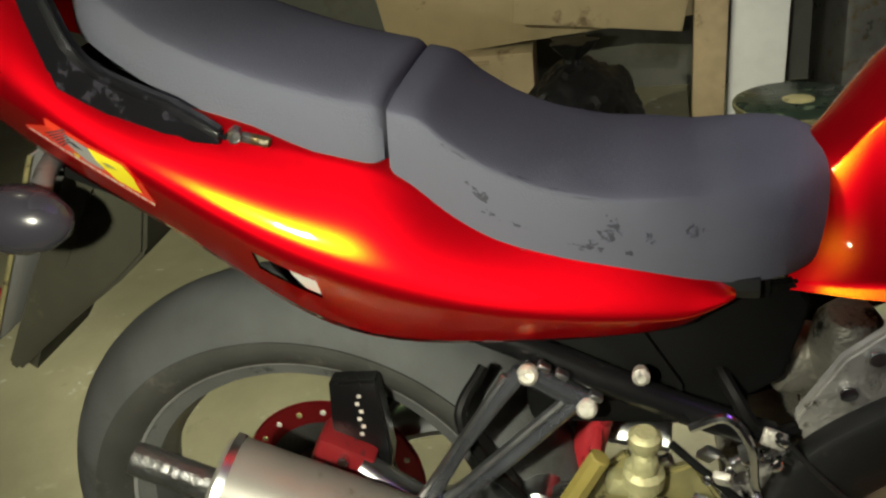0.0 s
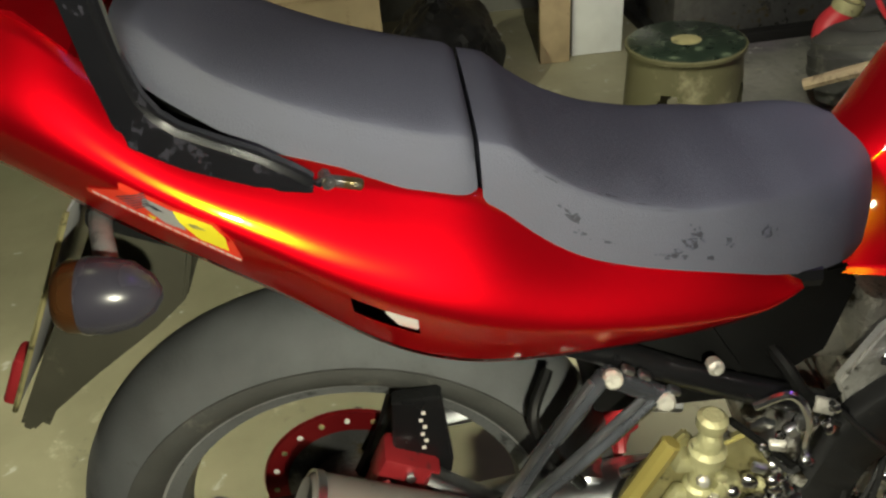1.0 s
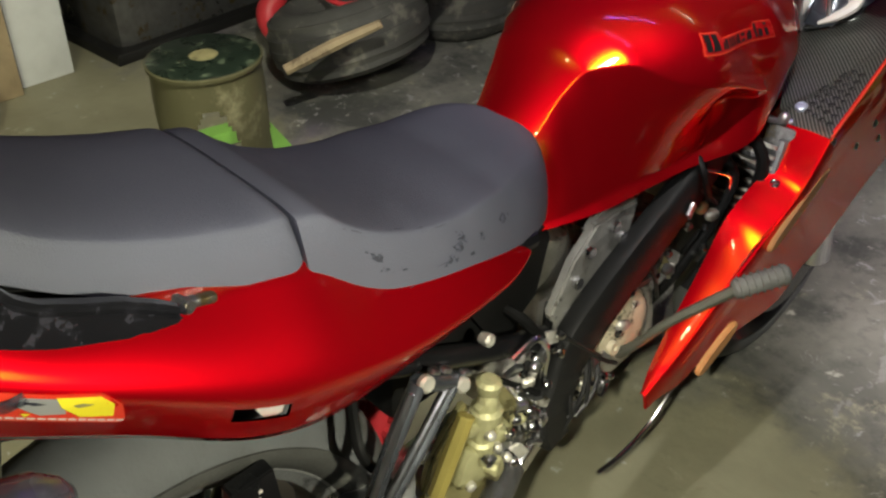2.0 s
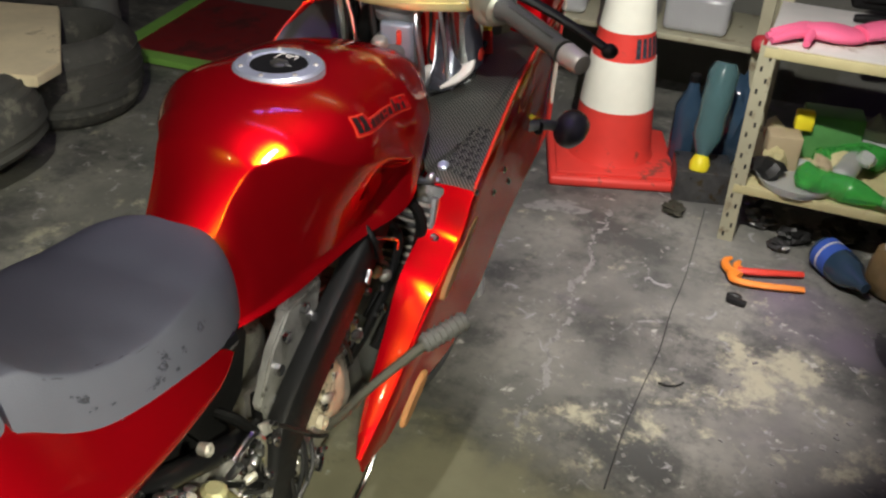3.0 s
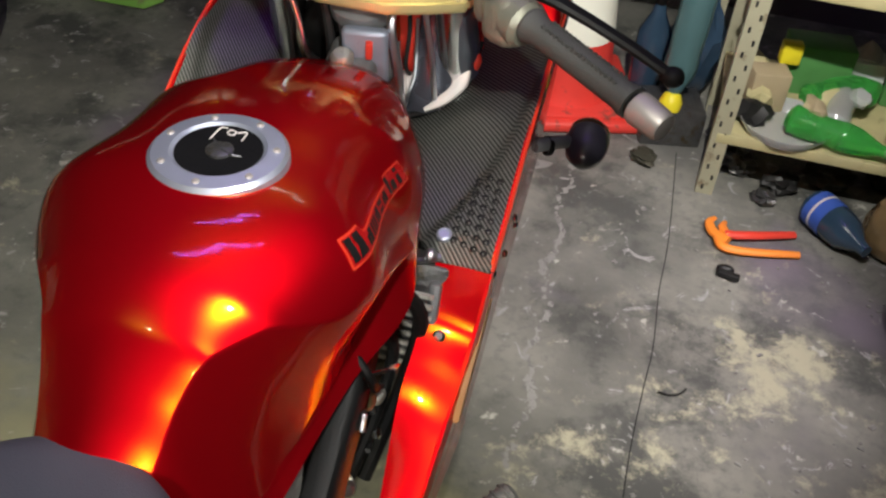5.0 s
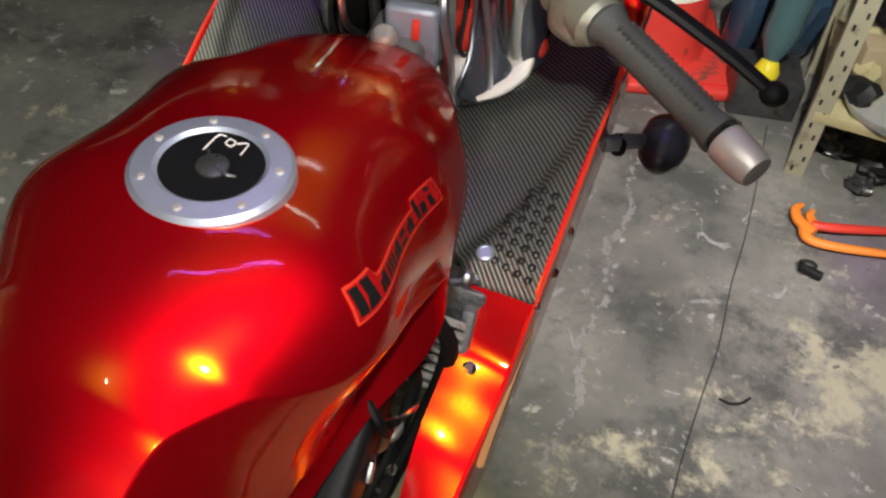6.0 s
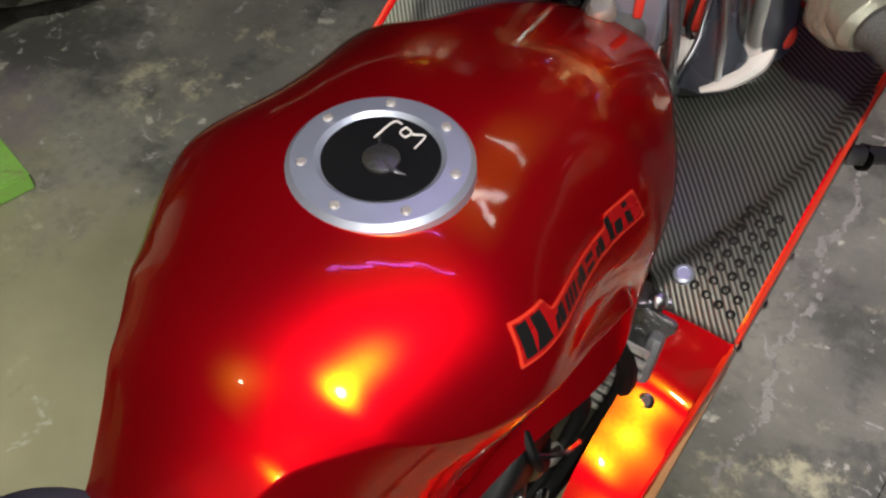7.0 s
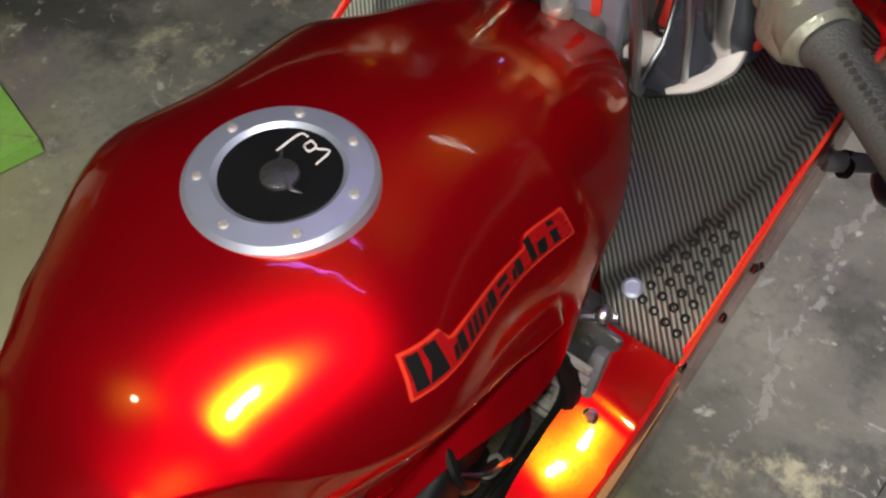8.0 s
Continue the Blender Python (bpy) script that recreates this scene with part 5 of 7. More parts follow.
def drop(y):
    return 0.022 + 0.045 * step(y, 0.395, 0.47) + 0.193 * step(y, 0.44, 0.80)


def fairing_side(s):
    ys = [0.395 + 0.945 * k / 60 for k in range(61)]
    rings = []
    for y in ys:
        pts = [side_point(y, drop(y) * k / 10, s) for k in range(11)]
        rings.append(pts + [p - Vector((s * 0.004, 0, 0)) for p in reversed(pts)])
    return loft(rings)


WING = table([(0.395, 0.426, 0.184, 0.190), (0.43, 0.447, 0.172, 0.193), (0.47, 0.474, 0.164, 0.195), (0.53, 0.522, 0.157, 0.198), (0.60, 0.584, 0.151, 0.203), (0.64, 0.6015, 0.150, 0.206), (0.676, 0.617, 0.150, 0.209), (0.688, 0.628, 0.150, 0.210), (0.698, 0.650, 0.151, 0.211), (0.714, 0.683, 0.152, 0.212)])


def wing(s):
    rings = []
    for k in range(61):
        y = 0.395 + 0.319 * k / 60
        z, x0, x1 = WING(y)
        top = [(s * (x0 + (x1 - x0) * j / 6), y, z + 0.0015 * math.sin(math.pi * j / 6) + 0.010 * (0.5 - j / 6) * step(y, 0.55, 0.60) * (1 - step(y, 0.690, 0.700)) + 0.0004 * step(y, 0.56, 0.61) * math.sin((y - 0.60) * 95 + 0.55 * j)) for j in range(7)]
        rings.append(top + [(x, yy + 0.004, zz - 0.005) for x, yy, zz in reversed(top)])
    return loft(rings)


def wing_wall(s):
    """The strip's inner edge, turned down as a brown wall."""
    rings = []
    for k in range(31):
        y = 0.47 + 0.244 * k / 30
        z, x0, x1 = WING(y)
        deep = 0.006 + 0.050 * step(y, 0.47, 0.62)
        rings.append([(s * (x0 + 0.001), y, z - 0.001), (s * (x0 - 0.004), y + 0.3 * deep, z - deep), (s * (x0 - 0.001), y + 0.3 * deep, z - deep), (s * (x0 + 0.004), y, z - 0.005)])
    return loft(rings)


INNER = table([(0.716, 0.148, 0.676, 0.687), (0.75, 0.120, 0.700, 0.708), (0.80, 0.092, 0.722, 0.736), (0.85, 0.054, 0.734, 0.768), (0.90, 0.048, 0.742, 0.797), (0.96, 0.045, 0.752, 0.812), (1.06, 0.050, 0.765, 0.832), (1.14, 0.060, 0.770, 0.845)])
HUMP = table([(0.716, 0.118), (0.742, 0.133), (0.79, 0.164), (0.876, 0.197), (0.96, 0.207), (1.14, 0.212)])


def inner_z(x, y):
    x0, z0, z1 = INNER(y)
    u = (x - x0) / (0.212 - x0)
    line = HUMP(y)[0]
    return z0 + (z1 - z0) * max(0, min(1, u)) ** 1.4 - 0.012 + 0.010 * step(x, line - 0.007, line + 0.007)


def inner_panel(s):
    ys = [0.716 + 0.42 * k / 60 for k in range(61)]
    rings = []
    for y in ys:
        x0 = INNER(y)[0]
        top = [(s * (x0 + (0.2125 - x0) * j / 44), y, inner_z(x0 + (0.2125 - x0) * j / 44, y)) for j in range(45)]
        rings.append(top + [(x, yy, zz - 0.003) for x, yy, zz in reversed(top)])
    return loft(rings)


for s in (1, -1):
    side_f = part("side_fairing", fairing_side(s), PAINT, bike, "glossy candy red side fairing", angle=60)
    part("fairing_edge", tube([side_point(y, 0.0, s) + Vector((0, 0, 0.001)) for y in [0.716 + 0.028 * k for k in range(20)]], 0.0021, 8, 2), STICKER_RED, side_f, "thin orange-red edge")
    wing_p = part("lower_fairing", wing(s), PAINT, bike, "bent candy red lower fairing strip", angle=50)
    part("inner_wall", wing_wall(s), BROWN_WALL, wing_p, "brown plastic edge", angle=50)
    part("fairing_bolt", lathe([(0.0072, 0), (0.0072, 0.002), (0.0045, 0.004), (0.0045, 0.0025), (0.0, 0.0025)], (s * 0.172, 0.672, WING(0.672)[0] + 0.001), (0, -0.62, 0.78), 14), STEEL, wing_p)
    for (ya, za), (yb, zb), w in (((0.738, 0.632), (0.612, 0.556), 0.0115), ((0.566, 0.462), (0.482, 0.420), 0.0120)):
        along = Vector((yb - ya, zb - za)).normalized()
        over = Vector((-along.y, along.x)) * w
        run = (Vector((yb, zb)) - Vector((ya, za))).length
        rim = [Vector((ya, za)) + along * (run * u) + over * v for u, v in ((0, 0), (0.10, 0.75), (0.30, 1), (0.72, 1), (0.92, 0.8), (1, 0.3), (1, -0.3), (0.90, -0.8), (0.70, -1), (0.30, -1), (0.10, -0.75))]
        part("vent_opening", side_plate([(p.x, p.y) for p in rim], s * (EDGE(0.66)[1] + 0.0012), 0.008, 0.002), TAN, side_f, "tan slot insert in the fairing")
    for y, d in ((0.718, 0.006), (0.795, 0.098), (0.872, 0.165), (0.842, 0.11)):
        p = side_point(y, d, s)
        part("fairing_bolt", lathe([(0.0055, -0.001), (0.0055, 0.002), (0.003, 0.0035)], p, (s, 0, 0.25), 12), STEEL, side_f)
    carbon = part("inner_panel", inner_panel(s), CARBON, bike, "striped carbon-look inner fairing panel", angle=60)
    part("panel_bolt", lathe([(0.0085, -0.002), (0.0085, 0.0025), (0.006, 0.004), (0.006, 0.002), (0.0, 0.002)], (s * 0.152, 0.744, inner_z(0.152, 0.744) + 0.001), (0, -0.3, 1), 16), CAPRING, carbon)
    # rows of small round vent holes
    for r in range(4):
        for c in range(8):
            u = c / 7
            y = 0.732 + 0.075 * u + 0.010 * r * 0.3
            x = 0.1995 - 0.012 * r - 0.004 * u
            if r == 3 and c > 4:
                continue
            part("vent_hole", torus_ring((s * x, y, inner_z(x, y) + 0.0004), (0, -0.45, 1), [(0.0012, -0.001), (0.0030, -0.0006), (0.0042, 0.0012), (0.0036, 0.0016), (0.0022, 0.0004)], 10), SOLE, carbon)
    part("bracket", join(tube([(s * 0.120, 0.690, 0.690), (s * 0.140, 0.712, 0.683), (s * 0.155, 0.722, 0.684)], 0.004, 8), ball((s * 0.146, 0.714, 0.690), (0.008, 0.008, 0.008), n=12)), ALU, carbon, "bare metal bracket")

# upper cowl
COWL = table([(0.97, 0.820, 0.83), (1.02, 0.828, 0.905), (1.08, 0.838, 0.985), (1.16, 0.85, 1.045), (1.24, 0.848, 1.04), (1.31, 0.835, 0.97), (1.345, 0.83, 0.90)])
for s in (1, -1):
    rings = []
    for k in range(21):
        y = 0.97 + 0.375 * k / 20
        z0, z1 = COWL(y)
        x0 = EDGE(y)[1]
        lean = step(y, 1.06, 1.30)
        pts = [(s * (x0 * (1 - 0.25 * u * u) * (1 - lean * u * u) + 0.0), y + 0.03 * u, z0 + (z1 - z0) * math.sin(u * math.pi / 2)) for u in [j / 10 for j in range(11)]]
        rings.append(pts + [(x - s * 0.004 * (1 if abs(x) > 0.01 else 0), yy, zz - 0.003) for x, yy, zz in reversed(pts)])
    part("upper_cowl", loft(rings), PAINT, bike, "candy red upper cowl", angle=60)
part("headlamp", ball((0, 1.325, 0.88), (0.085, 0.03, 0.055)), CLEAR, bike, "clear headlamp lens")
pod = part("instrument_pod", box((0, 1.055, 0.925), (0.20, 0.07, 0.09), (38, 0, 0), 0.02, 3), PLASTIC, bike, "black instrument pod")
for x, r in ((-0.045, 0.036), (0.045, 0.036)):
    part("dial", lathe([(r, 0), (r, 0.003), (r * 0.9, 0.004), (0, 0.004)], (x, 1.030, 0.956), (0, -0.62, 0.79), 24), WHITE if x < 0 else SMOKE, pod, "round dial")

# front fork, yoke, bars
yoke = part("top_yoke", prism([(-0.128, 0.935), (-0.122, 0.900), (-0.085, 0.878), (-0.040, 0.858), (0.040, 0.858), (0.085, 0.878), (0.122, 0.900), (0.128, 0.935), (0.105, 0.958), (0.05, 0.945), (-0.05, 0.945), (-0.105, 0.958)], 0.018, pose(0, 0, 0.888), 0.005), BRASS, bike, "gold anodised top yoke")
part("steering_nut", lathe([(0.024, 0), (0.026, 0.004), (0.026, 0.012), (0.018, 0.020), (0.017, 0.032), (0.012, 0.034)], (0, 0.905, 0.897), n=24), BRASS, yoke, "gold steering nut")
for x, y, col in ((-0.100, 0.928, BRASS), (0.100, 0.928, BRASS)):
    cap_f = part("fork_cap", lathe([(0.027, 0), (0.027, 0.012), (0.022, 0.018), (0.012, 0.020), (0.012, 0.030), (0.008, 0.032)], (x, y, 0.897), n=22), col, yoke)
for x, y in ((-0.030, 0.872), (0.082, 0.905)):
    part("yoke_bolt", lathe([(0.013, 0), (0.013, 0.008), (0.010, 0.016), (0.005, 0.017)], (x, y, 0.897), n=14), VIOLET, yoke, "violet anodised bolt")
    part("bolt_washer", lathe([(0.017, 0), (0.017, 0.003), (0.013, 0.004)], (x, y, 0.8965), n=16), STEEL, yoke)
for cx, cy, cz in ((0.0, 0.905, 0.932), (-0.092, 0.905, 0.918), (0.06, 0.93, 0.925)):
    part("coiled_lead", tube([(cx + 0.017 * math.cos(k * 0.8), cy + 0.017 * math.sin(k * 0.8) * 0.5, cz + 0.004 + 0.0009 * k + 0.012 * math.sin(k * 0.8)) for k in range(24)], 0.0022, 6, 2), OLIVE, yoke, "thin coiled metal lead")
part("steering_head", join(bar((0, 0.905, 0.880), (0, 0.945, 0.70), 0.032, 22), torus_ring((0, 0.907, 0.865), (0, -0.2, 1), [(0.030, -0.008), (0.038, -0.008), (0.039, 0.006), (0.030, 0.010)], 28), box((0, 0.868, 0.800), (0.060, 0.075, 0.045), (25, 0, 0), 0.014, 3)), HEADGREY, bike, "grey cast steering head")
part("head_bolt", lathe([(0.013, 0), (0.013, 0.008), (0.009, 0.013), (0, 0.014)], (-0.004, 0.848, 0.822), (0, -0.3, 1), 14), CAST, bike, "pale domed bolt")
part("red_tab", box((0.022, 0.862, 0.835), (0.008, 0.012, 0.022), (10, 0, 20), 0.002), TOOL_RED, bike, "small red tab")
for s in (1, -1):
    fork = part("fork_leg", join(bar((s * 0.10, 0.915, 0.900), (s * 0.10, 0.985, 0.60), 0.021, 18), bar((s * 0.10, 0.985, 0.60), (s * 0.10, 1.055, 0.26), 0.028, 18)), STEEL, bike, "bright fork leg")
    part("fork_shroud", tube([(s * 0.102, 0.924, 0.874), (s * 0.105, 0.940, 0.820), (s * 0.106, 0.952, 0.780)], [0.022, 0.025, 0.024], 16, 6), BLADE, fork, "slate fork shroud")
for k, (a, b, r, m_) in enumerate((((-0.076, 0.872, 0.892), (-0.057, 0.872, 0.812), 0.0035, ALU), ((0.041, 0.880, 0.862), (0.057, 0.884, 0.753), 0.0052, ALU), ((0.074, 0.898, 0.882), (0.091, 0.904, 0.760), 0.0035, ALU), ((0.052, 0.915, 0.88), (0.050, 0.915, 0.79), 0.0025, SOLE), ((-0.045, 0.90, 0.88), (-0.035, 0.90, 0.77), 0.006, SOLE), ((0.095, 0.93, 0.88), (0.105, 0.93, 0.77), 0.006, SOLE), ((-0.09, 0.90, 0.88), (-0.085, 0.90, 0.78), 0.005, SOLE), ((0.030, 0.90, 0.87), (0.030, 0.885, 0.77), 0.005, SOLE))):
    a, b = Vector(a), Vector(b)
    part("control_cable", tube([a + Vector((0, 0.03, 0.02)), a, a.lerp(b, 0.5) + Vector((0.002, -0.002, 0)), b, b + Vector((0.004, 0.03, -0.03))], r, 8), m_, bike)
for x, y, z in ((-0.055, 0.93, 0.80),):
    part("wire_boot", loft([[(x + (0.034 + 0.004 * math.sin(9 * a)) * math.cos(a) * w, y + 0.022 * math.sin(a) * w + 0.02 * h, z - 0.10 * h + 0.05) for a in [2 * math.pi * j / 18 for j in range(18)]] for h, w in ((0, 0.6), (0.25, 0.95), (0.6, 1.0), (0.9, 0.85), (1.1, 0.5))]), PLASTIC, bike, "folded black rubber boot")
part("cable_tag", join(bar((0.108, 1.035, 0.765), (0.100, 1.050, 0.80), 0.009, 10)), TOOL_RED, bike, "red connector")
part("cable_tag", join(bar((0.100, 1.050, 0.80), (0.097, 1.055, 0.815), 0.008, 10)), YELLOW, bike, "yellow connector")
part("head_plate", box((0.014, 0.874, 0.800), (0.052, 0.016, 0.115), (8, 0, 12), 0.006, 3), HEADBLUE, bike, "blue-grey plate beside the steering head")
shroud = part("cable_shroud", loft([[(x + w * math.cos(a), y + 0.45 * w * math.sin(a), z - 0.35 * w * math.cos(a)) for a in [2 * math.pi * j / 18 for j in range(18)]] for x, y, z, w in ((0.079, 0.936, 0.875, 0.020), (0.080, 0.932, 0.840, 0.020), (0.081, 0.926, 0.805, 0.021), (0.084, 0.918, 0.780, 0.024), (0.080, 0.908, 0.758, 0.021), (0.070, 0.902, 0.746, 0.012), (0.061, 0.899, 0.741, 0.004))]), BLADE, bike, "glossy slate fork shroud", angle=60)
part("shroud_edge", tube([(0.059, 0.924, 0.850), (0.060, 0.920, 0.812), (0.062, 0.910, 0.785), (0.059, 0.899, 0.765), (0.055, 0.895, 0.742)], 0.0022, 8), ALU, shroud, "pale metal edge")
part("cloth_wrap", tube([(0.080, 0.896, 0.750), (0.098, 0.908, 0.762), (0.113, 0.928, 0.778), (0.119, 0.940, 0.802)], [0.003, 0.010, 0.013, 0.006], 10, 6, 0.7), CREAM, shroud, "cream wrapping along the shroud")
part("red_clip", ball((0.126, 0.944, 0.800), (0.008, 0.010, 0.014), (20, 0, 20), 12), TOOL_RED, shroud, "orange-red clip")
part("brake_hose", tube([(0.036, 0.884, 0.748), (0.060, 0.893, 0.740), (0.090, 0.910, 0.748), (0.118, 0.938, 0.768), (0.124, 0.975, 0.81)], 0.0042, 8), SPAR, bike, "thin black hose")
part("white_connector", join(bar((0.026, 0.926, 0.748), (0.068, 0.930, 0.764), 0.0155, 18), torus_ring((0.052, 0.9285, 0.758), (0.93, 0.09, 0.35), [(0.015, -0.003), (0.0168, -0.003), (0.0168, 0.003), (0.015, 0.003)], 20)), CREAM, bike, "white cable connector")
part("red_wire_block", box((0.046, 0.948, 0.815), (0.026, 0.020, 0.095), (8, 0, 0), 0.004), TOOL_RED, bike, "red wiring block")
part("lead_sleeve", tube([(0.028, 0.892, 0.850), (0.031, 0.888, 0.815), (0.034, 0.888, 0.790)], 0.007, 10), HEADGREY, bike, "grey lead sleeve")
for s in (1, -1):
    clip = part("handlebar", join(tube([(s * 0.100, 0.918, 0.935), (s * 0.150, 0.862, 0.930), (s * 0.200, 0.818, 0.924)] + ([(0.330, 0.726, 0.904)] if s > 0 else []), 0.0115, 12), torus_ring((s * 0.10, 0.920, 0.925), (0, 0.1, 1), [(0.020, -0.014), (0.031, -0.014), (0.031, 0.014), (0.020, 0.014)], 24)), PLASTIC, bike, "black clip-on handlebar")
    g0, g1 = Vector((s * 0.206, 0.814, 0.923)), Vector((s * 0.318, 0.735, 0.906))
    if s > 0:
        grip = part("grip", lathe([(0.017, -0.004), (0.019, 0.0), (0.017, 0.006), (0.0145, 0.012), (0.0142, 0.125), (0.0160, 0.132), (0.0160, 0.137)], g0, g1 - g0, 24), GRIP, clip, "black rubber grip with rows of small ribs")
        across = (g1 - g0).normalized()
        up = Vector((0, 0, 1)) - across * across.z
        up.normalize()
        sidev = across.cross(up)
        for a in (-60, -30, 0, 30, 60, 90):
            for k in range(18):
                n_ = up * math.cos(radians(a)) + sidev * math.sin(radians(a)) * s
                c = g0 + across * (0.020 + 0.0057 * k) + n_ * 0.0144
                if a in (-30, 30):
                    part("grip_rib", box(c, (0.0034, 0.0034, 0.0034), (20, 20, 40), 0), GRIP, grip)
        part("bar_end", lathe([(0.0150, 0), (0.0162, 0.003), (0.0150, 0.030), (0.0130, 0.035), (0.006, 0.036), (0, 0.036)], g1 + across * 0.004, across, 22), ENDALLOY, clip, "dull turned metal bar end")
    sw = part("switch_housing", join(box((s * 0.178, 0.838, 0.916), (0.048, 0.046, 0.054), (0, -8, s * -38), 0.014, 3), box((s * 0.160, 0.858, 0.922), (0.034, 0.044, 0.044), (0, -8, s * -38), 0.010), lathe([(0.019, -0.012), (0.024, -0.010), (0.025, 0.008), (0.020, 0.014)], (s * 0.192, 0.826, 0.920), (s * 0.8, -0.58, -0.12), 24)), SWITCH, clip, "olive-grey switch housing")
    part("switch_button", lathe([(0.008, 0), (0.008, 0.005), (0.005, 0.007)], (s * 0.163, 0.824, 0.948), (-s * 0.3, -0.75, 0.6), 14), PINK if s > 0 else YELLOW, sw, "pink-red stop switch" if s > 0 else "yellow switch button")
    if s > 0:
        lev = part("lever", tube([(0.165, 0.885, 0.930), (0.215, 0.895, 0.915), (0.290, 0.885, 0.890), (0.345, 0.868, 0.872)], [0.011, 0.010, 0.009, 0.0085], 10, 6, 0.7), SPAR, clip, "black brake lever")
        part("lever_tip", ball((0.350, 0.866, 0.870), (0.0125, 0.0125, 0.011), n=14), SPAR, lev)
    else:
        lev = part("lever", tube([(-0.190, 0.828, 0.926), (-0.225, 0.802, 0.922), (-0.265, 0.772, 0.914), (-0.322, 0.736, 0.904)], [0.0115, 0.0095, 0.0080, 0.0065], 12, 6, 0.8), LEVERGREY, clip, "dull grey clutch lever")
        part("lever_tip", ball((-0.326, 0.733, 0.904), (0.0085, 0.0085, 0.0085), n=14), LEVERGREY, lev)
    part("lever_perch", join(box((s * 0.160, 0.885, 0.935), (0.03, 0.03, 0.028), (0, 0, s * -20), 0.006), lathe([(0.018, 0), (0.019, 0.004), (0.019, 0.026), (0.020, 0.028), (0.020, 0.034), (0.010, 0.035)], (s * 0.148, 0.905, 0.95), n=18)), HEADGREY, clip)
    ind = indicator((s * 0.268, 1.030, 0.660), (s * 0.206, 0.985, 0.674), "dark round indicator on a grey stalk", -1)

# front wheel
FY, FR = 1.060, 0.266
fwheel = part("front_wheel", torus_ring((0, FY, FR), (1, 0, 0), [(0.212, -0.038), (0.222, -0.040), (0.205, -0.024), (0.196, 0.0), (0.205, 0.024), (0.222, 0.040), (0.212, 0.038), (0.186, 0.0)], 60), BLACK, bike, "black cast front rim")
part("tyre", torus_ring((0, FY, FR), (1, 0, 0), [(0.218 + (FR - 0.218) * math.cos(a) if abs(a) < 1.6 else 0.214, 0.042 * math.sin(a)) for a in [-2.0 + 4.0 * k / 19 for k in range(20)]], 72), RUBBER, fwheel, "worn front tyre")
for k in range(3):
    a = radians(30 + 120 * k)
    part("spoke", tube([(0, FY + 0.03 * math.cos(a), FR + 0.03 * math.sin(a)), (0, FY + 0.20 * math.cos(a), FR + 0.20 * math.sin(a))], 0.020, 8), BLACK, fwheel)
part("hub", bar((-0.10, FY, FR), (0.10, FY, FR), 0.03), GREASY, fwheel)
part("brake_disc", torus_ring((0.06, FY, FR), (1, 0, 0), [(0.09, -0.002), (0.14, -0.002), (0.14, 0.002), (0.09, 0.002)], 48), GREASY, fwheel)
part("front_fender", loft([[(x * w, FY + (FR + 0.025) * math.sin(a), FR + (FR + 0.025 - 0.02 * (abs(x) > 0.5)) * math.cos(a)) for x, w in ((-1, 0.07), (-0.6, 0.07), (0, 0.07), (0.6, 0.07), (1, 0.07), (0.6, 0.066), (0, 0.066), (-0.6, 0.066))] for a in [-0.9 + 1.5 * k / 14 for k in range(15)]]), PAINT, bike, "red front fender")

# ---- things by the shelf ----
cone = thing("traffic_cone", (0.104, 2.270, 0), "red and white reflective traffic cone with a dirty square base", "traffic cone")
turn = 19
part("base", join(box((0.104, 2.27, 0.016), (0.39, 0.39, 0.032), (0, 0, turn), 0.012, 3), box((0.104, 2.27, 0.036), (0.345, 0.345, 0.012), (0, 0, turn), 0.005)), CONE_RED, cone, "red square base")
CR = table([(0.035, 0.138), (0.05, 0.129), (0.21, 0.112), (0.36, 0.0955), (0.445, 0.082), (0.575, 0.064), (0.70, 0.044), (0.75, 0.036)])


def cone_band(name, z0, z1, mat, lift=0.0, label=""):
    part(name, lathe([(CR(z)[0] + lift, z) for z in [z0 + (z1 - z0) * k / 8 for k in range(9)]], (0.104, 2.27, 0), n=48), mat, cone, label)


cone_band("lower_body", 0.036, 0.2115, CONE_RED)
cone_band("reflective_band", 0.2085, 0.3615, WHITE, 0.0012, "white reflective band")
cone_band("middle_body", 0.3585, 0.4465, CONE_RED)
cone_band("reflective_band", 0.4435, 0.5765, WHITE, 0.0012, "white reflective band")
cone_band("upper_body", 0.5735, 0.75, CONE_RED)
a0 = radians(-78)
for k in range(5):
    rows = [[(0.104 + (CR(z)[0] + 0.0025) * math.cos(a), 2.27 + (CR(z)[0] + 0.0025) * math.sin(a), z) for a in [a0 + 0.30 + 1.15 * (0.06 + 0.19 * k) + 0.16 * j / 3 for j in range(4)]] for z in (0.375, 0.39 + 0.012 * (k % 2), 0.415, 0.432)]
    part("dark_bar", loft(rows, closed=False), SCUFF, cone, "grey unreadable printed bars")

def crumple(centre, radii, seed, rough=0.3, n=3):
    """A crushed lump: a sphere pushed in and out at random."""
    rnd = random.Random(seed)
    bm = bmesh.new()
    bmesh.ops.create_icosphere(bm, subdivisions=n, radius=1)
    ph = [Vector((rnd.uniform(-5, 5), rnd.uniform(-5, 5), rnd.uniform(-5, 5))) for _ in range(4)]
    for v in bm.verts:
        f = 1 + rough * 0.5 * sum(math.sin(v.co.dot(p) * (1 + 0.4 * k) + p.x) for k, p in enumerate(ph)) / 2 + rough * 0.35 * rnd.uniform(-1, 1)
        v.co *= f
    bm.transform(pose(*centre, 0, 0, rnd.uniform(0, 180)) @ Matrix.Diagonal((*radii, 1)))
    return bm


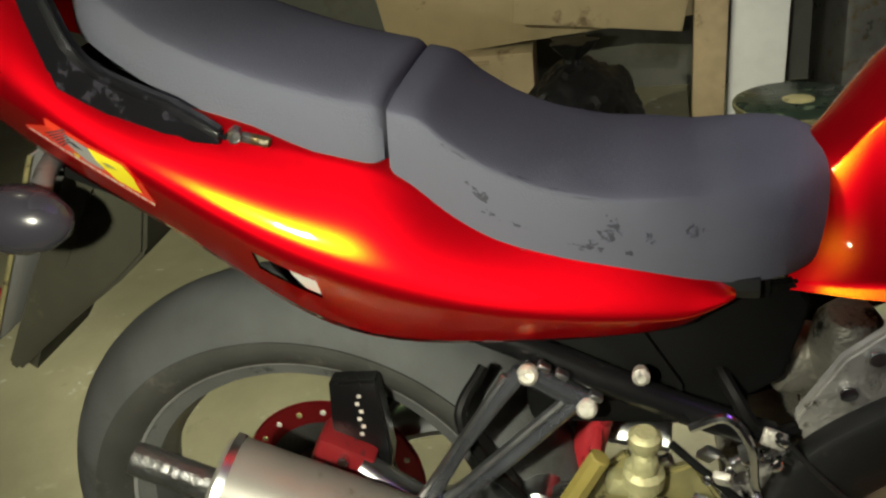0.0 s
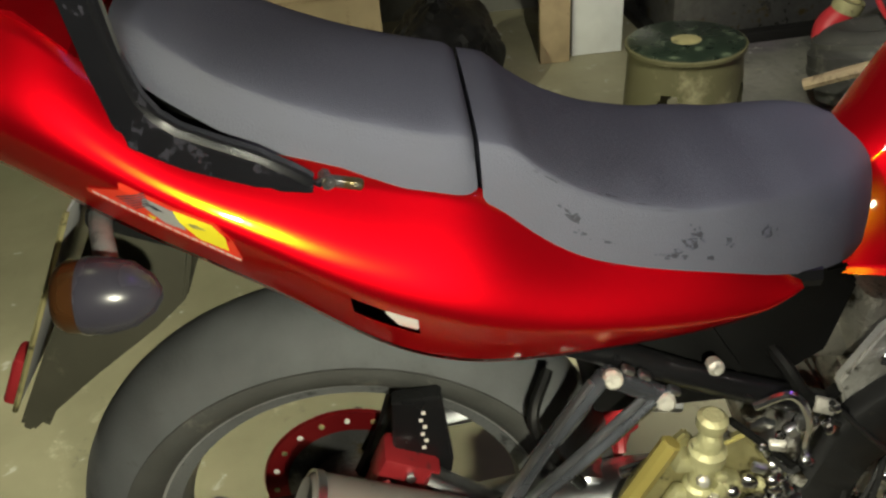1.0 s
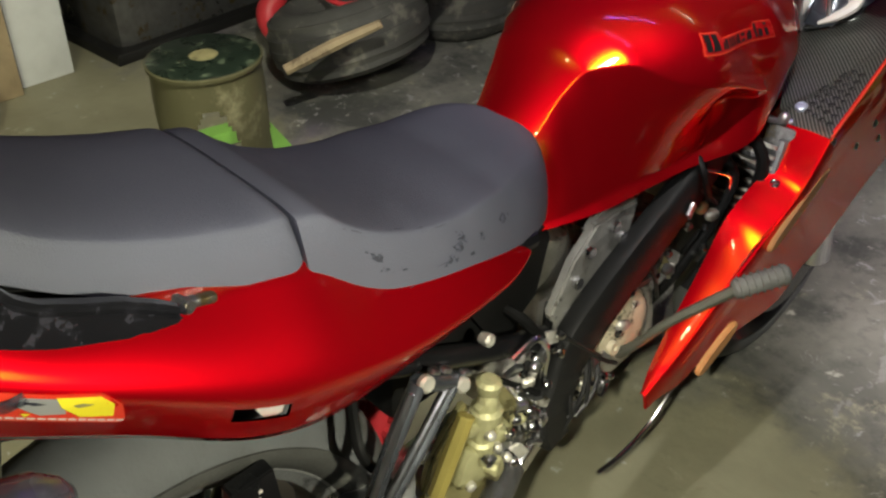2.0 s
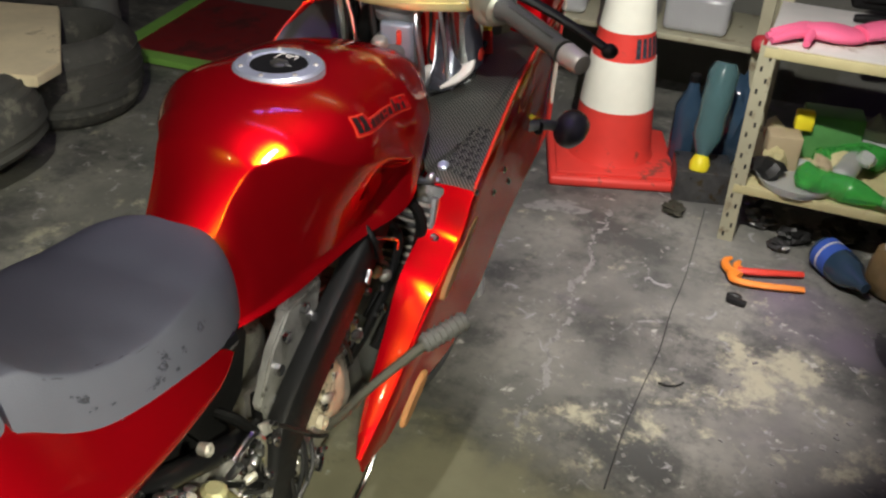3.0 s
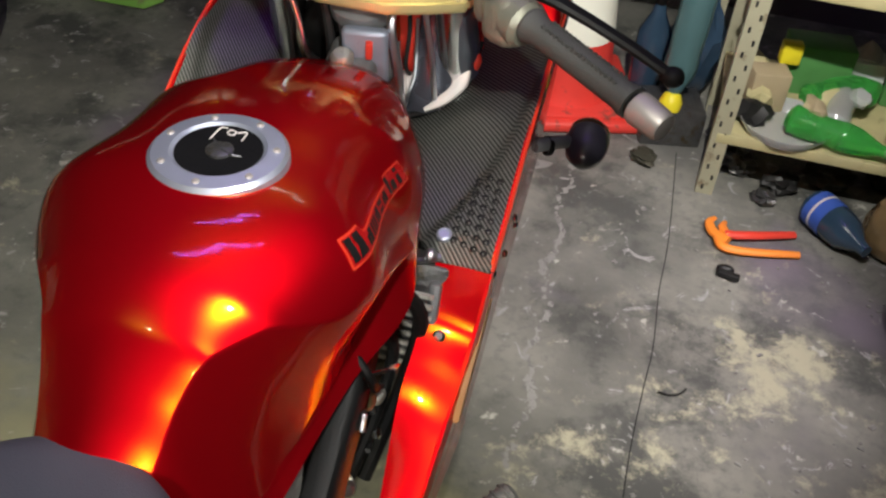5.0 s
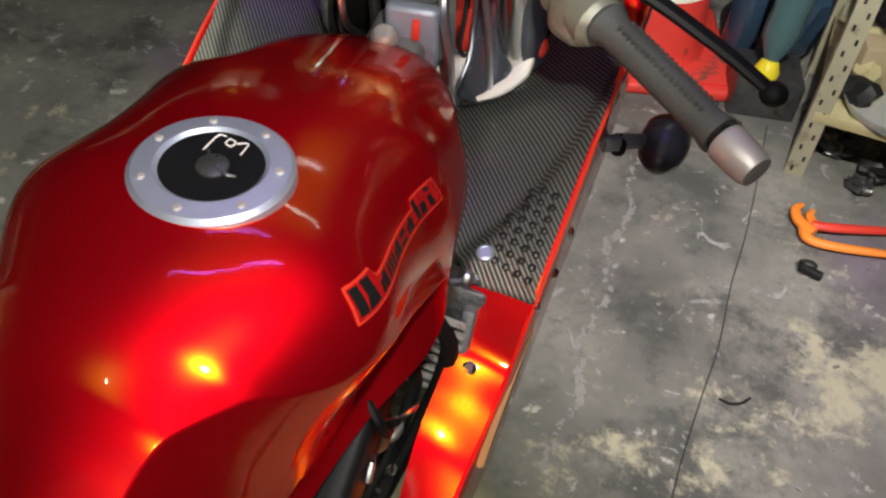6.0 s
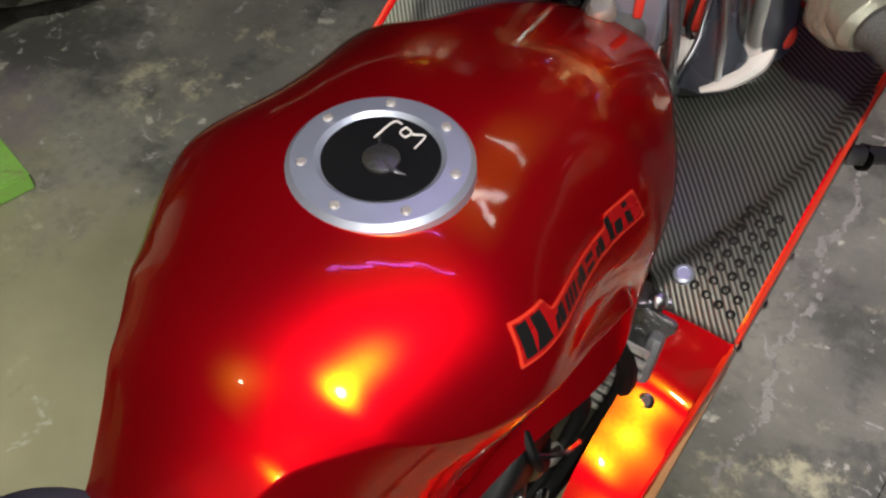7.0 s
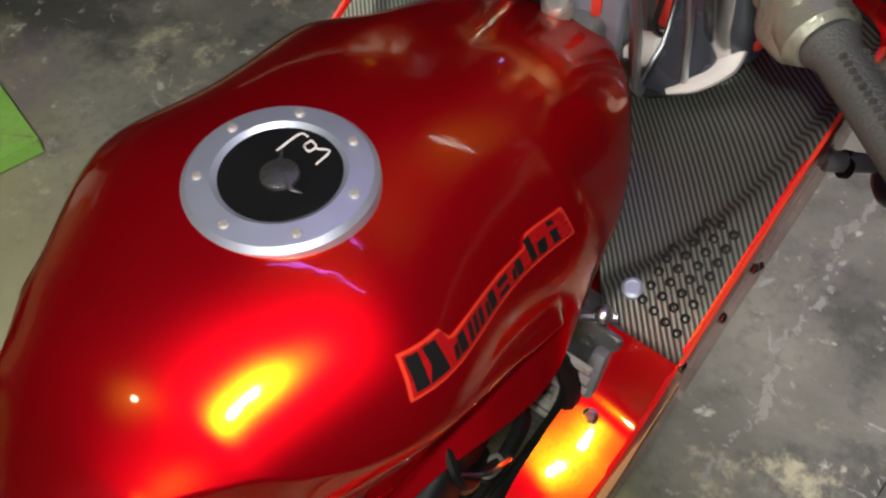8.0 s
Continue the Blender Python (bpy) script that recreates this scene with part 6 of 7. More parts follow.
shelf = thing("shelf_unit", (0.95, 2.15, 0), "cream slotted-angle shelf unit cluttered with bottles and tools", "shelf")


def slotted_post(x, y, h, sx, sy, holes=True):
    bm = join(box((x + sx * 0.020, y, h / 2), (0.040, 0.003, h), bevel=0), box((x, y + sy * 0.020, h / 2), (0.003, 0.040, h), bevel=0))
    post = part("post", bm, POST, shelf, "slotted angle post")
    if holes:
        for k in range(int(h / 0.03)):
            for off in (0.012, 0.028):
                if (k + (off > 0.02)) % 2 == 0:
                    part("slot", box((x + sx * off, y - 0.0018, 0.02 + 0.03 * k), (0.006, 0.0012, 0.014), bevel=0.0005, segments=1), SOLE, post)


slotted_post(0.500, 1.945, 0.56, 1, 1)
slotted_post(1.42, 1.945, 0.56, -1, 1, False)
slotted_post(0.500, 2.38, 0.56, 1, -1, False)
slotted_post(1.42, 2.38, 0.56, -1, -1, False)
for z in (0.165, 0.545):
    part("board", box((0.96, 2.165, z), (0.90, 0.42, 0.016), bevel=0.003), SHELF_TOP if z > 0.3 else SHELF_EDGE, shelf, "worn laminate board" if z > 0.3 else "yellowed board")
    part("front_rail", box((0.96, 1.950, z - 0.002), (0.90, 0.016, 0.026), bevel=0.003), SHELF_EDGE, shelf, "yellowed front rail")

back = thing("back_shelf", (0.1, 2.66, 0), "low wall shelf with clear plastic packages", "shelf")
for x in (-0.45, 0.47):
    for y in (2.50, 2.82):
        part("post", join(box((x, y, 0.55), (0.036, 0.003, 1.1), bevel=0), box((x + 0.017, y + 0.017, 0.55), (0.003, 0.036, 1.1), bevel=0)), POST, back, "slotted angle post")
for z in (0.355, 0.80):
    part("board", box((0.01, 2.66, z), (0.92, 0.34, 0.018), bevel=0.003), POST, back)
for k, (x, w, h) in enumerate(((0.05, 0.16, 0.13), (0.26, 0.20, 0.12), (-0.2, 0.2, 0.14))):
    pk = solo("plastic_package", join(box((x, 2.60, 0.366 + h / 2), (w, 0.16, h), (0, 0, 6 * k - 5), 0.02, 3), box((x + 0.01, 2.60, 0.366 + h + 0.008), (w * 0.9, 0.14, 0.016), (4, 3, 6 * k), 0.006)), CLEAR, (x, 2.6, 0.366), "shiny clear plastic package of small parts", "package", "packages on the back shelf")
solo("dark_case", box((0.36, 2.70, 0.87), (0.22, 0.20, 0.12), (0, 0, 10), 0.015), PLASTIC, (0.36, 2.70, 0.81), "dark plastic case on the back shelf", "case")

# upturned teal bottle with a yellow cap, leaning beside the shelf
bt = thing("water_bottle", (0.395, 2.15, 0.0), "upturned teal plastic bottle with a yellow cap, leaning beside the shelf", "bottle")
A, B = Vector((0.395, 2.150, 0.115)), Vector((0.405, 2.235, 0.40))
part("body", lathe([(0.013, 0.0), (0.015, 0.02), (0.040, 0.075), (0.043, 0.10), (0.040, 0.14), (0.043, 0.18), (0.043, 0.27), (0.030, 0.295)], A, B - A, 24), TEAL_GLASS, bt, "dull teal body")
part("cap", lathe([(0.012, -0.014), (0.027, -0.010), (0.030, 0.012), (0.020, 0.034), (0.014, 0.038)], A - Vector((0, 0.005, 0.01)), B - A, 20), YELLOW, bt, "bright yellow cap")
part("collar", lathe([(0.016, 0.036), (0.0175, 0.040), (0.0175, 0.052), (0.016, 0.056)], A, B - A, 20), BLUE, bt)
dark_bottle = thing("dark_bottle", (0.315, 2.36, 0), "tall dark bottle on the floor beside the cone", "bottle")
part("body", lathe([(0.042, 0), (0.045, 0.006), (0.045, 0.20), (0.020, 0.25), (0.014, 0.28)], (0.315, 2.36, 0), n=24), BOTTLE_DARK, dark_bottle)
part("cap", lathe([(0.016, 0.278), (0.017, 0.280), (0.017, 0.298), (0.014, 0.301), (0.0, 0.302)], (0.315, 2.36, 0), n=16), PLASTIC, dark_bottle)
solo("teal_bag", crumple((0.43, 2.42, 0.15), (0.075, 0.06, 0.15), 7, 0.22), BOTTLE_DARK, (0.43, 2.42, 0), "crumpled dark bag on the floor", "bag")
solo("red_ball", ball((0.475, 2.45, 0.395), (0.030, 0.030, 0.028)), RED_RUBBER, (0.475, 2.45, 0.367), "small red ball on the back shelf rail", "ball")

# added block in place of dark clutter; no carton stands here
solo("clutter_block", box((0.40, 2.19, 0.05), (0.16, 0.14, 0.10), (0, 0, 14), 0.006), GREASY, (0.40, 2.19, 0), "dark block that stands in for clutter on the floor", "box")

# on the shelf's top
glove = thing("rubber_glove", (0.62, 2.05, 0.553), "crumpled pink rubber glove on the shelf top", "glove")
part("palm", ball((0.66, 2.08, 0.575), (0.085, 0.050, 0.022), (0, 5, 18)), PINK, glove)
part("cuff", tube([(0.72, 2.10, 0.578), (0.77, 2.14, 0.582), (0.80, 2.16, 0.580)], [0.036, 0.042, 0.046], 14, 5, 0.5), PINK, glove)
for k, (dx, dy, ln) in enumerate(((-0.10, -0.085, 1), (-0.115, -0.055, 1), (-0.11, -0.02, 1), (-0.08, 0.02, 1), (-0.02, -0.07, 0.8))):
    part("finger", tube([(0.62 + 0.02 * (k == 4), 2.06 + 0.012 * k, 0.574), (0.62 + dx * 0.5, 2.055 + dy * 0.45 + 0.006 * k, 0.578), (0.62 + dx, 2.05 + dy, 0.568)], [0.016, 0.014, 0.009], 10), PINK, glove)
pk = thing("red_grip_tool", (0.93, 2.37, 0.553), "tool with a red and white handle on the shelf top", "tool")
part("handle", bar((0.83, 2.30, 0.575), (1.02, 2.34, 0.590), 0.021, 14, 0.4), TOOL_RED, pk)
part("blade", box((1.13, 2.36, 0.595), (0.24, 0.05, 0.012), (0, 3, 10), 0.004), CREAM, pk)
part("end", bar((0.80, 2.295, 0.573), (0.835, 2.302, 0.576), 0.024, 14), TOOL_RED, pk)
tool_case = thing("black_tool_case", (0.86, 2.47, 0.553), "black tool case at the back of the shelf top", "tool case")
part("body", box((0.86, 2.47, 0.61), (0.36, 0.14, 0.11), (0, 0, 6), 0.015), PLASTIC, tool_case)
part("handle", box((0.86, 2.39, 0.60), (0.30, 0.02, 0.03), (0, 0, 6), 0.006), PLASTIC, tool_case)
solo("pink_box", box((0.86, 2.42, 0.690), (0.12, 0.10, 0.045), (0, 0, 12), 0.008), PINK, (0.86, 2.42, 0.667), "small pink box on the black case", "box")
solo("glass_sheet", box((0.97, 2.10, 0.556), (0.36, 0.16, 0.005), (0, 0, 12), 0.001), WHITEBOARD, (0.97, 2.1, 0.553), "pale sheet of plastic on the shelf top", "sheet")
driver = thing("screwdriver", (0.75, 2.28, 0.553), "black handled screwdriver on the shelf top", "screwdriver")
part("handle", tube([(0.70, 2.27, 0.566), (0.715, 2.273, 0.566), (0.775, 2.285, 0.566), (0.80, 2.29, 0.566)], [0.009, 0.012, 0.0125, 0.007], 10, 3), PLASTIC, driver)
part("shaft", bar((0.80, 2.29, 0.566), (0.93, 2.315, 0.566), 0.004), STEEL, driver, "steel shaft")


def soda_bottle(where, axis, mat, label, cap_mat, length=0.24, r=0.036):
    ob = thing("plastic_bottle", where, label, "bottle", "bottles on the lower shelf")
    c = Vector(where)
    part("body", lathe([(r * 0.6, 0), (r, 0.012), (r, 0.05), (r * 0.88, 0.09), (r, 0.13), (r * 0.9, length * 0.68), (0.014, length * 0.90), (0.012, length)], c + Vector((0, 0, 0 if abs(axis[2]) > 0.5 else r)), axis, 22), mat, ob)
    part("cap", lathe([(0.0145, length - 0.012), (0.015, length - 0.008), (0.015, length + 0.006), (0.012, length + 0.008)], c + Vector((0, 0, 0 if abs(axis[2]) > 0.5 else r)), axis, 16), cap_mat, ob)
    return ob


for where, axis, mat_, cap_m in (((0.66, 2.02, 0.173), (0.9, -0.3, 0), GREEN_GLASS, GREEN), ((0.70, 2.12, 0.173), (0.7, 0.5, 0), GREEN_GLASS, SOLE), ((0.76, 2.00, 0.173), (0.2, 0.95, 0), CLEAR, GREEN), ((0.88, 2.20, 0.173), (-0.8, 0.3, 0), GREEN_GLASS, YELLOW), ((1.10, 2.10, 0.173), (0.9, 0.1, 0), GREEN_GLASS, GREEN)):
    soda_bottle(where, axis, mat_, "empty plastic bottle lying on the lower shelf", cap_m)
for where, size, rot, m_, lab in (((0.72, 2.26, 0.300), (0.16, 0.10, 0.13), 8, GREEN, "green carton on the lower shelf"), ((0.98, 2.27, 0.30), (0.17, 0.10, 0.13), -6, GREEN, "green carton on the lower shelf"), ((0.84, 2.28, 0.285), (0.09, 0.08, 0.10), 4, WHITEBOARD, "pale carton on the lower shelf"),
                                 ((0.605, 2.12, 0.225), (0.09, 0.07, 0.10), 14, CARDBOARD, "dull brown carton on the lower shelf"), ((1.00, 2.08, 0.205), (0.20, 0.12, 0.06), -12, CARDBOARD, "flattened brown carton on the lower shelf"), ((1.22, 2.22, 0.30), (0.18, 0.16, 0.25), 0, PLASTIC, "black box on the lower shelf")):
    z0 = 0.173
    solo("carton", box((where[0], where[1], z0 + size[2] / 2), size, (0, 0, rot), 0.006), m_, (where[0], where[1], z0), lab, "box", "cartons on the lower shelf")
rnd = random.Random(23)
for k in range(26):
    x, y = rnd.uniform(0.56, 1.36), rnd.uniform(2.0, 2.32)
    r = rnd.uniform(0.025, 0.055)
    h = r * rnd.uniform(0.5, 0.9)
    m_, lab = ((CLEAR, "crumpled clear plastic wrapper on the lower shelf"), (GREEN_GLASS, "crushed translucent green bottle on the lower shelf"), (CARDBOARD, "scrap of brown cardboard on the lower shelf"), (SOLE, "dark scrap on the lower shelf"), (WHITEBOARD, "crumpled pale paper on the lower shelf"), (SHELF_EDGE, "yellowed scrap on the lower shelf"))[k % 6]
    solo("scrap", crumple((x, y, 0.173 + h * 0.85 + (0.05 if k % 4 == 0 else 0)), (r, r * 0.7, h), 100 + k, 0.45, 2), m_, (x, y, 0.173), lab, "scrap", "scraps on the lower shelf", angle=25)
for x, y, z in ((0.645, 2.19, 0.29), (1.075, 2.19, 0.28)):
    solo("yellow_tag", box((x, y, z), (0.05, 0.035, 0.055), (0, 0, 10), 0.006), YELLOW, (x, y, z - 0.03), "yellow plastic tag against the green carton", "tag", "yellow tags")
solo("yellow_tag", box((0.935, 1.9395, 0.520), (0.06, 0.004, 0.03), (0, 0, 0), 0.001), YELLOW, (0.935, 1.94, 0.505), "yellow tape hanging from the shelf edge", "tag", "yellow tags")
solo("plastic_dish", torus_ring((0.66, 2.02, 0.178), (0, 0, 1), [(0.085, -0.004), (0.105, 0.022), (0.108, 0.024), (0.108, 0.021), (0.09, -0.006), (0.0, -0.006), (0.0, -0.003)], 32), CLEAR, (0.66, 2.02, 0.173), "clear round plastic dish on the lower shelf", "dish")

# on the floor by the shelf
solo("brown_sack", loft([[(0.98 + r * (1 + 0.10 * math.sin(5 * a + k)) * math.cos(a), 1.87 + r * 0.75 * (1 + 0.12 * math.sin(4 * a + 2 * k)) * math.sin(a), z) for a in [2 * math.pi * j / 28 for j in range(28)]] for k, (r, z) in enumerate(((0.075, 0.0), (0.098, 0.015), (0.105, 0.06), (0.095, 0.105), (0.085, 0.128)))]), BAG, (0.98, 1.87, 0), "crumpled brown plastic sack on the floor", "sack")
can = thing("tin_can", (0.965, 1.86, 0.128), "dented green tin can with red and white stripes on the sack", "can")
part("body", lathe([(0.058, 0.0), (0.062, 0.003), (0.062, 0.012), (0.0605, 0.014), (0.0605, 0.135), (0.062, 0.138), (0.062, 0.145), (0.058, 0.146), (0.057, 0.139)], (0.965, 1.86, 0.128), (0.05, -0.04, 1), 36), CAN_GREEN, can)
part("rim", torus_ring((0.965, 1.86, 0.130), (0.05, -0.04, 1), [(0.061, 0.0), (0.064, 0.003), (0.0635, 0.010), (0.061, 0.010)], 36), CREAM, can, "pale lower rim")
for z, m_, w in ((0.045, STICKER_RED, 0.016), (0.064, WHITE, 0.010), (0.030, WHITE, 0.006)):
    rows = [[(0.965 + 0.0622 * math.cos(a) + 0.05 * (z + h), 1.86 + 0.0622 * math.sin(a) - 0.04 * (z + h), 0.130 + z + h - 0.012 * math.cos(a + 1.2)) for a in [radians(-165 + 6.5 * j) for j in range(13)]] for h in (-w / 2, w / 2)]
    part("stripe", loft(rows, closed=False), m_, can)
bottle = thing("drink_bottle", (0.80, 1.87, 0), "dark plastic bottle with a blue label lying on the floor", "bottle")
A, B = Vector((0.765, 1.935, 0.046)), Vector((0.875, 1.795, 0.046))
part("body", lathe([(0.030, 0), (0.042, 0.010), (0.045, 0.03), (0.045, 0.10), (0.040, 0.13), (0.016, 0.17), (0.014, 0.19)], A, B - A, 26), BOTTLE_DARK, bottle)
part("label", lathe([(0.0458, 0.020), (0.0462, 0.022), (0.0462, 0.075), (0.0458, 0.077)], A, B - A, 26), BLUE, bottle, "blue printed label with pale bars")
for k in range(3):
    c = A + (B - A).normalized() * (0.030 + 0.014 * k)
    part("pale_bar", torus_ring(c, B - A, [(0.0462, -0.003), (0.0468, -0.003), (0.0468, 0.003), (0.0462, 0.003)], 26), CREAM if k == 1 else BLUE, bottle)
pl = thing("pliers", (0.60, 1.77, 0), "pliers with orange and red handles lying on the floor", "pliers")
part("handle", tube([(0.560, 1.775, 0.012), (0.575, 1.735, 0.012), (0.63, 1.735, 0.012), (0.745, 1.765, 0.012)], [0.011, 0.012, 0.011, 0.010], 10, 6, 0.8), ORANGE, pl)
part("handle", tube([(0.575, 1.775, 0.018), (0.62, 1.785, 0.018), (0.735, 1.835, 0.014)], [0.011, 0.012, 0.010], 10, 6, 0.8), TOOL_RED, pl)
part("jaw", join(tube([(0.585, 1.755, 0.014), (0.550, 1.780, 0.014), (0.540, 1.815, 0.014), (0.552, 1.835, 0.014)], [0.014, 0.013, 0.010, 0.006], 10, 5, 0.7), tube([(0.585, 1.770, 0.018), (0.570, 1.80, 0.018), (0.575, 1.825, 0.016)], [0.012, 0.010, 0.005], 10, 5, 0.7)), ORANGE, pl)
basin = thing("basin", (1.085, 1.57, 0), "teal plastic basin with dark oily water and parts in it", "basin")
part("bowl", torus_ring((1.085, 1.57, 0), (0, 0, 1), [(0.0, 0.0), (0.095, 0.0), (0.105, 0.006), (0.138, 0.108), (0.150, 0.112), (0.151, 0.118), (0.143, 0.122), (0.134, 0.116), (0.100, 0.010), (0.0, 0.008)], 48), TEAL, basin)
part("water", lathe([(0.119, 0.060), (0.1195, 0.062), (0.0, 0.0622)], (1.085, 1.57, 0), n=40, cap=False), WATER, basin, "dark oily water")
rnd = random.Random(5)
for k in range(16):
    a, r = rnd.uniform(0, 6.28), 0.10 * rnd.random() ** 0.5
    part("loose_part", bar((1.085 + r * math.cos(a), 1.57 + r * math.sin(a), 0.058), (1.085 + r * math.cos(a) + 0.02 * rnd.uniform(-1, 1), 1.57 + r * math.sin(a) + 0.02 * rnd.uniform(-1, 1), 0.066 + 0.012 * rnd.random()), 0.005 + 0.004 * rnd.random(), 8), (STEEL, GREASY, CAST)[k % 3], basin)
part("dark_rag", ball((1.08, 1.63, 0.085), (0.055, 0.035, 0.03), (10, 0, 30), 14), GREASY, basin, "dark lump")
solo("plastic_clip", join(box((0.593, 1.640, 0.010), (0.05, 0.018, 0.016), (0, 0, -12), 0.005), ball((0.585, 1.655, 0.014), (0.020, 0.012, 0.010), n=10)), SOLE, (0.593, 1.64, 0), "small black plastic clip on the floor", "clip")
solo("floor_crack", tube([(0.440, 2.10, 0.0), (0.452, 1.829, 0.0), (0.455, 1.677, 0.0), (0.452, 1.539, 0.0), (0.458, 1.378, 0.0), (0.452, 1.257, 0.0), (0.446, 1.09, 0.0), (0.45, 0.9, 0.0)], 0.0013, 6, flat=0.4), SOLE, (0.46, 1.7, 0), "thin dark crack line in the concrete", "crack", kind="stuff")
solo("twig", tube([(0.480, 1.254, 0.003), (0.500, 1.252, 0.003), (0.520, 1.262, 0.003), (0.531, 1.278, 0.004)], 0.0025, 6), SOLE, (0.50, 1.255, 0), "small bent dark wire scrap on the floor", "wire scrap")


# worn paint traces on the concrete, each a thin flake of its own outline
def flake(centre, size, turn, seed, lift):
    rnd = random.Random(seed)
    n = 22
    ph = [rnd.uniform(0, 6.28) for _ in range(4)]
    loop = []
    for j in range(n):
        a = 2 * math.pi * j / n
        r = 1 + 0.22 * math.sin(2 * a + ph[0]) + 0.18 * math.sin(3 * a + ph[1]) + 0.12 * math.sin(5 * a + ph[2]) + 0.16 * rnd.uniform(-1, 1)
        x, y = r * size[0] * math.cos(a), r * size[1] * math.sin(a)
        c, s = math.cos(radians(turn)), math.sin(radians(turn))
        loop.append((centre[0] + c * x - s * y, centre[1] + s * x + c * y))
    return prism(loop, lift, pose(0, 0, lift / 2 + 0.0002))


DUST = material("grey_residue", (0.27, 0.265, 0.25), 0.6, var=0.2, scale=30, dirt=(0.17, 0.167, 0.16), dirt_amount=0.5, dirt_scale=30)
rnd = random.Random(77)
smear = bmesh.new()
for k in range(130):
    if rnd.random() < 0.22:
        continue
    y = 1.96 - 0.0075 * k
    x = 0.186 + 0.012 * math.sin(0.19 * k) + 0.006 * math.sin(0.52 * k + 1) + 0.0005 * k + rnd.uniform(-0.004, 0.004)
    r = 0.003 + 0.008 * rnd.random() ** 2
    loop = [smear.verts.new((x + r * rnd.uniform(0.5, 1.3) * math.cos(a), y + r * rnd.uniform(0.8, 1.9) * math.sin(a), 0.0006 + 0.00001 * (k % 7))) for a in [2 * math.pi * j / 9 for j in range(9)]]
    smear.faces.new(loop)
solo("paint_streak", smear, DUST, (0.2, 1.5, 0), "pale wandering streak of dried filler on the concrete", "stain", kind="stuff")
solo("oval_stain", flake((0.05, 1.915), (0.075, 0.042), 12, 3, 0.001), DUST, (0.05, 1.915, 0), "pale oval stain on the concrete", "stain", kind="stuff")
for k, (x, y, r) in enumerate(((0.60, 2.08, 0.05), (0.70, 2.03, 0.045), (0.82, 2.10, 0.06), (0.56, 2.20, 0.05), (0.98, 2.15, 0.06), (0.36, 2.03, 0.035), (0.66, 1.96, 0.03))):
    solo("dark_rag", crumple((x, y, r * 0.45), (r, r * 0.8, r * 0.5), 200 + k, 0.4), (GREASY, SOLE, DUSTY)[k % 3], (x, y, 0), "dirty dark rag on the floor under the shelf", "rag", "rags under the shelf", angle=30)

rnd = random.Random(41)
chips = []
for k in range(120):
    x, y = 0.30 + 0.75 * rnd.random() ** 0.8, rnd.uniform(0.95, 2.0)
    r = 0.002 + 0.005 * rnd.random() ** 2
    if y > 1.72 and 0.53 < x < 0.78 or (x - 1.085) ** 2 + (y - 1.57) ** 2 < 0.03:
        continue
    chips.append(box((x, y, 0.0012), (r * 2, r * rnd.uniform(0.6, 2), 0.0024), (0, 0, rnd.uniform(0, 180)), 0))
solo("floor_debris", join(*chips), DUST, (0.6, 1.5, 0), "small pale chips and crumbs scattered on the concrete", "debris", kind="stuff")
# ---- things beyond the other side of the motorcycle ----
stool = thing("plastic_stool", (-0.985, 0.48, 0), "olive plastic stool with a dark patterned top", "stool")
SX, SY, SH = -0.985, 0.48, 0.50


def stool_shell():
    """Tapered round shell with four arched openings between its legs."""
    bm = bmesh.new()
    n, levels, crown = 112, 40, 0.432
    rows = []
    for i in range(levels + 1):
        z = (SH - 0.012) * (1 - i / levels)
        r = 0.112 + 0.03 * (1 - z / SH)
        rows.append([bm.verts.new((SX + r * math.cos(a), SY + r * math.sin(a), z)) for a in [2 * math.pi * j / n for j in range(n)]])
    for i in range(levels):
        z = (SH - 0.012) * (1 - (i + 0.5) / levels)
        half = 0.56 * math.sqrt(max(0.0, 1 - (z / crown) ** 3))
        for j in range(n):
            off = (2 * math.pi * (j + 0.5) / n - radians(330) + math.pi / 4) % (math.pi / 2) - math.pi / 4
            if z > crown or abs(off) > half:
                bm.faces.new((rows[i][j], rows[i][(j + 1) % n], rows[i + 1][(j + 1) % n], rows[i + 1][j]))
    for v in [v for v in bm.verts if not v.link_faces]:
        bm.verts.remove(v)
    bmesh.ops.solidify(bm, geom=bm.faces[:], thickness=0.006)
    return bm


part("shell", stool_shell(), STOOL_M, stool, "olive legs with arched openings")
part("top", lathe([(0.110, SH - 0.014), (0.117, SH - 0.010), (0.117, SH - 0.003), (0.112, SH), (0.0, SH)], (SX, SY, 0), n=40), STOOL_TOP, stool, "dark mottled green-black top")
part("rim", torus_ring((SX, SY, SH - 0.014), (0, 0, 1), [(0.113, 0), (0.120, 0.003), (0.120, 0.010), (0.116, 0.012)], 40), STOOL_M, stool)
part("centre_mark", lathe([(0.030, SH + 0.0006), (0.022, SH + 0.002), (0.010, SH + 0.002), (0.0, SH + 0.0012)], (SX, SY, 0), n=20, cap=False), OLIVE, stool, "pale round mark")


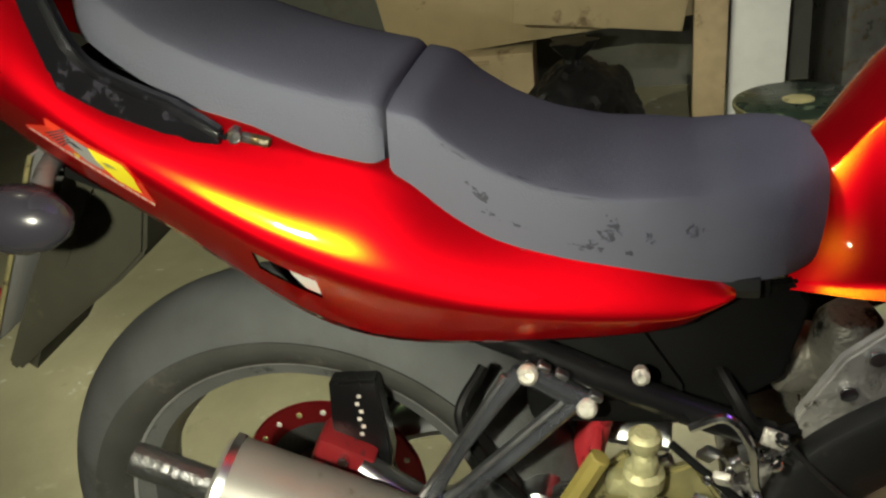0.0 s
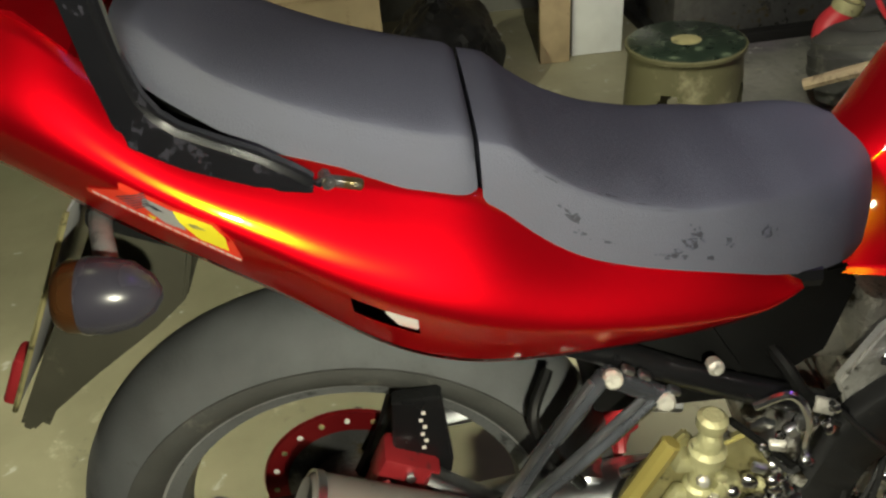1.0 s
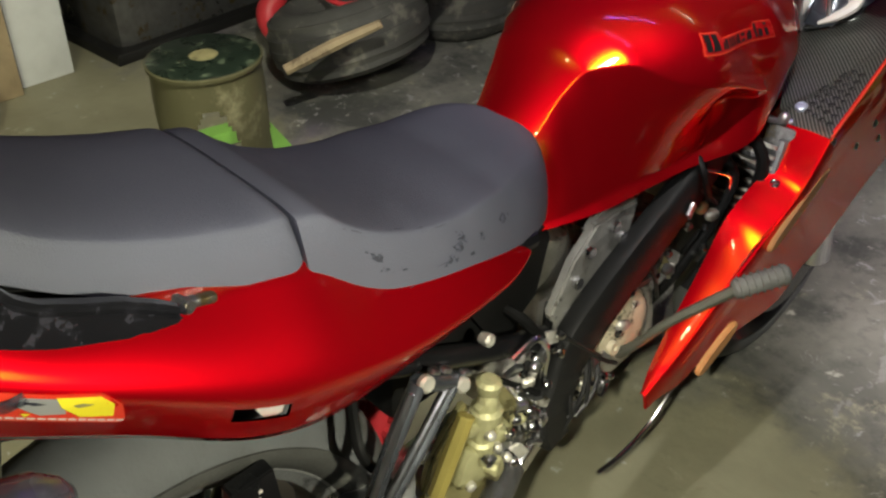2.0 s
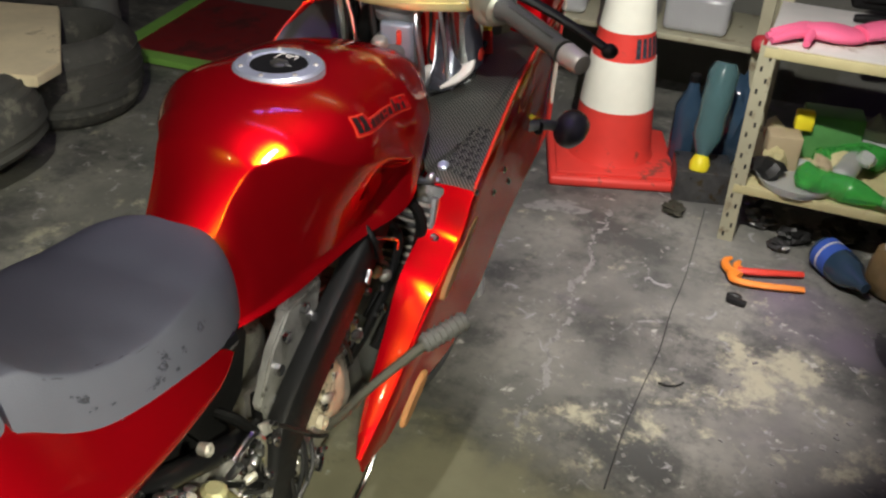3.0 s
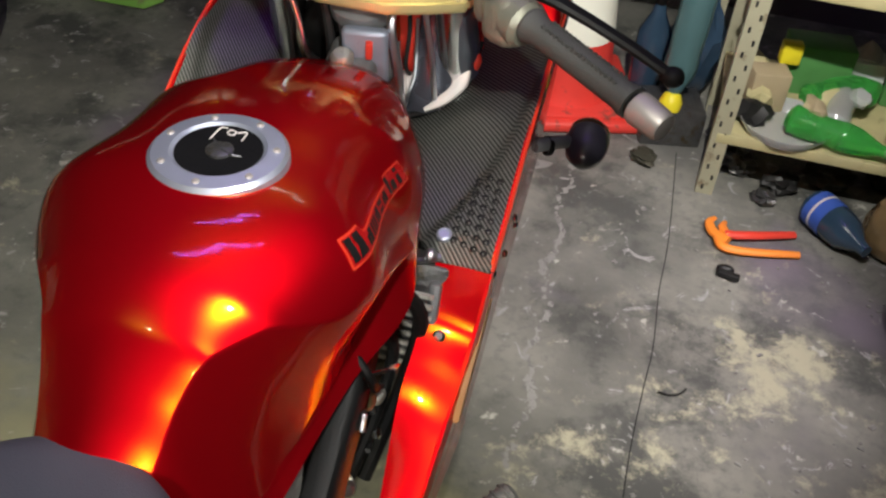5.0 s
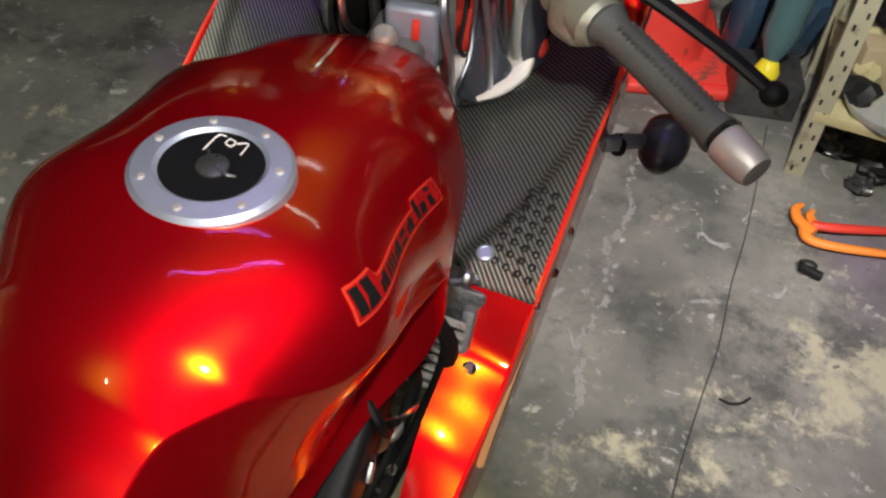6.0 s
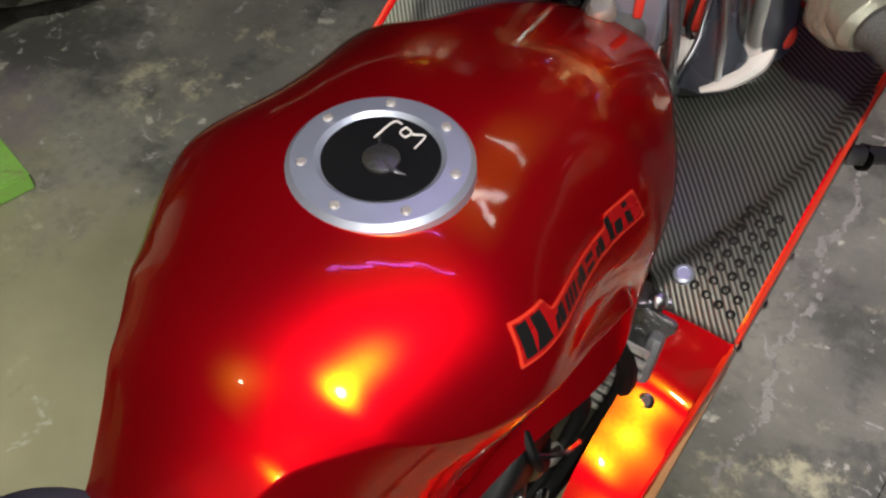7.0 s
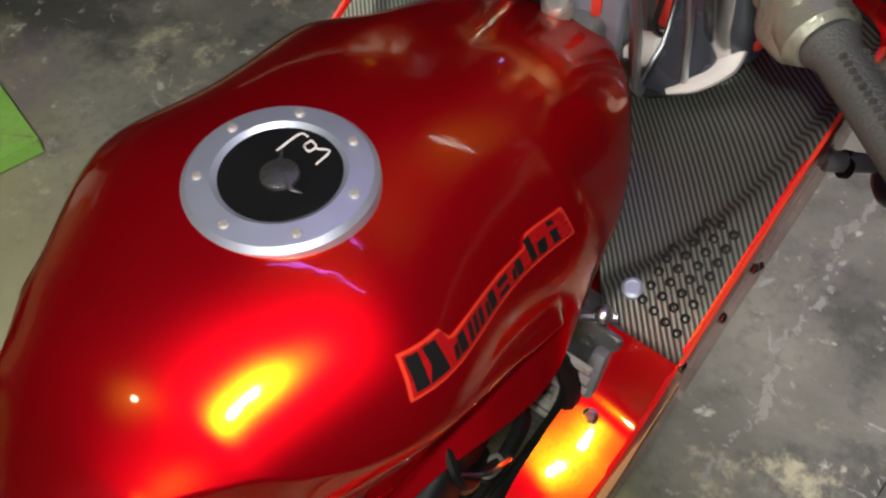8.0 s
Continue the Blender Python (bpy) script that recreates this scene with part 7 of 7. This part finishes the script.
def old_tyre(name, where, r, w, tilt, label, way=(1, 0)):
    ob = thing(name, where, label, "tyre", "old tyres")
    n_ = []
    for k in range(22):
        a = -2.2 + 4.4 * k / 21
        n_.append((r - 0.07 + 0.07 * math.cos(a), w / 2 * math.sin(a) * (1 if abs(a) < 1.57 else 1 - 0.25 * (abs(a) - 1.57))))
    axis = (way[0] * math.sin(radians(tilt)), way[1] * math.sin(radians(tilt)), math.cos(radians(tilt)))
    c = (where[0], where[1], where[2] + w / 2 + abs(math.sin(radians(tilt))) * r * 0.9)
    part("carcass", torus_ring(c, axis, n_, 56), OLDRUBBER, ob)
    for h in (-0.07, -0.035, 0.0, 0.035, 0.07):
        rr = r - 0.07 + 0.07 * math.cos(math.asin(min(1, abs(h) / (w / 2))))
        part("tread_rib", torus_ring(Vector(c) + Vector(axis) * h, axis, [(rr - 0.004, -0.012), (rr + 0.003, -0.010), (rr + 0.003, 0.010), (rr - 0.004, 0.012)], 48), OLDRUBBER, ob)
    return ob


old_tyre("tyre", (-1.54, 1.27, 0), 0.25, 0.21, 16, "dusty worn tyre lying tilted on the floor", (-0.95, -0.30))
old_tyre("tyre", (-1.66, 1.82, 0), 0.26, 0.28, 0, "dusty worn tyre lying on the floor")
solo("metal_drum", join(lathe([(0.075, 0), (0.08, 0.004), (0.08, 0.15), (0.083, 0.153), (0.083, 0.160), (0.08, 0.163), (0.08, 0.30), (0.074, 0.305)], (-1.86, 2.24, 0), n=28)), HEADGREY, (-1.86, 2.24, 0), "dull grey metal drum standing on the floor", "drum")
solo("timber_stick", tube([(-1.364, 0.912, 0.200), (-1.299, 1.031, 0.255), (-1.217, 1.138, 0.310)], [0.015, 0.017, 0.012], 7, 4), WOOD, (-1.299, 1.031, 0.24), "weathered timber stick across the old tyre", "timber")
solo("plywood_sheet", prism([(-1.335, 1.405), (-1.350, 1.515), (-1.70, 1.90), (-2.25, 1.75), (-1.84, 1.235)], 0.034, pose(0, 0, 0.298), 0.004), PLY, (-1.62, 1.77, 0.28), "pale plywood offcut lying on the old tyre", "plywood")
fun = thing("red_pipe_bend", (-1.76, 1.25, 0), "red rubber pipe bend lying beside the old tyre", "pipe")
part("bend", tube([(-1.86, 1.24, 0.20), (-1.87, 1.20, 0.15), (-1.84, 1.19, 0.105), (-1.78, 1.20, 0.090), (-1.71, 1.24, 0.120)], [0.036, 0.040, 0.042, 0.038, 0.026], 14, 6), RED_RUBBER, fun)
part("collar", torus_ring((-1.856, 1.245, 0.215), (0.15, 0.3, 1), [(0.030, -0.018), (0.044, -0.018), (0.046, 0.0), (0.044, 0.018), (0.030, 0.018)], 24), PALECAST, fun, "pale metal collar")
part("end_knob", ball((-1.695, 1.250, 0.135), (0.036, 0.034, 0.034), n=16), RED_RUBBER, fun)
solo("red_hose", tube([(-1.790, 1.330, 0.296), (-1.745, 1.268, 0.285), (-1.650, 1.254, 0.250), (-1.559, 1.270, 0.235), (-1.514, 1.329, 0.250), (-1.522, 1.398, 0.285), (-1.560, 1.44, 0.298)], 0.0085, 10), RED_RUBBER, (-1.65, 1.30, 0.24), "thin red hose looped under the plywood", "hose")
sack = thing("black_sack", (-1.76, 0.02, 0), "slumped black plastic sack on the floor", "sack")
part("bag", crumple((-1.76, 0.02, 0.180), (0.15, 0.25, 0.20), 31, 0.10, 5), PLASTIC, sack, angle=40)
part("tied_neck", loft([[(-1.76 + r * (1 + 0.25 * math.sin(5 * a)) * math.cos(a), 0.02 + r * (1 + 0.25 * math.sin(5 * a)) * math.sin(a), z) for a in [2 * math.pi * k / 30 for k in range(30)]] for r, z in ((0.050, 0.355), (0.022, 0.385), (0.020, 0.395), (0.045, 0.425), (0.060, 0.445))]), PLASTIC, sack, "gathered neck of the sack", angle=40)
board = thing("red_board", (-1.62, 2.5, 0), "dark red board with lime green edging lying on the floor", "board")
m_b = pose(-1.50, 2.55, 0.035, 3, 0, 3)
part("panel", prism([(-0.30, -0.24), (0.34, -0.24), (0.34, 0.34), (-0.30, 0.34)], 0.018, m_b, 0.003), REDBOARD, board)
part("near_edge", prism([(-0.36, -0.30), (0.30, -0.30), (0.34, -0.236), (-0.30, -0.236)], 0.024, m_b, 0.003), GREEN_EDGE, board, "lime green edging")
part("left_edge", prism([(-0.36, -0.30), (-0.297, -0.236), (-0.297, 0.34), (-0.36, 0.34)], 0.024, m_b, 0.003), GREEN_EDGE, board, "lime green edging")
frame_g = thing("picture_frame", (-1.2, 0.85, 0), "lime green wooden frame lying on the floor", "frame")
m_f = pose(-1.06, 0.79, 0.022, 0, 0, 167)
for nm, o in (("rail", [(0, 0), (0.42, 0), (0.36, -0.06), (0.06, -0.06)]), ("stile", [(0, 0), (0.06, -0.06), (0.06, -0.24), (0, -0.30)]), ("stile", [(0.42, 0), (0.36, -0.06), (0.36, -0.24), (0.42, -0.30)]), ("rail", [(0, -0.30), (0.06, -0.24), (0.36, -0.24), (0.42, -0.30)])):
    part(nm, prism([(x, -y - 0.0) for x, y in o], 0.04, m_f, 0.003), GREEN_EDGE, frame_g)
solo("wood_plank", box((-2.12, 0.42, 0.55), (0.03, 0.10, 1.1), (0, 6, 0), 0.004), WOOD, (-2.12, 0.42, 0), "yellowish timber plank leaning at the wall", "plank")
solo("white_panel", box((-2.16, 0.57, 0.60), (0.03, 0.17, 1.2), (0, 6, 0), 0.003), WHITEBOARD, (-2.16, 0.57, 0), "stained white panel leaning at the wall", "panel")
solo("cardboard_sheet", join(box((-2.30, -0.15, 0.60), (0.02, 1.05, 0.60), (6, 12, 0), 0.003), box((-2.22, 0.10, 0.52), (0.015, 0.55, 0.34), (-8, 16, 4), 0.003)), CARDBOARD, (-2.3, -0.15, 0.28), "creased brown cardboard sheet leaning on boxes", "cardboard")
old_box = thing("cardboard_box", (-2.45, -0.45, 0), "old brown cardboard box on the floor", "box")
part("body", box((-2.45, -0.45, 0.14), (0.36, 0.6, 0.28), (0, 0, 3), 0.006), CARDBOARD, old_box)
part("flap", box((-2.45, -0.45, 0.285), (0.40, 0.30, 0.006), (0, 8, 3), 0.001), CARDBOARD, old_box)
crate = thing("green_crate", (-2.2, -1.18, 0), "green plastic crate on the floor", "crate")
part("body", box((-2.2, -1.18, 0.205), (0.3, 0.36, 0.41), (0, 0, 8), 0.012), GREEN, crate)
part("rim", box((-2.2, -1.18, 0.425), (0.32, 0.38, 0.03), (0, 0, 8), 0.008), GREEN, crate)
part("grip_hole", box((-2.048, -1.159, 0.33), (0.006, 0.11, 0.03), (0, 0, 8), 0.002), SOLE, crate, "dark hand grip hole")
machine = thing("dark_machine", (-2.4, 1.1, 0), "greasy dark machine by the wall", "machine")
part("body", box((-2.4, 1.1, 0.35), (0.4, 0.6, 0.7), (0, 0, 4), 0.04), GREASY, machine)
part("motor", bar((-2.2, 0.95, 0.5), (-2.05, 0.95, 0.5), 0.07), GREASY, machine, "dark round motor")
part("pulley", lathe([(0.012, 0), (0.05, 0.004), (0.046, 0.02), (0.05, 0.036), (0.012, 0.04)], (-2.19, 1.2, 0.3), (1, 0, 0), 24), HEADGREY, machine, "grey belt pulley")
part("base_plate", box((-2.4, 1.1, 0.02), (0.48, 0.68, 0.04), (0, 0, 4), 0.006), SPAR, machine)
